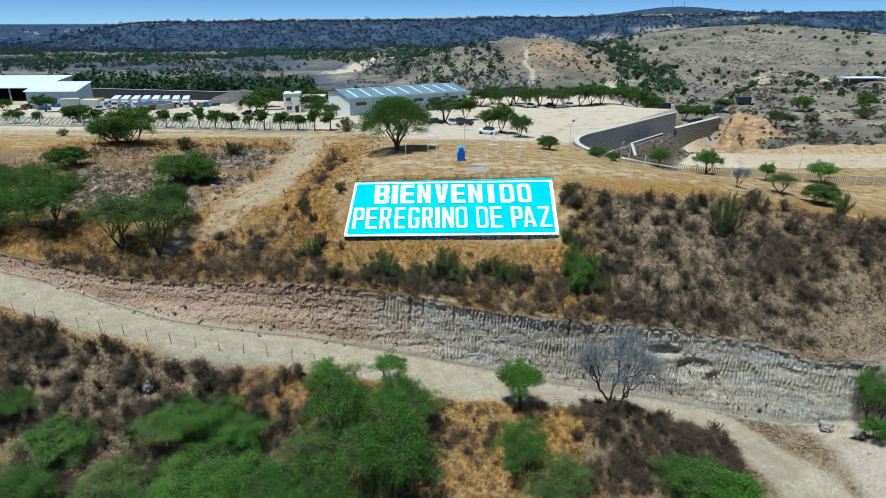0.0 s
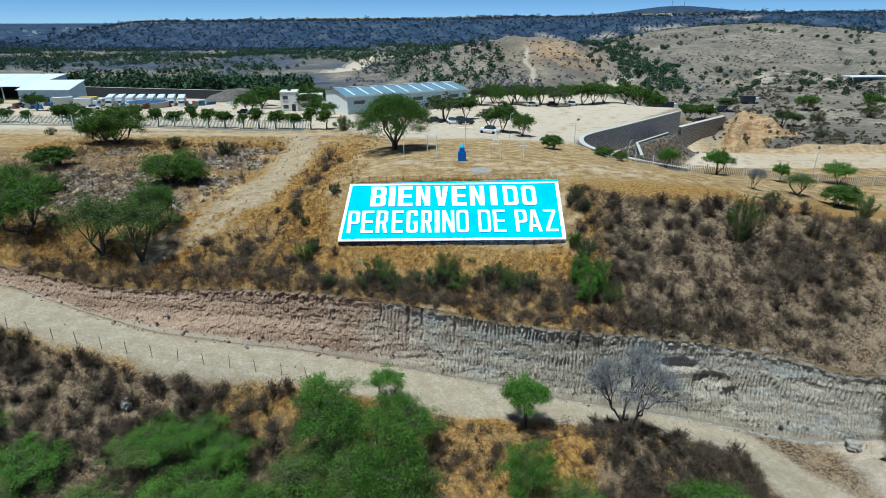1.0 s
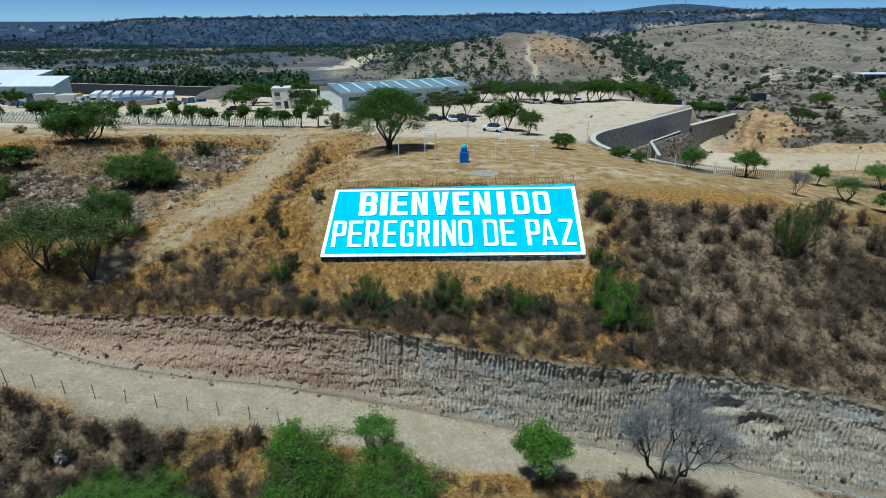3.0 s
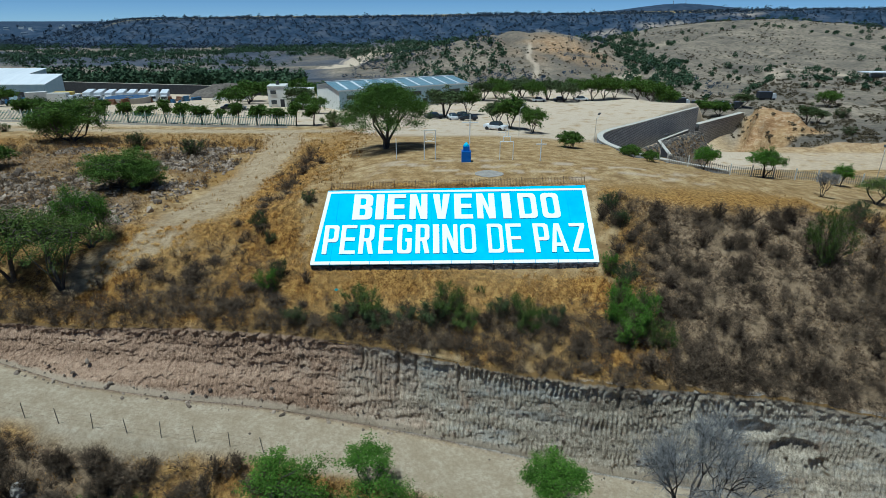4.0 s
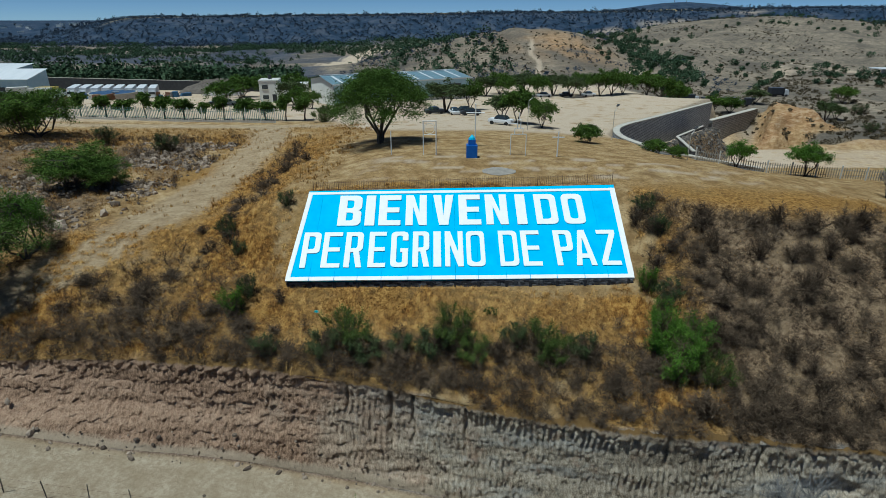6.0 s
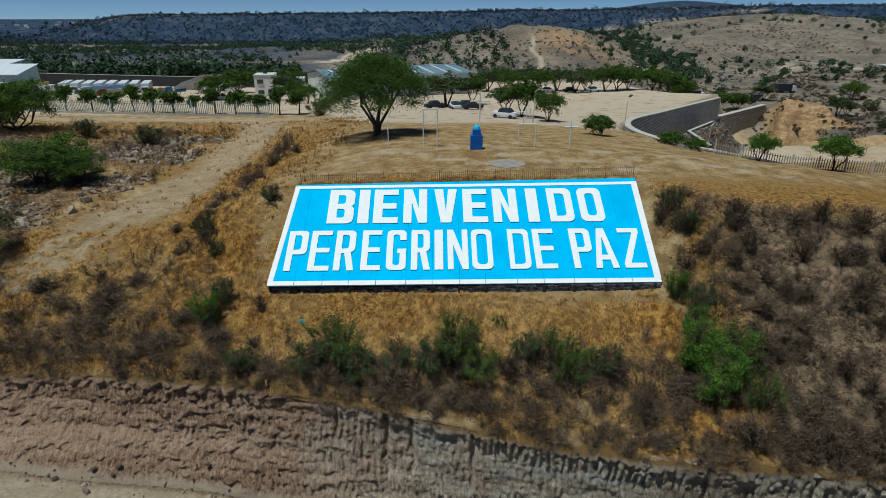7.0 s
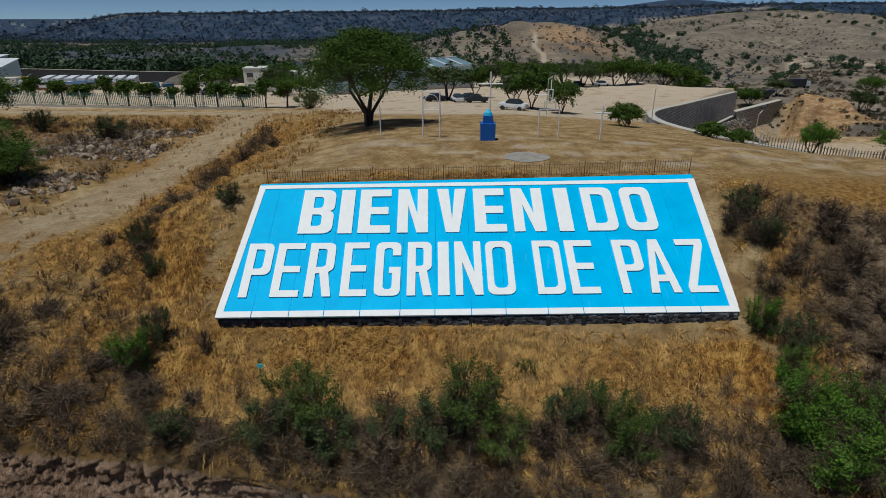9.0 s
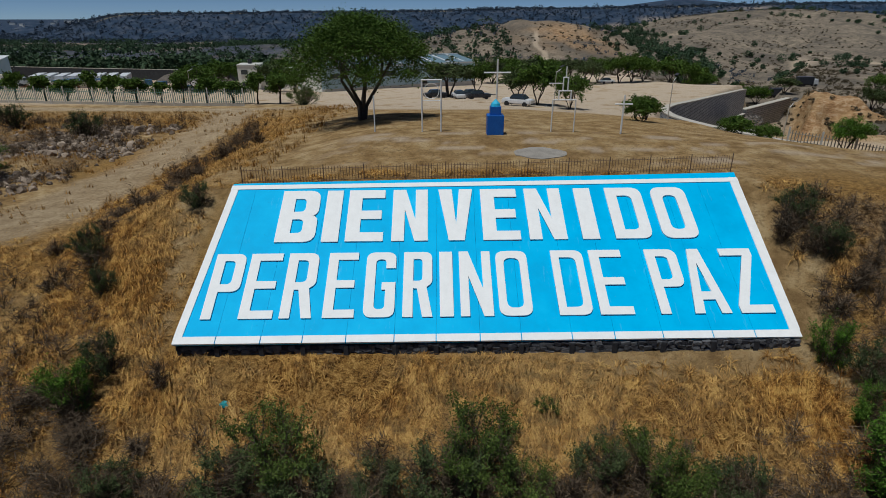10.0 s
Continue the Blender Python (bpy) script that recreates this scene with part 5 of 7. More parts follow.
def dry_right(x, y):
    free = off_face(x, y) & ~on_sign(x, y) & (y < crest(x) - 0.4)
    return free * np.where(x > 14, 1.0, np.where(y < 56, 0.35, 0.0))


# grey leafless shrubs of the eastern slope, below the sign, and along the lower bank
SHRUBS = [(p, "grey leafless shrub on the dry eastern slope", "shrubs of the slope") for p in scatter(140, -6, 56, 50, 64, dry_right, 5)]
SHRUBS += [(p, "grey leafless shrub among straw-coloured grass", "shrubs of the slope") for p in scatter(17, -26, -11, 55, 60, lambda x, y: off_face(x, y) & ~on_sign(x, y), 6)]
SHRUBS += [(p, "grey-brown dry shrub on the bank below the road", "shrubs of the bank") for p in scatter(120, -46, -8, 40, 48, off_face, 7)]
SHRUBS += [(p, "grey-brown dry shrub on the bank below the road", "shrubs of the bank") for p in scatter(26, 9, 25, 35.5, 45.5, lambda x, y: off_face(x, y) * (1 - 0.8 * bank_grass(x, y)), 8)]
SHRUBS += [(p, "grey leafless shrub beside the sloping track", "shrubs of the slope") for p in [(-17.6, 68.5), (-18.2, 71.5), (-17, 66), (-19, 65), (-16.4, 74.5), (-15.5, 70), (-18, 62.5), (-19.5, 60.3), (-16, 79), (-14.8, 83)]]
for i, ((x, y), label, group) in enumerate(SHRUBS):
    g = random.Random(i)
    low = 0.65 if x < -11 and y > 50 else 1.0
    plant(("dry_a", "dry_b", "dry_c")[i % 3], label, "shrub", x, y, low * g.uniform(0.9, 2.0), g.uniform(1.5, 2.7), group=group)


def shrub_thicket(name, label, spots, seed):
    """The finer dry brush between the single shrubs, in one mesh."""
    g = np.random.default_rng(seed)
    variants = []
    for key in ("dry_a", "dry_b", "dry_c"):
        me = TREE_KINDS[key][1][0][1]
        v = np.zeros(len(me.vertices) * 3)
        me.vertices.foreach_get("co", v)
        variants.append(v.reshape(-1, 3, 3)[g.permutation(len(me.vertices) // 3)[:130]].reshape(-1, 3))
    out = []
    heights = ground(spots[:, 0], spots[:, 1])
    for i, (x, y) in enumerate(spots):
        v = variants[i % 3] * g.uniform(0.45, 1.15) * np.array([1, 1, g.uniform(0.6, 1.1)])
        a = g.uniform(0, 6.28)
        w = v.copy()
        w[:, 0], w[:, 1] = v[:, 0] * math.cos(a) - v[:, 1] * math.sin(a), v[:, 0] * math.sin(a) + v[:, 1] * math.cos(a)
        out.append(w + np.array([x, y, heights[i] - 0.05]))
    verts = np.concatenate(out)
    n = len(verts) // 3
    me = bpy.data.meshes.new(name)
    me.vertices.add(3 * n)
    me.vertices.foreach_set("co", verts.astype(np.float32).ravel())
    me.loops.add(3 * n)
    me.loops.foreach_set("vertex_index", np.arange(3 * n, dtype=np.int32))
    me.polygons.add(n)
    me.polygons.foreach_set("loop_start", np.arange(0, 3 * n, 3, dtype=np.int32))
    me.update()
    me.materials.append(TWIG)
    return tagged(new(name, me), label, "brush", kind="stuff")


shrub_thicket("dry_brush", "tangled grey-brown dry brush on the eastern slope", scatter(1150, -10, 58, 49.5, 65, dry_right, 105), 106)
shrub_thicket("dry_brush", "tangled grey-brown dry brush on the bank below the road", scatter(2800, -50, 26, 35, 49, lambda x, y: off_face(x, y) * np.clip(0.35 + 1.2 * fbm(x / 5, y / 3, 3, 121), 0.05, 1) * (1 - 0.8 * bank_grass(x, y)), 107), 108)
shrub_thicket("dry_brush", "dark dry brush hanging over the top of the quarried face", scatter(620, -45, 38, 47, 62, lambda x, y: np.abs(y - np.interp(x, FINE_X, LINE_TABLES[4][0]) - 0.7) < 0.8, 111), 112)
shrub_thicket("dry_brush", "low dry brush among the stones of the western shoulder", scatter(760, -70, -27, 62, 108, lambda x, y: (near_line(x, y, TRACK) > 3.5) * np.clip(0.4 + fbm(x / 7, y / 5, 3, 61), 0.05, 1), 113), 114)
shrub_thicket("dry_brush", "grey brush below the bushes under the sign", scatter(330, -12, 13.5, 51.6, 54.6, off_face, 115), 116)
shrub_thicket("dry_brush", "grey tangle of brush on the slope west of the sign", scatter(150, -28, -14, 53.5, 60.5, lambda x, y: off_face(x, y) * np.exp(-(((x + 21) / 4.5) ** 2 + ((y - 56.8) / 2.2) ** 2)), 125), 126)
shrub_thicket("dry_brush", "dark brush along the foot of the eastern slope", scatter(420, 10, 40, 48.5, 56, lambda x, y: off_face(x, y) * np.clip(0.4 + 1.3 * fbm(x / 4, y / 3, 3, 127), 0.05, 1), 128), 129)
shrub_thicket("dry_brush", "line of dry brush between the track and the sign's slope", scatter(120, -21, -13.5, 60, 97, lambda x, y: np.exp(-((x + 17 + 0.03 * (y - 70)) / 1.4) ** 2) * (0.3 + 0.7 * (fbm(x / 3, y / 3, 2, 133) > -0.1)), 134), 135)
shrub_thicket("dry_brush", "low dry brush west of the sign", scatter(150, -46, -14, 54, 62, lambda x, y: off_face(x, y) & (near_line(x, y, TRACK) > 2.5), 109), 110)


def tuft_field(name, label, spots, height, blades, seed, material=STRAW, lean=0.5, blade=0.026):
    """Tufts of dry grass, all in one mesh."""
    g = np.random.default_rng(seed)
    p = np.repeat(np.asarray(spots, float), blades, 0)
    n = len(p)
    root = np.zeros((n, 3))
    root[:, :2] = p + g.normal(0, 0.13, (n, 2))
    root[:, 2] = ground(root[:, 0], root[:, 1]) - 0.03
    az, l = g.uniform(0, 6.28, n), np.abs(g.normal(0, lean, n))
    h = height * g.uniform(0.5, 1.3, n)
    tip = root + np.stack([np.cos(az) * np.sin(l) * h, np.sin(az) * np.sin(l) * h - 0.1 * h, np.cos(l) * h], -1)
    side = np.stack([-np.sin(az), np.cos(az), 0 * az], -1) * blade
    verts = np.stack([root - side, root + side, tip], 1).reshape(-1, 3)
    me = bpy.data.meshes.new(name)
    me.vertices.add(3 * n)
    me.vertices.foreach_set("co", verts.astype(np.float32).ravel())
    me.loops.add(3 * n)
    me.loops.foreach_set("vertex_index", np.arange(3 * n, dtype=np.int32))
    me.polygons.add(n)
    me.polygons.foreach_set("loop_start", np.arange(0, 3 * n, 3, dtype=np.int32))
    me.update()
    me.materials.append(material)
    return tagged(new(name, me), label, "grass", kind="stuff")


def clump_field(name, label, spots, seed, blades=34, wide=0.33, tall=0.17):
    """Matted clumps of dry grass, the blades arching out and downhill, in one mesh."""
    g = np.random.default_rng(seed)
    p = np.asarray(spots, float)
    r = wide * g.lognormal(0, 0.35, len(p))
    p, r = np.repeat(p, blades, 0), np.repeat(r, blades)
    n = len(p)
    az, u = g.uniform(0, 6.28, n), np.sqrt(g.uniform(0.05, 1, n))
    out = np.stack([np.cos(az), np.sin(az)], -1)
    swirl = g.normal(0, 0.19, (n, 2))
    base = p + out * (0.35 * r * u)[:, None]
    tip = p + out * (r * u * 1.25)[:, None] + swirl + np.array([0, -0.05])
    z0 = ground(base[:, 0], base[:, 1])
    rise = tall * (r / wide) * (1.05 - 0.85 * u ** 2) * g.uniform(0.6, 1.25, n)
    knee = np.concatenate([base + (tip - base) * 0.45, (z0 + rise)[:, None]], 1)
    root = np.concatenate([base, (z0 - 0.03)[:, None]], 1)
    end = np.concatenate([tip, (np.maximum(ground(tip[:, 0], tip[:, 1]), z0 - 0.22) + rise * g.uniform(0.1, 0.8, n))[:, None]], 1)
    side = np.stack([-out[:, 1], out[:, 0], 0 * az], -1) * 0.0125
    verts = np.stack([root - side, root + side, knee + side, knee - side, end], 1).reshape(-1, 3)
    k = np.arange(n)[:, None] * 5
    loops = np.concatenate([k + 0, k + 1, k + 2, k + 3, k + 3, k + 2, k + 4], 1).ravel()
    me = bpy.data.meshes.new(name)
    me.vertices.add(5 * n)
    me.vertices.foreach_set("co", verts.astype(np.float32).ravel())
    me.loops.add(7 * n)
    me.loops.foreach_set("vertex_index", loops.astype(np.int32))
    me.polygons.add(2 * n)
    me.polygons.foreach_set("loop_start", (np.arange(n)[:, None] * 7 + np.array([0, 4])).ravel().astype(np.int32))
    me.update()
    me.materials.append(STRAW)
    return tagged(new(name, me), label, "grass", kind="stuff")


def grass_keep(x, y):
    free = ~on_sign(x, y) & (cut_face(x, y) < 0.15) & (near_line(x, y, ROAD) > 3.0)
    chance = np.clip(0.55 + 0.9 * fbm(x / 3.0, y / 3.0, 3, 41), 0.05, 1.0) * np.where(x > 15, 0.22, 1.0) * np.where(y < crest(x) + 1, 1.0, 0.10)
    return free * np.where(near_line(x, y, TRACK) < 2.2, 0.05, chance) * (1 - 0.88 * bare_strip(x, y))


tuft_field("dry_grass", "orange-brown dry grass tufts over the hillside", scatter(20000, -40, 34, 50, 70, grass_keep, 12), 0.11, 8, 13, lean=1.3, blade=0.017)
clump_field("dry_grass", "matted orange-brown grass clumps below and beside the sign", scatter(7500, -30, 17, 51, 68, lambda x, y: grass_keep(x, y) * (y > np.interp(x, FINE_X, LINE_TABLES[4][0]) + 0.3) * np.clip(0.6 + 1.5 * fbm(x / 1.8, y / 1.8, 3, 43), 0.05, 1), 44), 45)
clump_field("dry_grass", "rough orange grass along the bank beside the track", scatter(1500, -22, -11.5, 66, 97, lambda x, y: (near_line(x, y, TRACK) > 2.6) * ~on_sign(x, y) * np.exp(-((x + 17) / 3.2) ** 2) * np.clip(0.5 + 1.5 * fbm(x / 2, y / 2, 3, 49), 0.03, 1), 50), 51)
clump_field("dry_grass", "straw-coloured grass clumps on the bank below the road", scatter(2300, -21, 24, 32, 46, lambda x, y: grass_keep(x, y) * (0.15 + 0.85 * bank_grass(x, y)) * np.clip(0.5 + 1.5 * fbm(x / 2.5, y / 2.5, 3, 46), 0.02, 1), 47), 48)
tuft_field("dry_grass", "orange-brown dry grass tufts at the hill's ends", scatter(5000, -56, 56, 50, 68, lambda x, y: grass_keep(x, y) * ((x < -38) | (x > 32)), 18), 0.34, 8, 19, lean=0.95)
tuft_field("dry_grass", "straw-coloured dry grass on the bank below the road", scatter(2300, -48, 40, 31, 47.5, lambda x, y: grass_keep(x, y) * np.where(x < -8, 0.35, 1.0), 14), 0.36, 9, 15, lean=0.9)
tuft_field("dry_grass", "sparse dry grass on the western shoulder", scatter(5200, -75, -10, 68, 118, lambda x, y: np.where((grass_keep(x, y) > 0.06) | (y > 72) & (x < -29), 0.9, 0.1), 16), 0.4, 8, 17)

# rubble heap on the western shoulder
ROCK = simple("field_stone", (0.10, 0.075, 0.056), (0.36, 0.285, 0.215), 3, 0.95, 0.6, 0.04, per="island")


RUBBLE = simple("embankment_stone", (0.055, 0.048, 0.042), (0.17, 0.15, 0.13), 3, 0.95, 0.6, 0.04, per="island")


def rock_field(name, label, spots, size, seed, material=ROCK):
    g = np.random.default_rng(seed)
    phi = (1 + 5 ** 0.5) / 2
    base = np.array([(-1, phi, 0), (1, phi, 0), (-1, -phi, 0), (1, -phi, 0), (0, -1, phi), (0, 1, phi), (0, -1, -phi), (0, 1, -phi), (phi, 0, -1), (phi, 0, 1), (-phi, 0, -1), (-phi, 0, 1)]) / 1.9
    tri = [(0, 11, 5), (0, 5, 1), (0, 1, 7), (0, 7, 10), (0, 10, 11), (1, 5, 9), (5, 11, 4), (11, 10, 2), (10, 7, 6), (7, 1, 8), (3, 9, 4), (3, 4, 2), (3, 2, 6), (3, 6, 8), (3, 8, 9), (4, 9, 5), (2, 4, 11), (6, 2, 10), (8, 6, 7), (9, 8, 1)]
    verts, faces = [], []
    heights = ground(spots[:, 0], spots[:, 1])
    for (x, y), z in zip(spots, heights):
        s = size * g.lognormal(0, 0.45)
        v = base * g.uniform(0.65, 1.25, (12, 1)) * g.uniform(0.6, 1.2, 3) * s
        a = g.uniform(0, 6.28)
        v[:, 0], v[:, 1] = v[:, 0] * math.cos(a) - v[:, 1] * math.sin(a), v[:, 0] * math.sin(a) + v[:, 1] * math.cos(a)
        k = len(verts)
        verts.extend(v + np.array([x, y, z + 0.15 * s]))
        faces.extend([(k + i, k + j, k + l) for i, j, l in tri])
    return tagged(new(name, to_mesh(name, verts, faces, material)), label, "stones", kind="stuff")


rock_field("rubble", "heaps of grey-brown field stones on dry ground", scatter(5200, -58, -28, 67, 103, lambda x, y: np.clip(1.5 * fbm(x / 7, y / 5, 3, 61) + 0.35, 0.03, 1) * (near_line(x, y, TRACK) > 4), 62), 0.16, 63)
rock_field("embankment_rubble", "dark angular rubble on the embankment beside the pit", scatter(3000, 36, 78, 102, 166, lambda x, y: (right_of_wall(x, y) > 5.2) & (right_of_wall(x, y) < 10.5) & (y > 103), 66), 0.15, 67, RUBBLE)
rock_field("fallen_stones", "small stones fallen at the foot of the quarried face", scatter(420, -45, 34, 43, 56, lambda x, y: np.where(np.abs(y - np.interp(x, FINE_X, LINE_TABLES[3][0])) < 0.7, 1.0, 0.008), 64), 0.08, 65)


def build_boulder(x, y, z, sx, sy, sz, seed, label):
    bm = bmesh.new()
    bmesh.ops.create_icosphere(bm, subdivisions=3, radius=1.0)
    for v in bm.verts:
        d = v.co.normalized()
        step = 0.30 * noise.noise(d * 1.6 + Vector((seed, 0, 0))) + 0.16 * noise.cell(d * 2.6 + Vector((0, seed, 0))) + 0.08 * noise.noise(d * 6)
        v.co = d * (1 + step)
    thing("boulder", label, "rock", Matrix.Translation((x, y, z)) @ Matrix.Rotation(seed * 1.3, 4, "Z") @ Matrix.Diagonal((sx, sy, sz, 1)), "blocks of the quarried face", mesh=bm_mesh("boulder", bm, PALE_ROCK))


PALE_ROCK = simple("broken_tuff", (0.15, 0.13, 0.11), (0.46, 0.41, 0.35), 2.2, 0.95, 0.9, 0.08)
for i, (x, y, z, sx, sy, sz) in enumerate(((36.8, 43.5, -3.9, 0.7, 0.6, 0.5), (38.0, 41.0, -2.8, 0.6, 0.5, 0.4), (37.2, 38.2, -3.8, 0.5, 0.5, 0.4), (-27.6, 44.0, 0.3, 0.5, 0.5, 0.6))):
    build_boulder(x, y, z, sx, sy, sz, i + 1, "broken block of pale grey tuff at the quarried face")

# ---- objects on the hilltop ----
PIPE = simple("white_painted_pipe", (0.62, 0.62, 0.60), (0.78, 0.78, 0.76), 5, 0.5, 0.1, 0.003)
DEEP_BLUE = simple("deep_blue_paint", (0.012, 0.09, 0.36), (0.02, 0.13, 0.46), 3, 0.45, 0.2, 0.006)
CYAN = simple("light_blue_paint", (0.03, 0.38, 0.62), (0.06, 0.5, 0.72), 3, 0.5, 0.2, 0.006)


def at_ground(x, y, sink=0.0):
    return Matrix.Translation((x, y, float(ground(x, y)) - sink))


pedestal = thing("pedestal", "stepped deep-blue pedestal with a light blue cap", "pedestal", at_ground(2.45, 75.2))
part("base", boxed(-0.5, -0.5, -0.1, 0.5, 0.5, 1.18, bevel=0.02), DEEP_BLUE, pedestal)
part("upper_block", boxed(-0.33, -0.33, 1.18, 0.33, 0.33, 1.68, bevel=0.02), DEEP_BLUE, pedestal)
cap_bm = rodded((0, 0, 1.68), (0, 0, 1.86), 0.30, 0.26, 10)
rod(cap_bm, (0, 0, 1.86), (0, 0, 2.08), 0.24, 0.05, 10)
part("cap", cap_bm, CYAN, pedestal, "light blue conical cap")

frame_thing = thing("pipe_gateway", "tall white pipe gateway standing on the bare hilltop", "gateway", at_ground(-1.45, 76.6))
for sx in (-0.6, 0.6):
    part("post", rodded((sx, 0, -0.2), (sx, 0, 3.2), 0.05), PIPE, frame_thing)
part("top_bar", rodded((-0.65, 0, 3.2), (0.65, 0, 3.2), 0.05), PIPE, frame_thing)
part("middle_bar", rodded((-0.6, 0, 1.95), (0.6, 0, 1.95), 0.03), PIPE, frame_thing)
ring = bmesh.new()
for i in range(16):
    a, b = 2 * math.pi * i / 16, 2 * math.pi * (i + 1) / 16
    rod(ring, (0.48 * math.cos(a), 0, 2.52 + 0.48 * math.sin(a)), (0.48 * math.cos(b), 0, 2.52 + 0.48 * math.sin(b)), 0.02, 0.02, 4)
part("ring", ring, PIPE, frame_thing, "thin metal ring")
single = thing("pipe_post", "single white pipe post on the hilltop", "post", at_ground(-5.15, 77.2))
part("shaft", rodded((0, 0, -0.2), (0, 0, 2.3), 0.045), PIPE, single)


def build_cross(x, y, h, arm, level, label):
    c = thing("cross", label, "cross", at_ground(x, y))
    part("upright", rodded((0, 0, -0.2), (0, 0, h), 0.06), PIPE, c)
    part("crossbar", rodded((-arm, 0, level), (arm, 0, level), 0.055), PIPE, c)


build_cross(3.1, 81.5, 4.3, 0.95, 3.4, "tall plain white pipe cross behind the blue pedestal")
build_cross(10.6, 76.4, 2.4, 0.55, 1.85, "small white pipe cross on the hilltop")
tower = thing("pipe_tower", "stepped white pipe tower crowned by a small cross", "tower", at_ground(6.9, 76.6))
for w, z0, z1 in ((0.72, -0.2, 2.0), (0.38, 2.0, 2.55), (0.15, 2.55, 3.35)):
    for sx in (-w, w):
        part("post", rodded((sx, 0, z0), (sx, 0, z1), 0.04), PIPE, tower)
    part("bar", rodded((-w - 0.03, 0, z1), (w + 0.03, 0, z1), 0.04), PIPE, tower)
part("mast", rodded((0.0, 0, 3.35), (0.0, 0, 4.0), 0.035), PIPE, tower)
part("arm", rodded((-1.05, 0, 3.0), (-0.15, 0, 3.0), 0.035), PIPE, tower)

patch_bm = bmesh.new()
rim_low, rim_high = [], []
for i in range(28):
    a = 2 * math.pi * i / 28
    r = 1 + 0.22 * float(fbm(math.cos(a) * 1.7, math.sin(a) * 1.7, 3, 161))
    px, py = 4.55 + 1.5 * r * math.cos(a), 70.9 + 0.95 * r * math.sin(a)
    pz = float(ground(px, py))
    rim_low.append(patch_bm.verts.new((px, py, pz - 0.1)))
    rim_high.append(patch_bm.verts.new((px, py, pz + 0.035)))
patch_bm.faces.new(rim_high)
for i in range(28):
    patch_bm.faces.new((rim_low[i], rim_low[(i + 1) % 28], rim_high[(i + 1) % 28], rim_high[i]))
thing("cement_patch", "thin grey patch of spilt cement on the bare hilltop", "cement patch", mesh=bm_mesh("cement_patch", patch_bm, simple("spilt_cement", (0.17, 0.155, 0.135), (0.34, 0.31, 0.27), 1.4, 0.9, 0.5, 0.02)))

# wire fence posts along the lower road
FENCE_WOOD = simple("weathered_wood", (0.07, 0.06, 0.05), (0.18, 0.155, 0.13), 8, 0.95, 0.5, 0.01)
wire_fence = thing("wire_fence", "line of thin weathered posts with wire along the dirt road", "fence")
stake = bm_mesh("post", rodded((0, 0, -0.3), (0, 0, 1.3), 0.032, 0.026, 5), FENCE_WOOD)
last = None
for i in range(17):
    x = -50 + i * 2.35
    y = float(np.interp(x, FINE_X, LINE_TABLES[2][0])) + 0.15
    ob = new("post", stake)
    ob.parent = wire_fence
    p = Vector((x, y, float(ground(x, y))))
    ob.location = p
    ob.rotation_euler = (rng.normal(0, 0.06), rng.normal(0, 0.06), 0)
    if last is not None:
        for h in (0.5, 1.05):
            part("wire", rodded(last + Vector((0, 0, h)), p + Vector((0, 0, h)), 0.006, 0.006, 3), IRON, wire_fence)
    last = p
rag = thing("plastic_bag", "crumpled teal plastic bag lying on dry grass", "bag", at_ground(-8.75, 57.3, -0.02))
bag_bm = bmesh.new()
bmesh.ops.create_icosphere(bag_bm, subdivisions=2, radius=0.16)
for v in bag_bm.verts:
    v.co = Vector((v.co.x * 1.2, v.co.y, abs(v.co.z) * 0.8)) * (1 + 0.5 * noise.noise(v.co * 14))
part("sheet", bag_bm, simple("teal_plastic", (0.02, 0.22, 0.25), (0.04, 0.33, 0.36), 9, 0.4), rag)

# ---- the yard behind the hill ----
CONCRETE = simple("pale_concrete", (0.42, 0.41, 0.38), (0.58, 0.57, 0.53), 1.2, 0.9, 0.3, 0.01)
DUSTY = simple("dusty_concrete", (0.36, 0.33, 0.28), (0.48, 0.45, 0.39), 1.0, 0.9, 0.3, 0.01)
SHEET = simple("pale_blue_sheet_metal", (0.30, 0.45, 0.55), (0.42, 0.56, 0.64), 0.5, 0.5, 0.1, 0.01, metal=0.1)
ROOF_LIGHT = simple("white_sheet_roof", (0.50, 0.52, 0.54), (0.66, 0.67, 0.68), 0.4, 0.45, 0.1, 0.01)
ROOF_DARK = simple("weathered_blue_roof", (0.09, 0.16, 0.20), (0.17, 0.25, 0.29), 0.5, 0.5, 0.1, 0.01)
RENDERED = simple("whitewashed_render", (0.60, 0.60, 0.57), (0.74, 0.74, 0.70), 0.9, 0.85, 0.2, 0.01)
DARK = simple("dark_parts_and_painted_shade", (0.02, 0.022, 0.026), (0.05, 0.052, 0.056), 1, 0.7)
GLASS = simple("dark_window_glass", (0.02, 0.03, 0.04), (0.04, 0.055, 0.065), 2, 0.12, 0.0, 0.001, specular=0.6)
RUBBER = simple("tyre_rubber", (0.015, 0.015, 0.016), (0.035, 0.035, 0.036), 9, 0.85)
MESH_GREEN = simple("pale_green_fence_mesh", (0.06, 0.14, 0.115), (0.13, 0.23, 0.195), 3, 0.7)


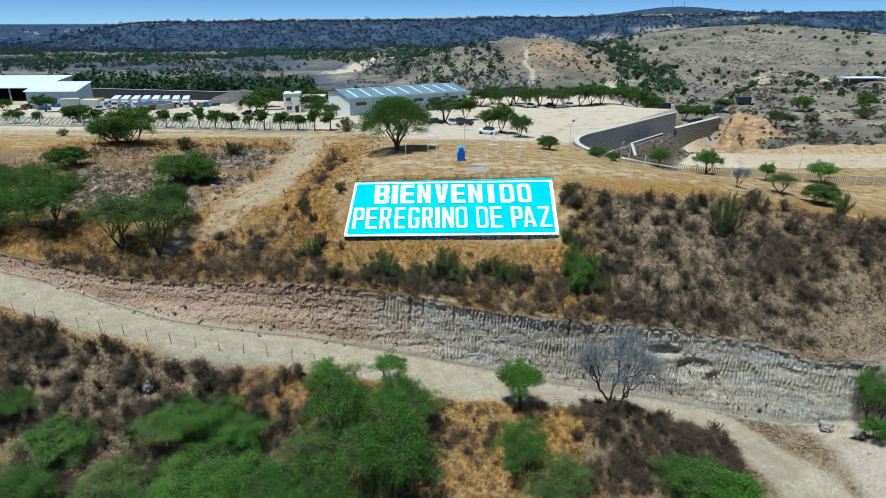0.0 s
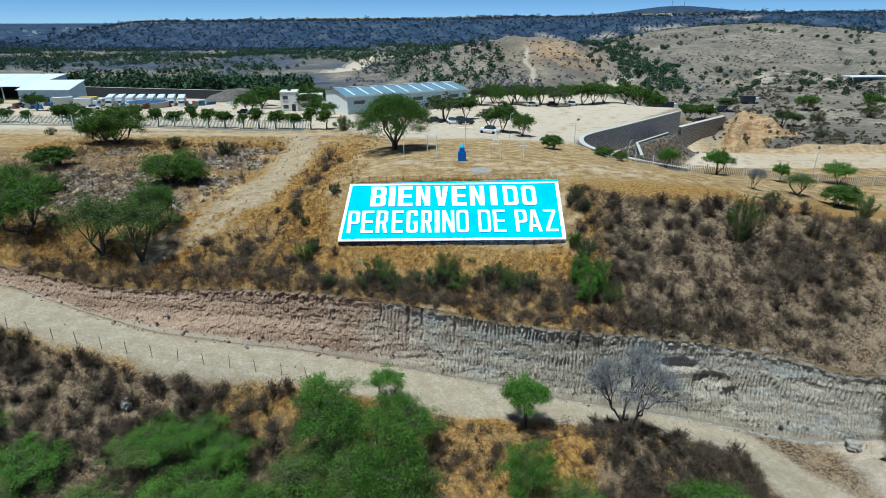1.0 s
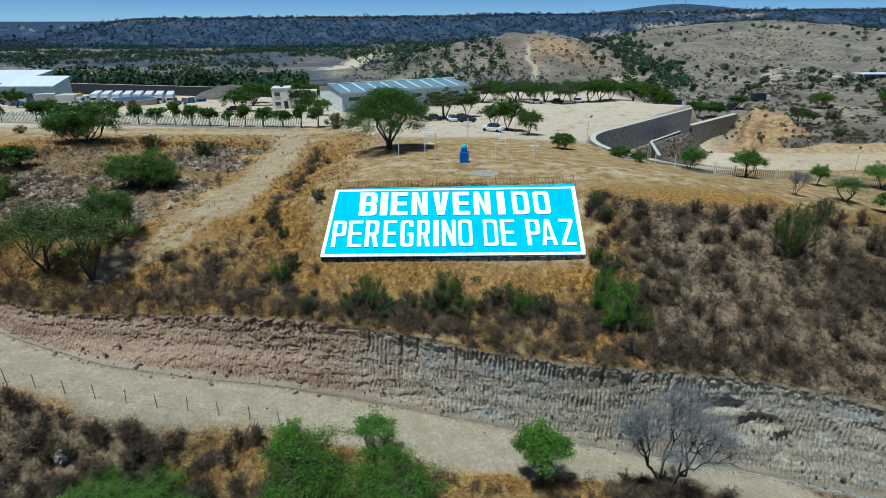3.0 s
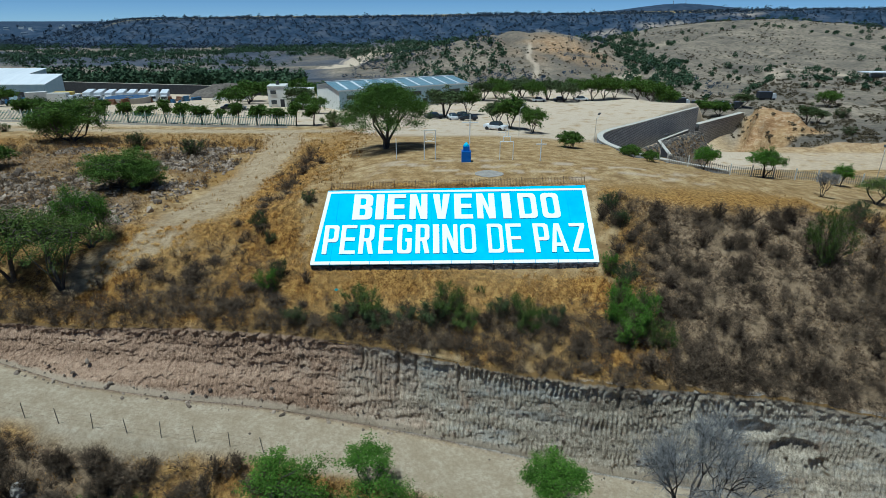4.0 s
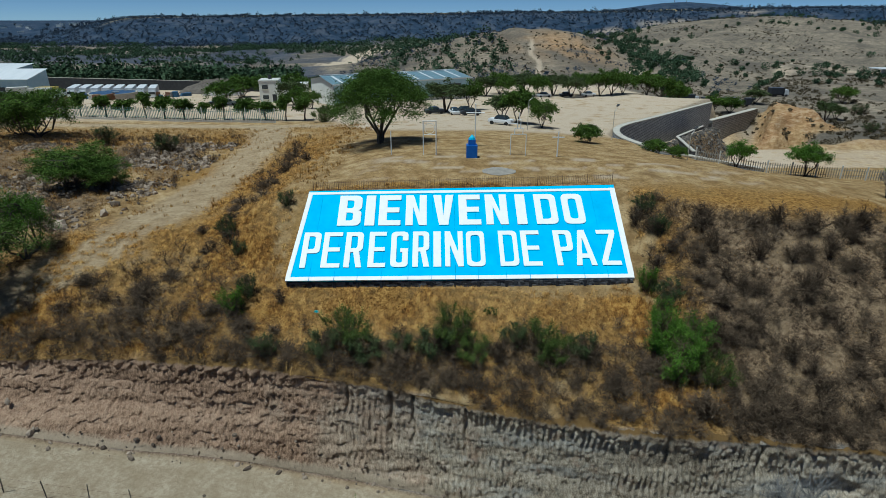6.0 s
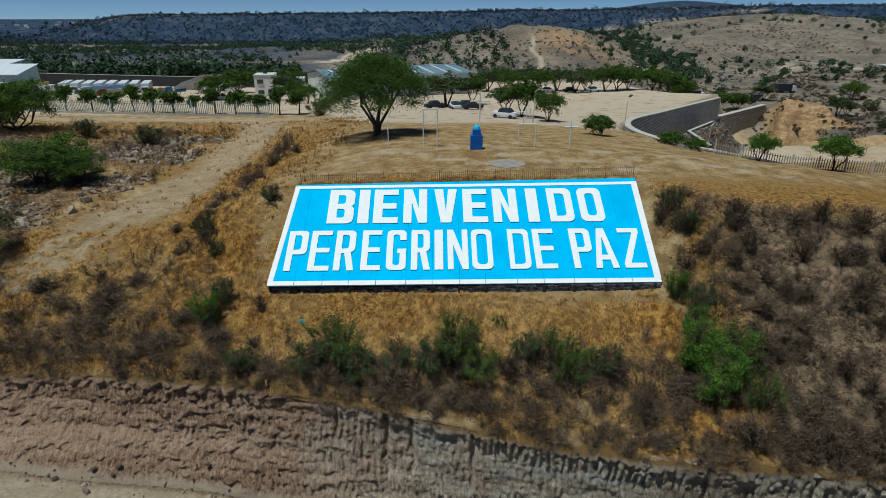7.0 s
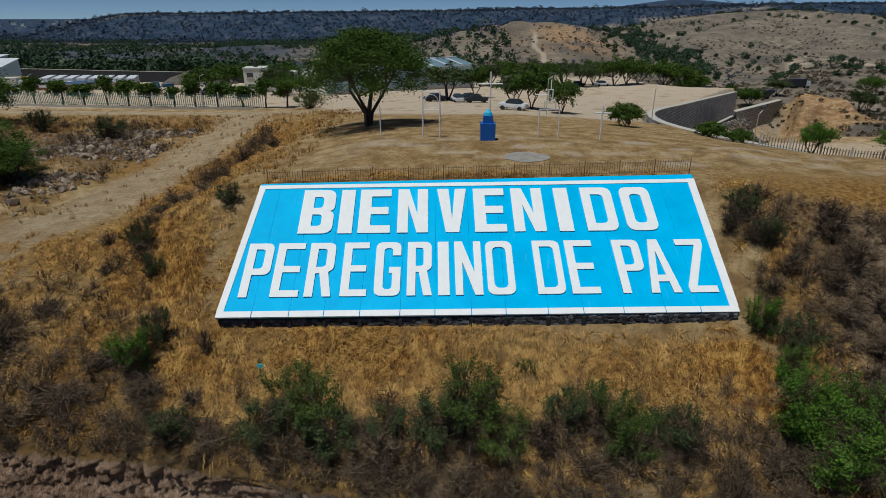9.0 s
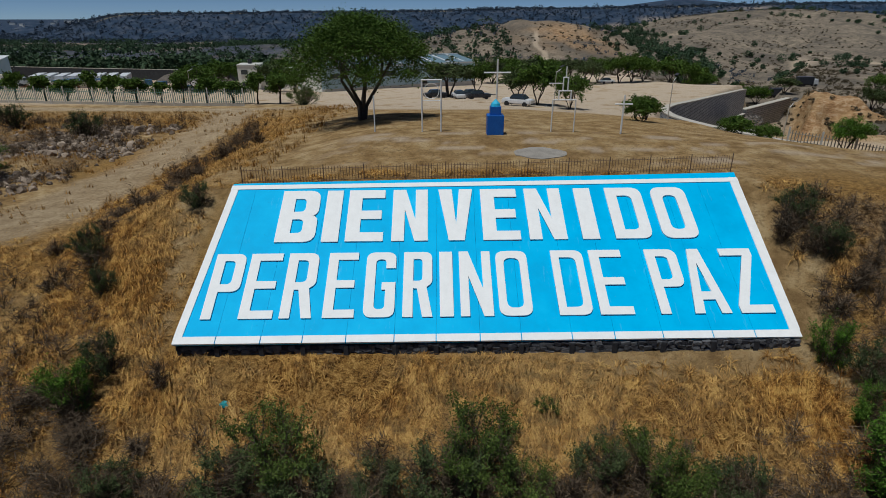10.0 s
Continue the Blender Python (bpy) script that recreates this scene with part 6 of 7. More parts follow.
def block_wall_material():
    n = Nodes("grey_block_masonry")
    uv = n.tree.nodes.new("ShaderNodeUVMap")
    b = n.tree.nodes.new("ShaderNodeTexBrick")
    n.link(uv.outputs[0], b.inputs["Vector"])
    for key, v in (("Scale", 1.0), ("Mortar Size", 0.055), ("Brick Width", 1.3), ("Row Height", 0.55), ("Bias", 0.0)):
        b.inputs[key].default_value = v
    b.inputs["Color1"].default_value, b.inputs["Color2"].default_value, b.inputs["Mortar"].default_value = (0.27, 0.285, 0.30, 1), (0.42, 0.43, 0.44, 1), (0.10, 0.105, 0.11, 1)
    return n.done(n.mix(n.math("MULTIPLY", n.noise(0.4, 4), 0.3), b.outputs["Color"], (0.24, 0.25, 0.26)), 0.9, b.outputs["Fac"], 0.5, 0.03)


BLOCKS = block_wall_material()


def ribbon_wall(name, label, path, drop, thick, material, cap=None, back=0.0):
    """A wall along a path of (x, y, top height), with a coping."""
    wall = thing(name, label, "wall", kind="structure")
    pts = [Vector(p) for p in path]
    if back:
        moved = []
        for i, p in enumerate(pts):
            d = pts[min(i + 1, len(pts) - 1)] - pts[max(i - 1, 0)]
            moved.append(p + Vector((-d.y, d.x, 0)).normalized() * back)
        pts = moved
    bm = bmesh.new()
    uv = bm.loops.layers.uv.new("UVMap")
    rings, run, dist = [], 0.0, []
    for i, p in enumerate(pts):
        d = (pts[min(i + 1, len(pts) - 1)] - pts[max(i - 1, 0)])
        n = Vector((-d.y, d.x, 0)).normalized() * thick / 2
        run += (p - pts[i - 1]).length if i else 0.0
        dist.append(run)
        rings.append([bm.verts.new(p + n), bm.verts.new(p - n), bm.verts.new(p - n - Vector((0, 0, drop))), bm.verts.new(p + n - Vector((0, 0, drop)))])
    for i in range(len(rings) - 1):
        for k in range(4):
            a, b = rings[i], rings[i + 1]
            f = bm.faces.new((a[k], b[k], b[(k + 1) % 4], a[(k + 1) % 4]))
            for loop in f.loops:
                w = loop.vert
                q = i if w in a else i + 1
                loop[uv].uv = (dist[q], w.co.z)
    bm.faces.new(rings[0])
    bm.faces.new(rings[-1][::-1])
    part("masonry", bm, material, wall)
    if cap:
        cb = bmesh.new()
        prev = None
        for i, p in enumerate(pts):
            d = (pts[min(i + 1, len(pts) - 1)] - pts[max(i - 1, 0)])
            n = Vector((-d.y, d.x, 0)).normalized() * (thick / 2 + 0.03)
            ring = [cb.verts.new(p + n + Vector((0, 0, 0.003))), cb.verts.new(p - n + Vector((0, 0, 0.003))), cb.verts.new(p - n + Vector((0, 0, 0.16))), cb.verts.new(p + n + Vector((0, 0, 0.16)))]
            if prev:
                for k in range(4):
                    cb.faces.new((prev[k], ring[k], ring[(k + 1) % 4], prev[(k + 1) % 4]))
            else:
                cb.faces.new(ring)
            prev = ring
        cb.faces.new(prev[::-1])
        part("coping", cb, cap, wall, "pale concrete coping")
    return wall


def bend(points, steps=6):
    out = []
    for i in range(len(points) - 1):
        p0, p1, p2, p3 = (Vector(points[max(0, min(len(points) - 1, i + k))]) for k in (-1, 0, 1, 2))
        for s in range(steps):
            t = s / steps
            out.append(0.5 * ((2 * p1) + (p2 - p0) * t + (2 * p0 - 5 * p1 + 4 * p2 - p3) * t * t + (3 * p1 - p0 - 3 * p2 + p3) * t ** 3))
    out.append(Vector(points[-1]))
    return out


ribbon_wall("wall_retaining_long", "long curved grey block retaining wall with a pale coping", bend([(40, 93.5, 9.0), (33, 93.5, 10.2), (27.8, 96.5, 10.9), (25.6, 102, 11.05), (26.2, 108.5, 10.9), (29.2, 115.0, 10.6), (36.8, 126.7, 9.6)]) + [Vector((56.9, 157.6, 7.0)), Vector((77, 188.5, 4.4))], 7.6, 0.9, BLOCKS, DUSTY, 0.35)
ribbon_wall("wall_retaining_far", "grey block retaining wall beside the earth bluff", [(78.5, 189.5, -0.9), (104.2, 213.5, -1.0)], 7.5, 1.6, BLOCKS, DUSTY, 0.7)
ribbon_wall("wall_embankment", "white-capped low wall on a rubble embankment", [(36.2, 104.5, 8.7), (42.6, 126.4, 6.6), (62.5, 160, 2.7)], 2.5, 0.5, STONE, DUSTY)


ribbon_wall("wall_yard_back", "long dark lined wall behind the parked trucks", [(-190, 262, 5.2), (-120, 250, 4.8), (-62, 240, 4.6)], 6.0, 0.5, DARK, DUSTY)


FENCE_GREY = simple("weathered_grey_pickets", (0.17, 0.155, 0.13), (0.32, 0.295, 0.25), 3, 0.9)


def slat_fence(name, label, path, pitch, height, material, post_every, base=0.0, thin=0.20):
    """Posts, rails and upright slats along the ground."""
    fence = thing(name, label, "fence")
    slat = bm_mesh("slat", boxed(-pitch * thin, -0.02, 0.08 + base, pitch * thin, 0.02, height), material)
    post = bm_mesh("post", boxed(-0.07, -0.07, -0.3, 0.07, 0.07, height + 0.25), CONCRETE)
    total, last_post = 0.0, None
    for a, b in zip(path, path[1:]):
        a, b = Vector(a), Vector(b)
        turn = math.atan2(b.y - a.y, b.x - a.x)
        n = int((b - a).length / pitch)
        for i in range(n):
            p = a.lerp(b, i / n)
            is_post = (total % post_every) == 0
            p3 = Vector((p.x, p.y, float(ground(p.x, p.y))))
            ob = new("post" if is_post else "slat", post if is_post else slat)
            ob.parent = fence
            ob.matrix_basis = Matrix.Translation(p3) @ Matrix.Rotation(turn, 4, "Z")
            if is_post:
                if last_post is not None:
                    for h in (height * 0.3, height * 0.8):
                        part("rail", rodded(last_post + Vector((0, 0, h)), p3 + Vector((0, 0, h)), 0.03, 0.03, 4), material, fence)
                    if base:
                        mid = (last_post + p3) / 2
                        m = Matrix.Translation(mid) @ Matrix.Rotation(turn, 4, "Z")
                        half = (p3 - last_post).length / 2 - 0.08
                        part("base_panel", boxed(-half, -0.05, -0.5, half, 0.05, base, m), DUSTY, fence)
                last_post = p3
            total += 1
    return fence


slat_fence("palisade_fence", "pale palisade fence of upright slats along the crest", [(30.5, 91.2), (36, 89.2), (43.5, 87.6), (53, 85.6), (66, 84.2), (84, 84.4)], 0.26, 1.3, FENCE_GREY, 10, thin=0.15)
slat_fence("yard_fence", "pale green mesh fence on a low concrete base", [(-125, 141), (-108, 140), (-83, 136.5), (-45.6, 128.2), (-28.5, 126.6)], 0.34, 2.4, MESH_GREEN, 8, 0.4, 0.12)


def oriented(x, y, turn, z=None):
    return Matrix.Translation((x, y, float(ground(x, y)) if z is None else z)) @ Matrix.Rotation(turn, 4, "Z")


def build_warehouse():
    """Long low warehouse: length along x, width along y."""
    L, W, H, R = 41.0, 20.0, 5.6, 1.3
    hall = thing("warehouse", "long pale blue warehouse with a dark corrugated roof", "warehouse", oriented(-28, 172.5, math.atan2(0.489, 0.872), 5.3))
    part("wall", boxed(0, 0, -3.5, L, 0.3, H), SHEET, hall)
    part("wall", boxed(0, W - 0.3, -3.5, L, W, H), SHEET, hall)
    for x in (0.0, L - 0.3):
        bm = bmesh.new()
        ring = [(0.31, -3.5), (W - 0.31, -3.5), (W - 0.31, H), (W / 2, H + R), (0.31, H)]
        a = [bm.verts.new((x, y, z)) for y, z in ring]
        b = [bm.verts.new((x + 0.3, y, z)) for y, z in ring]
        bm.faces.new(a)
        bm.faces.new(b[::-1])
        for i in range(5):
            bm.faces.new((a[i], b[i], b[(i + 1) % 5], a[(i + 1) % 5]))
        part("gable_wall", bm, RENDERED, hall, "pale gable wall")
    for side in (0, 1):
        bm = bmesh.new()
        n = 82
        rows = []
        for k, (y, z) in enumerate(((-0.5, H - 0.05), (W / 2, H + R + 0.05)) if side == 0 else ((W / 2, H + R + 0.05), (W + 0.5, H - 0.05))):
            rows.append([bm.verts.new((-0.5 + (L + 1) * i / n, y, z + 0.12 + (0.06 if i % 2 else 0))) for i in range(n + 1)])
        for i in range(n):
            bm.faces.new((rows[0][i], rows[0][i + 1], rows[1][i + 1], rows[1][i]))
        part("roof", bm, ROOF_DARK, hall)
    for i in range(9):
        x = 2.2 + i * 4.4
        part("skylight", boxed(x, 0.3, 0, x + 0.7, W / 2 - 0.6, 0.06, Matrix.Translation((0, 0, H + 0.24)) @ Matrix.Rotation(math.atan2(R, W / 2), 4, "X")), ROOF_LIGHT, hall, "translucent white roof strip")
    part("ridge_cap", boxed(-0.5, W / 2 - 0.35, H + R + 0.2, L + 0.5, W / 2 + 0.35, H + R + 0.38), ROOF_LIGHT, hall)
    part("eave_trim", boxed(-0.5, -0.62, H - 0.1, L + 0.5, -0.52, H + 0.22), ROOF_LIGHT, hall)
    for x in (2.0, 8.5, 15, 21.5, 28, 34.5):
        w = part("window", boxed(x, -0.05, 3.3, x + 3.4, -0.004, 4.3), GLASS, hall)
        part("window_frame", boxed(x - 0.1, -0.1, 3.18, x + 3.5, -0.052, 3.29), CONCRETE, w)
    part("base_course", boxed(-0.06, -0.06, -3.5, L + 0.06, -0.004, 1.0), CONCRETE, hall)
    part("door", boxed(25.5, -0.06, 0, 26.9, -0.004, 2.2), DARK, hall)


build_warehouse()


def build_house():
    house = thing("white_house", "white two-storey block house with flat roof", "house", oriented(-51.5, 186, 0.15))
    part("tower_wall", boxed(0, 0, -1, 5.2, 7, 5.7), RENDERED, house)
    part("wing_wall", boxed(5.203, 1.2, -1, 13, 7, 4.6), RENDERED, house)
    part("parapet", boxed(-0.12, -0.12, 5.702, 5.32, 7.12, 6.0), CONCRETE, house)
    part("roof_slab", boxed(5.33, 1.08, 4.602, 13.12, 7.12, 4.8), CONCRETE, house)
    for x, z in ((0.8, 3.7), (0.8, 0.9)):
        w = part("window", boxed(x, -0.05, z, x + 1.6, -0.004, z + 1.1), GLASS, house)
        part("sill", boxed(x - 0.1, -0.16, z - 0.12, x + 1.7, -0.004, z - 0.002), CONCRETE, w)
    part("door", boxed(3.4, -0.05, -0.2, 4.6, -0.004, 2.2), DARK, house)
    for x in (6.3, 9.4):
        part("window", boxed(x, 1.15, 1.0, x + 1.8, 1.196, 2.2), GLASS, house)
        part("window", boxed(x, 1.15, 3.1, x + 1.8, 1.196, 4.1), GLASS, house)
    tank = part("water_tank", rodded((2.6, 4, 6.003), (2.6, 4, 7.1), 0.55, 0.5, 10), DARK, house, "black plastic water tank")


build_house()


def build_shed(x, y, L, W, h0, h1, label, open_front=False):
    shed = thing("shed", label, "shed", oriented(x, y, 0.03))
    for a, b, z in (((0, 0), (L, 0.25), h0), ((0, W - 0.25), (L, W), h1)):
        if open_front and a[1] == 0:
            for k in range(5):
                px = k * (L - 0.4) / 4
                part("column", boxed(px, 0, -2, px + 0.4, 0.4, h0), SHEET, shed)
            # near-black sheet before the back wall stands for the shade inside
            part("back_shade", boxed(0.3, W - 0.6, -2, L - 0.3, W - 0.253, h1 - 0.1), DARK, shed)
        else:
            part("wall", boxed(a[0], a[1], -2, b[0], b[1], z), SHEET, shed)
    for px in (0, L - 0.25):
        bm = bmesh.new()
        ring = [(0.253, -2), (W - 0.253, -2), (W - 0.253, h1), (0.253, h0)]
        p = [bm.verts.new((px, yy, z)) for yy, z in ring]
        q = [bm.verts.new((px + 0.25, yy, z)) for yy, z in ring]
        bm.faces.new(p)
        bm.faces.new(q[::-1])
        for i in range(4):
            bm.faces.new((p[i], q[i], q[(i + 1) % 4], p[(i + 1) % 4]))
        part("side_wall", bm, SHEET, shed)
    part("roof", slab_prism([(-0.5, 0), (L + 0.5, 0), (L + 0.5, 1), (-0.5, 1)], 0, 0.12), ROOF_LIGHT, shed, "white sheet roof").matrix_basis = Matrix.Translation((0, -0.5, h0 + 0.02)) @ Matrix.Rotation(math.atan2(h1 - h0, W), 4, "X") @ Matrix.Diagonal((1, W + 1, 1, 1))
    for k in range(3):
        px = L * (0.15 + 0.3 * k)
        if not open_front:
            part("door", boxed(px, -0.05, -0.5, px + 2.6, -0.004, 3.0), DARK, shed)


build_shed(-156, 216, 18.5, 11, 5.4, 7.8, "pale blue metal shed with a white roof")
build_shed(-215, 240, 46, 26, 5.2, 8.0, "large open-fronted shed with a white roof", True)


def build_truck(at, box_colour, length=7.2, label="white box truck parked in a row"):
    truck = thing("truck", label, "truck", at, "vehicles in the yard")
    part("cargo_box", boxed(0, -1.2, 0.95, length - 2.1, 1.2, 3.5, bevel=0.04), box_colour, truck)
    bm = boxed(length - 2.0, -1.1, 0.7, length, 1.1, 2.7, bevel=0.15)
    for v in bm.verts:
        if v.co.z > 1.9 and v.co.x > length - 0.6:
            v.co.x -= 0.35
    cab = part("cab", bm, ROOF_LIGHT, truck)
    part("windscreen", boxed(length - 0.32, -0.95, 1.75, length - 0.12, 0.95, 2.45), GLASS, cab)
    part("chassis", boxed(0.1, -0.5, 0.55, length - 0.1, 0.5, 0.92), DARK, truck)
    for x in (1.3, 2.3, length - 1.1):
        for sy in (-1.0, 1.0):
            part("wheel", rodded((x, sy - 0.14, 0.48), (x, sy + 0.14, 0.48), 0.48, 0.48, 12), RUBBER, truck)
    return truck


def build_car(at, paint, label):
    car = thing("car", label, "car", at, "vehicles in the yard")
    bm = boxed(-2.1, -0.85, 0.35, 2.1, 0.85, 0.95, bevel=0.12)
    part("body", bm, paint, car)
    top = boxed(-1.3, -0.75, 0.94, 1.0, 0.75, 1.5, bevel=0.1)
    for v in top.verts:
        if v.co.z > 1.2:
            v.co.x *= 0.72
            v.co.y *= 0.88
    part("cabin", top, GLASS, car, "dark glazed cabin")
    for x in (-1.3, 1.3):
        for sy in (-0.8, 0.8):
            part("wheel", rodded((x, sy - 0.1, 0.33), (x, sy + 0.1, 0.33), 0.33, 0.33, 12), RUBBER, car)
    return car


PAINT = [simple("vehicle_paint_white", (0.60, 0.61, 0.62), (0.74, 0.74, 0.74), 1, 0.3), simple("vehicle_paint_dark", (0.02, 0.025, 0.035), (0.045, 0.05, 0.06), 1, 0.3),
         simple("vehicle_paint_red", (0.22, 0.03, 0.025), (0.30, 0.05, 0.04), 1, 0.3), simple("vehicle_paint_ochre", (0.42, 0.30, 0.06), (0.55, 0.40, 0.10), 1, 0.5)]
for i in range(8):
    build_truck(oriented(-127 + i * 3.9, 226 - i * 0.2, -1.2), ROOF_LIGHT, 14.0, "long white box truck parked in a row")
for x, y, turn in ((-129, 208, 0.2), (-125, 199, 0.1), (-135, 203, 0.4)):
    build_truck(oriented(x, y, turn), PAINT[3] if x < -127 and y > 205 else CONCRETE, 8.0, "flat pale lorry standing among scrap in the yard")
for i, (x, y, turn, c) in enumerate(((-127, 195, 1.2, 1), (-118, 197, 0.3, 0), (-123, 206, 0.8, 1), (-60, 176.5, 0.1, 1), (-57, 176, 0.2, 0), (4.5, 147, 0.5, 1), (2.2, 143, 1.8, 0), (5.5, 141, 0.2, 1), (-2.0, 145, 0.4, 1), (-145, 204, 0.3, 1), (-150, 207, 1.3, 2), (30, 196, 0.2, 0), (37, 198, 0.1, 1), (44, 199, 0.3, 0))):
    build_car(oriented(x, y, turn), PAINT[c], ("white", "dark", "red", "ochre")[c] + " car parked on the pale yard")
build_car(oriented(9.4, 117.5, 2.6), PAINT[0], "white car parked under the yard trees")
for k in range(5):
    build_truck(oriented(98 + k * 8.5, 262 - k, 0.05), PAINT[1], 7.8, "dark covered lorry parked below the far hill")


def build_heap(x, y, wide, deep, high, seed, label, material):
    bm = bmesh.new()
    rings = []
    for k in range(13):
        r = k / 12
        ring = []
        for i in range(40):
            a = 2 * math.pi * i / 40
            px, py = math.cos(a) * r, math.sin(a) * r
            lump = float(fbm(px * 2.3 + seed, py * 2.3, 4, 201))
            z = high * max(0.0, (1 - r) ** 0.85 * (1 + 0.55 * lump)) - (0.4 if k == 12 else 0)
            ring.append(bm.verts.new((px * wide / 2 * (1 + 0.12 * lump), py * deep / 2 * (1 + 0.12 * lump), z)))
            if k == 0:
                break
        rings.append(ring)
    for i in range(40):
        bm.faces.new((rings[0][0], rings[1][i], rings[1][(i + 1) % 40]))
    for a, b in zip(rings[1:], rings[2:]):
        for i in range(40):
            bm.faces.new((a[i], b[i], b[(i + 1) % 40], a[(i + 1) % 40]))
    thing("earth_mound", label, "mound", oriented(x, y, 0.2), mesh=bm_mesh("earth_mound", bm, material))


HEAP_EARTH = simple("dark_earth", (0.055, 0.046, 0.040), (0.17, 0.145, 0.12), 0.8, 0.95, 0.8, 0.15)
build_heap(-84, 236, 26, 14, 5.6, 3, "dark mound of tipped earth at the yard's edge", HEAP_EARTH)
build_heap(-76, 224, 15, 9, 2.4, 8, "low mound of broken concrete and earth", simple("tipped_rubble", (0.12, 0.11, 0.10), (0.42, 0.39, 0.35), 1.6, 0.95, 0.9, 0.2))
SCRAP = [simple("scrap_grey", (0.10, 0.11, 0.12), (0.34, 0.36, 0.37), 1.5, 0.6, 0.3, 0.02, metal=0.3), simple("scrap_rust", (0.10, 0.05, 0.03), (0.26, 0.14, 0.08), 1.5, 0.85), simple("scrap_blue", (0.03, 0.08, 0.16), (0.06, 0.16, 0.28), 1.5, 0.5)]
scrap_rng = random.Random(31)
for i in range(46):
    x, y = scrap_rng.uniform(-148, -86), scrap_rng.uniform(196, 224)
    size = [scrap_rng.uniform(1.0, 4.5), scrap_rng.uniform(0.8, 2.2), scrap_rng.uniform(0.5, 2.2)]
    piece = thing("scrap_pile", ("grey", "rusty brown", "blue")[i % 3] + " stack of scrap beams and sheets in the yard", "scrap", oriented(x, y, scrap_rng.uniform(0, 3.1)), "scrap in the yard")
    for k in range(3):
        dz = size[2] * k / 3
        part("sheet", boxed(-size[0] / 2 + 0.2 * k, -size[1] / 2, dz + 0.004 * k, size[0] / 2, size[1] / 2 - 0.25 * k, dz + size[2] / 3, Matrix.Rotation(scrap_rng.uniform(-0.15, 0.15), 4, "Z"), 0.05), SCRAP[i % 3], piece)
tank = thing("round_basin", "round pale concrete water basin in the yard", "basin", oriented(-104, 206, 0))
part("wall", rodded((0, 0, -0.5), (0, 0, 2.0), 7.0, 7.0, 40), DUSTY, tank)
part("water", rodded((0, 0, 1.95), (0, 0, 2.006), 6.6, 6.6, 40), GLASS, tank, "dark still water")


def build_lamp(x, y, h, turn):
    lamp = thing("street_lamp", "slender grey street lamp with a tilted solar head", "street lamp", oriented(x, y, turn))
    part("pole", rodded((0, 0, -0.2), (0, 0, h), 0.05, 0.035, 8), DUSTY, lamp)
    part("arm", rodded((0, 0, h - 0.1), (0.75, 0, h + 0.25), 0.04, 0.04, 6), CONCRETE, lamp)
    part("lamp_head", boxed(0.6, -0.16, -0.04, 1.2, 0.16, 0.04, Matrix.Translation((0, 0, h + 0.27)) @ Matrix.Rotation(-0.3, 4, "Y")), DARK, lamp)


for x, y, h, turn in ((22.3, 98.6, 3.9, 0.9), (28.3, 88.4, 3.1, 0.7), (12.4, 108.0, 4.4, 0.6), (56.0, 86.5, 4.4, 1.0), (-40, 131, 5.0, 0.5), (-72, 137, 5.0, 0.5)):
    build_lamp(x, y, h, turn)

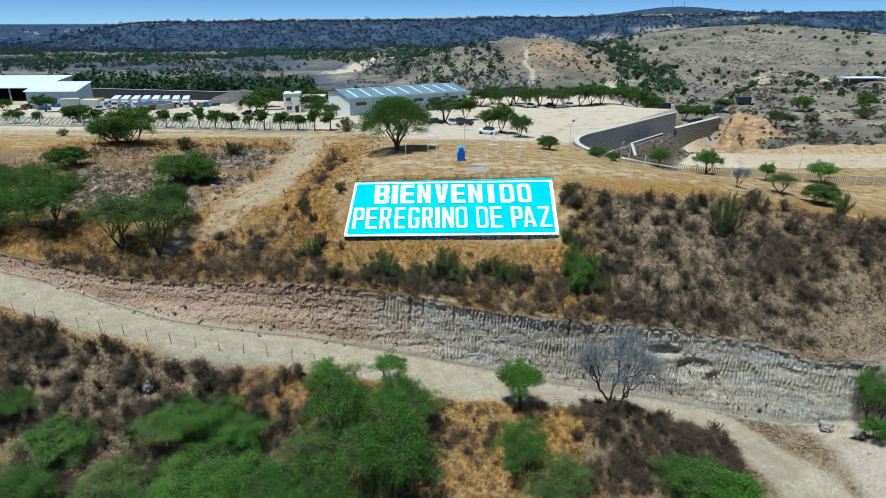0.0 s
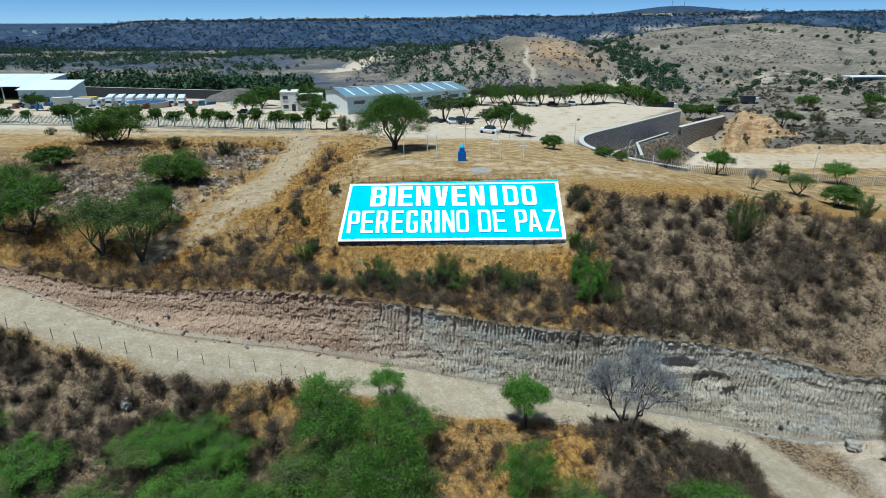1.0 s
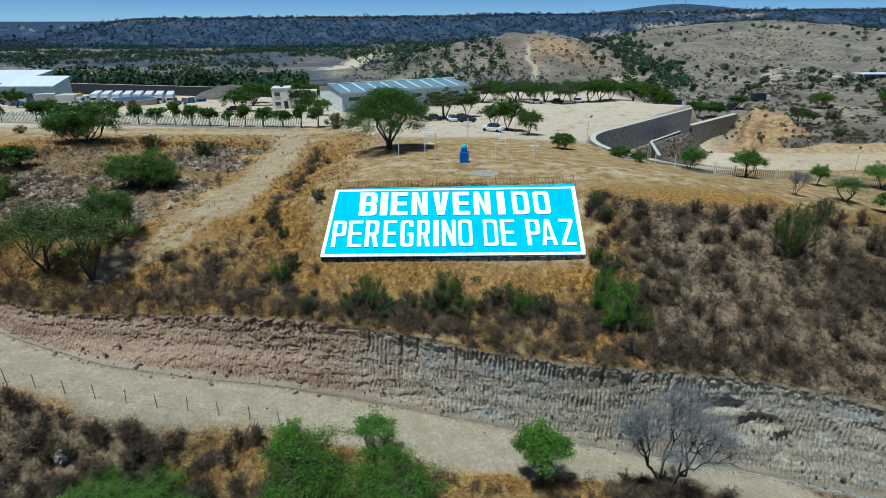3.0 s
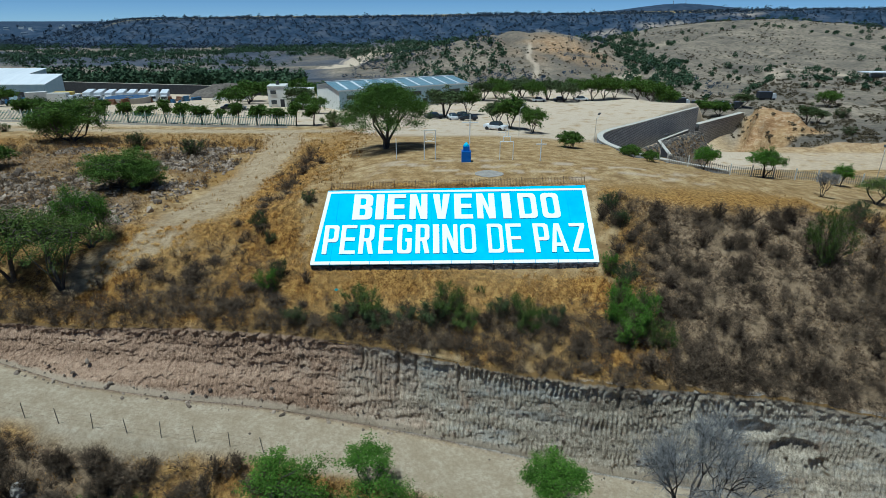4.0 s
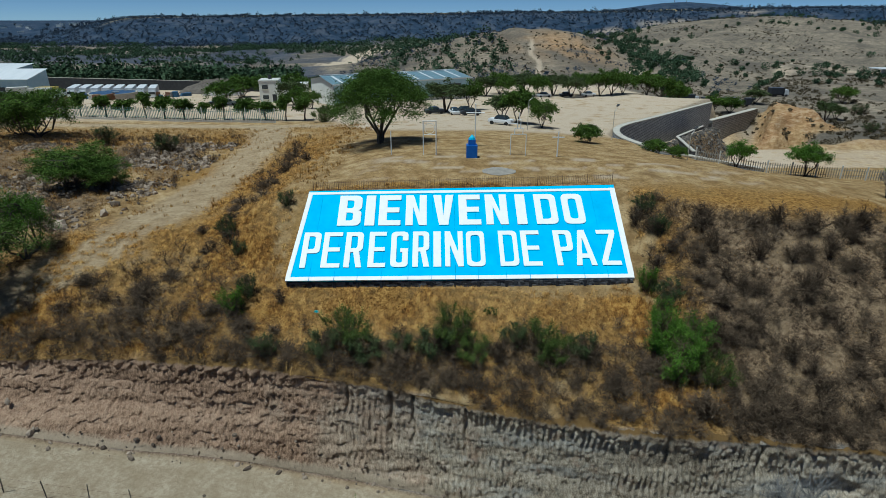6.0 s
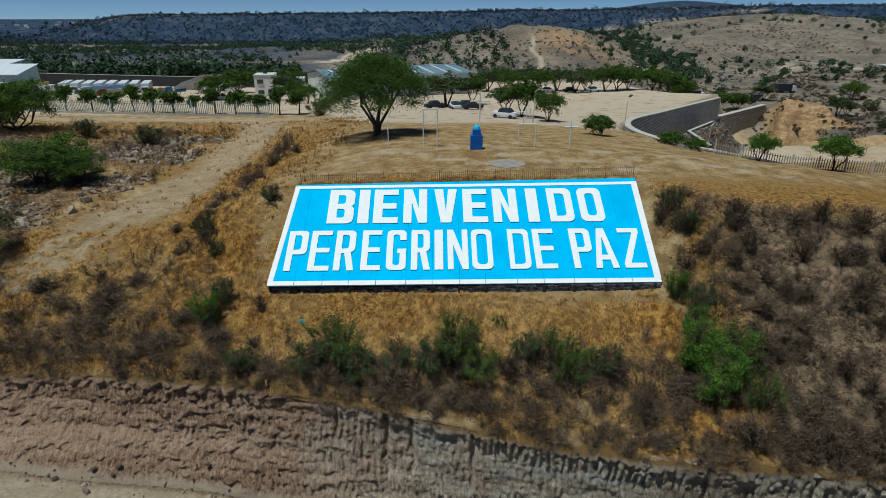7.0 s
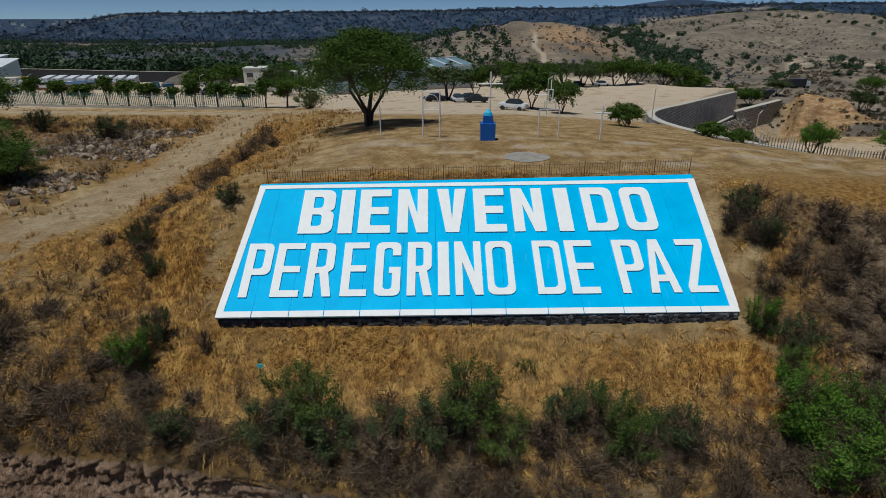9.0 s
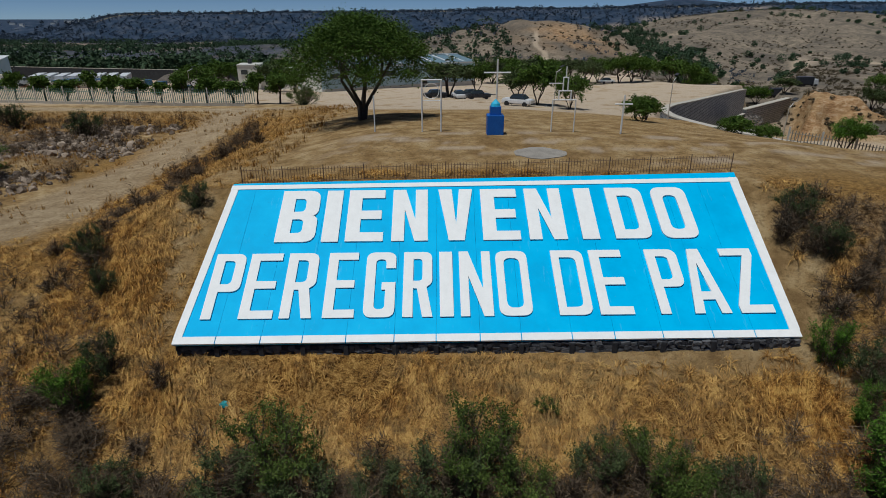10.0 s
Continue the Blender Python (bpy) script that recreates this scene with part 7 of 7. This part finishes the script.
# trees of the yard, planted along the fence and standing round the buildings
for i, x in enumerate((-101, -92, -85, -78, -72, -66.5, -62, -57.5, -53.5, -49.5, -45, -41.5, -37.5, -33.5, -29.5, -26)):
    y = float(np.interp(x, [-108, -83, -45.6, -20], [143, 139.5, 131.5, 129.5]))
    plant("round", "young clipped tree planted behind the yard fence", "tree", x, y, 3.6 + (i * 37 % 10) * 0.2, 2.4 + (i * 53 % 10) * 0.17, group="trees along the yard fence")
for x, y, h, w, k in ((-58.2, 176, 6.4, 10, "yard_b"), (-39.5, 176, 7.0, 8.5, "yard_c"), (-36, 166, 5.0, 5.5, "yard_a"), (-31.5, 161, 4.4, 5, "yard_b"), (0.5, 150, 7.0, 9.5, "yard_c"), (6, 155, 6.5, 7, "yard_a"), (12.3, 119.5, 6.0, 6.6, "yard_a"), (15.6, 114, 4.6, 4.6, "yard_b"), (10.2, 123, 5.2, 5.6, "yard_c"), (-21.5, 126.5, 2.6, 4.4, "bush_a"), (-132, 190, 5.5, 7.5, "yard_a"), (-24, 140, 2.4, 2.6, "bush_b"),
                      (13, 201, 6.5, 8, "yard_c"), (19, 197, 6, 7.5, "yard_a"), (24, 203, 7, 9, "yard_c"), (29, 198, 6.5, 8, "yard_b"), (34, 203, 7, 9, "yard_c"), (38, 196, 6.5, 8, "yard_c"), (43, 204, 7, 9, "yard_b"), (48, 201, 7.5, 9, "yard_a"), (53, 206, 7.5, 10, "yard_a"), (58, 211, 7, 9, "yard_b"), (18, 210, 7, 9, "yard_b"), (27, 213, 7, 9, "yard_c"),
                      (67, 214, 7.5, 12, "yard_a"), (74, 220, 7.5, 12, "yard_b"), (82, 226, 7, 10, "yard_a"), (90, 248, 6, 9, "yard_b"), (102, 240, 6.5, 9, "yard_a"), (110, 243, 6.5, 9, "yard_b"), (116, 238, 6, 8, "yard_c"), (113, 192, 6.5, 6.5, "yard_c"), (124, 204, 5, 6, "yard_c"), (150, 240, 6.5, 9, "yard_b"), (176, 240, 7, 10, "yard_a"), (164, 222, 4, 7, "bush_a"), (139, 214, 3.6, 6, "bush_b"),
                      (150, 190, 4, 5, "bush_a"), (120, 182, 3, 5, "bush_b"), (186, 214, 5, 7, "yard_b"), (-150, 196, 4, 6, "yard_b"), (-165, 200, 5, 7, "yard_a"), (-96, 150, 4.6, 6.5, "yard_b"), (-120, 146, 4, 5, "yard_a"), (-62, 200, 7, 9, "yard_a"), (-55, 206, 7.5, 10, "yard_b"), (-47, 212, 7.5, 10, "yard_a"), (-40, 205, 7, 8, "yard_b"), (-66, 214, 7, 10, "yard_b"), (-52, 222, 7, 10, "yard_a"), (-110, 146, 3.6, 5, "yard_b"), (-90, 142, 3, 4, "yard_a")):
    plant(k, "dusty green tree standing round the pale yard", "tree", x, y, h, w)

# ---- distance ----
FAR_LEAF = leafy("far_foliage", (0.018, 0.040, 0.020), (0.036, 0.070, 0.034), (0.075, 0.110, 0.058))
FAR_BROWN = leafy("far_brown_scrub", (0.030, 0.026, 0.017), (0.075, 0.060, 0.036), (0.14, 0.11, 0.065))
# blue-grey tones put the haze of distance into the foliage colour
FAR_HAZED = leafy("far_hazed_foliage", (0.020, 0.036, 0.060), (0.036, 0.057, 0.088), (0.066, 0.086, 0.114))


def far_woods(name, label, spots, size, sprays, material, seed, tall=0.8, leaf=0.12):
    """Uneven clumps of leaf sprays, one for each tree, in one mesh."""
    g = np.random.default_rng(seed)
    spots = np.asarray(spots, float)
    s = size * g.lognormal(0, 0.3, len(spots))
    z = ground(spots[:, 0], spots[:, 1])
    d = g.normal(size=(len(spots), sprays, 3))
    d /= np.linalg.norm(d, axis=2)[:, :, None] + 1e-9
    d *= g.uniform(0.35, 1.0, (len(spots), sprays, 1)) * 0.5
    d[:, :, 2] = d[:, :, 2] * tall + 0.45 * tall
    c = np.concatenate([spots, z[:, None]], 1)[:, None, :] + d * s[:, None, None]
    return tagged(new(name, leaf_mesh(name, c.reshape(-1, 3), size * leaf, material, g, 0.6, 0.8)), label, "trees", kind="stuff")


def wood_patch(scale, cut, seed):
    return lambda x, y: np.clip((fbm(x / scale, y / scale, 3, seed) - cut) * 4, 0, 1)


far_woods("hedgerow", "dark green belt of trees behind the yard", scatter(420, -330, -70, 262, 372, lambda x, y: np.exp(-((y - 300 + 0.05 * x) / 16) ** 2), 71), 6.5, 160, FAR_LEAF, 72, 1.0)
far_woods("plain_woods", "green and brown trees over the plain", scatter(4600, -900, 40, 300, 1060, wood_patch(60, -0.2, 73), 74), 6.0, 34, FAR_LEAF, 75)
far_woods("hill_trees", "scattered small trees on the bare eastern hills", scatter(470, 90, 680, 255, 780, wood_patch(45, 0.0, 76), 77), 4.0, 150, FAR_LEAF, 78, leaf=0.10)
far_woods("ravine_brush", "dark brush along the ravine", scatter(230, 90, 260, 330, 700, lambda x, y: np.exp(-((x - 150 - 0.15 * (y - 480)) / 20) ** 2), 79), 5.0, 90, FAR_LEAF, 80)
far_woods("brown_hill_brush", "low brush on the brown hill", scatter(500, -60, 160, 300, 620, wood_patch(30, 0.05, 85), 86), 3.0, 24, FAR_HAZED, 87)
far_woods("scarp_scrub", "dark scrub covering the mesa's scarp", scatter(15000, -1500, 1700, 960, 1390, lambda x, y: 0.9 + 0 * x, 81), 5.5, 12, FAR_HAZED, 82, 0.7, 0.20)
far_woods("rim_trees", "thin line of trees on the mesa's rim", scatter(520, -1500, 1900, 1330, 1800, lambda x, y: np.exp(-((y - 1370) / 120) ** 2) * 0.9, 83), 8.0, 50, FAR_HAZED, 84, leaf=0.15)
far_woods("hill_scrub", "low grey-green scrub over the bare hills", scatter(4200, -60, 620, 270, 820, wood_patch(38, -0.15, 130), 131), 1.9, 12, FAR_BROWN, 132, 0.6, 0.2)
far_woods("eastern_scrub", "grey-brown scrub beyond the dirt road", scatter(2200, 96, 330, 166, 310, wood_patch(14, -0.2, 91), 92), 1.6, 44, FAR_BROWN, 93, 0.6)


def village(name, label, spots, seed):
    """Far-off low white houses, a few strides across in the view."""
    g = np.random.default_rng(seed)
    bm = bmesh.new()
    for x, y in spots:
        w, d, h = g.uniform(7, 15), g.uniform(6, 10), g.uniform(3, 5.5)
        m = Matrix.Translation((x, y, float(ground(x, y)))) @ Matrix.Rotation(g.uniform(-0.5, 0.5), 4, "Z")
        box(bm, -w / 2, -d / 2, -2, w / 2, d / 2, h, m)
        box(bm, -w / 2 - 0.3, -d / 2 - 0.3, h + 0.01, w / 2 + 0.3, d / 2 + 0.3, h + 0.35, m)
    return tagged(new(name, bm_mesh(name, bm, RENDERED)), label, "houses", kind="stuff")


village("far_village", "cluster of small white houses at the foot of the mesa", scatter(55, 560, 1000, 900, 1090, lambda x, y: 0.9 + 0 * x, 94), 95)
village("far_greenhouses", "pale low greenhouses on the far plain", scatter(36, -1500, -820, 1420, 1560, lambda x, y: 0.9 + 0 * x, 96), 97)
canopy = thing("roadside_canopy", "flat white canopy roof on posts on the eastern hill", "shelter", oriented(232, 334, 0.1))
part("roof", boxed(0, 0, 3.6, 26, 9, 4.0), ROOF_LIGHT, canopy)
for px in (1, 9, 17, 25):
    for py in (0.5, 8.5):
        part("post", boxed(px - 0.2, py - 0.2, -1.5, px + 0.2, py + 0.2, 3.598), CONCRETE, canopy)
part("back_wall", boxed(8, 8.8, -1.5, 25.9, 9.1, 3.597), RENDERED, canopy)
for px, h in ((-26, 34), (26, 26)):
    x, y = 1000 + px, 2600.0
    mast = thing("radio_mast", "thin radio mast on the far hill", "mast", oriented(x, y, 0))
    part("shaft", rodded((0, 0, -2), (0, 0, h), 0.9, 0.5, 5), IRON, mast)
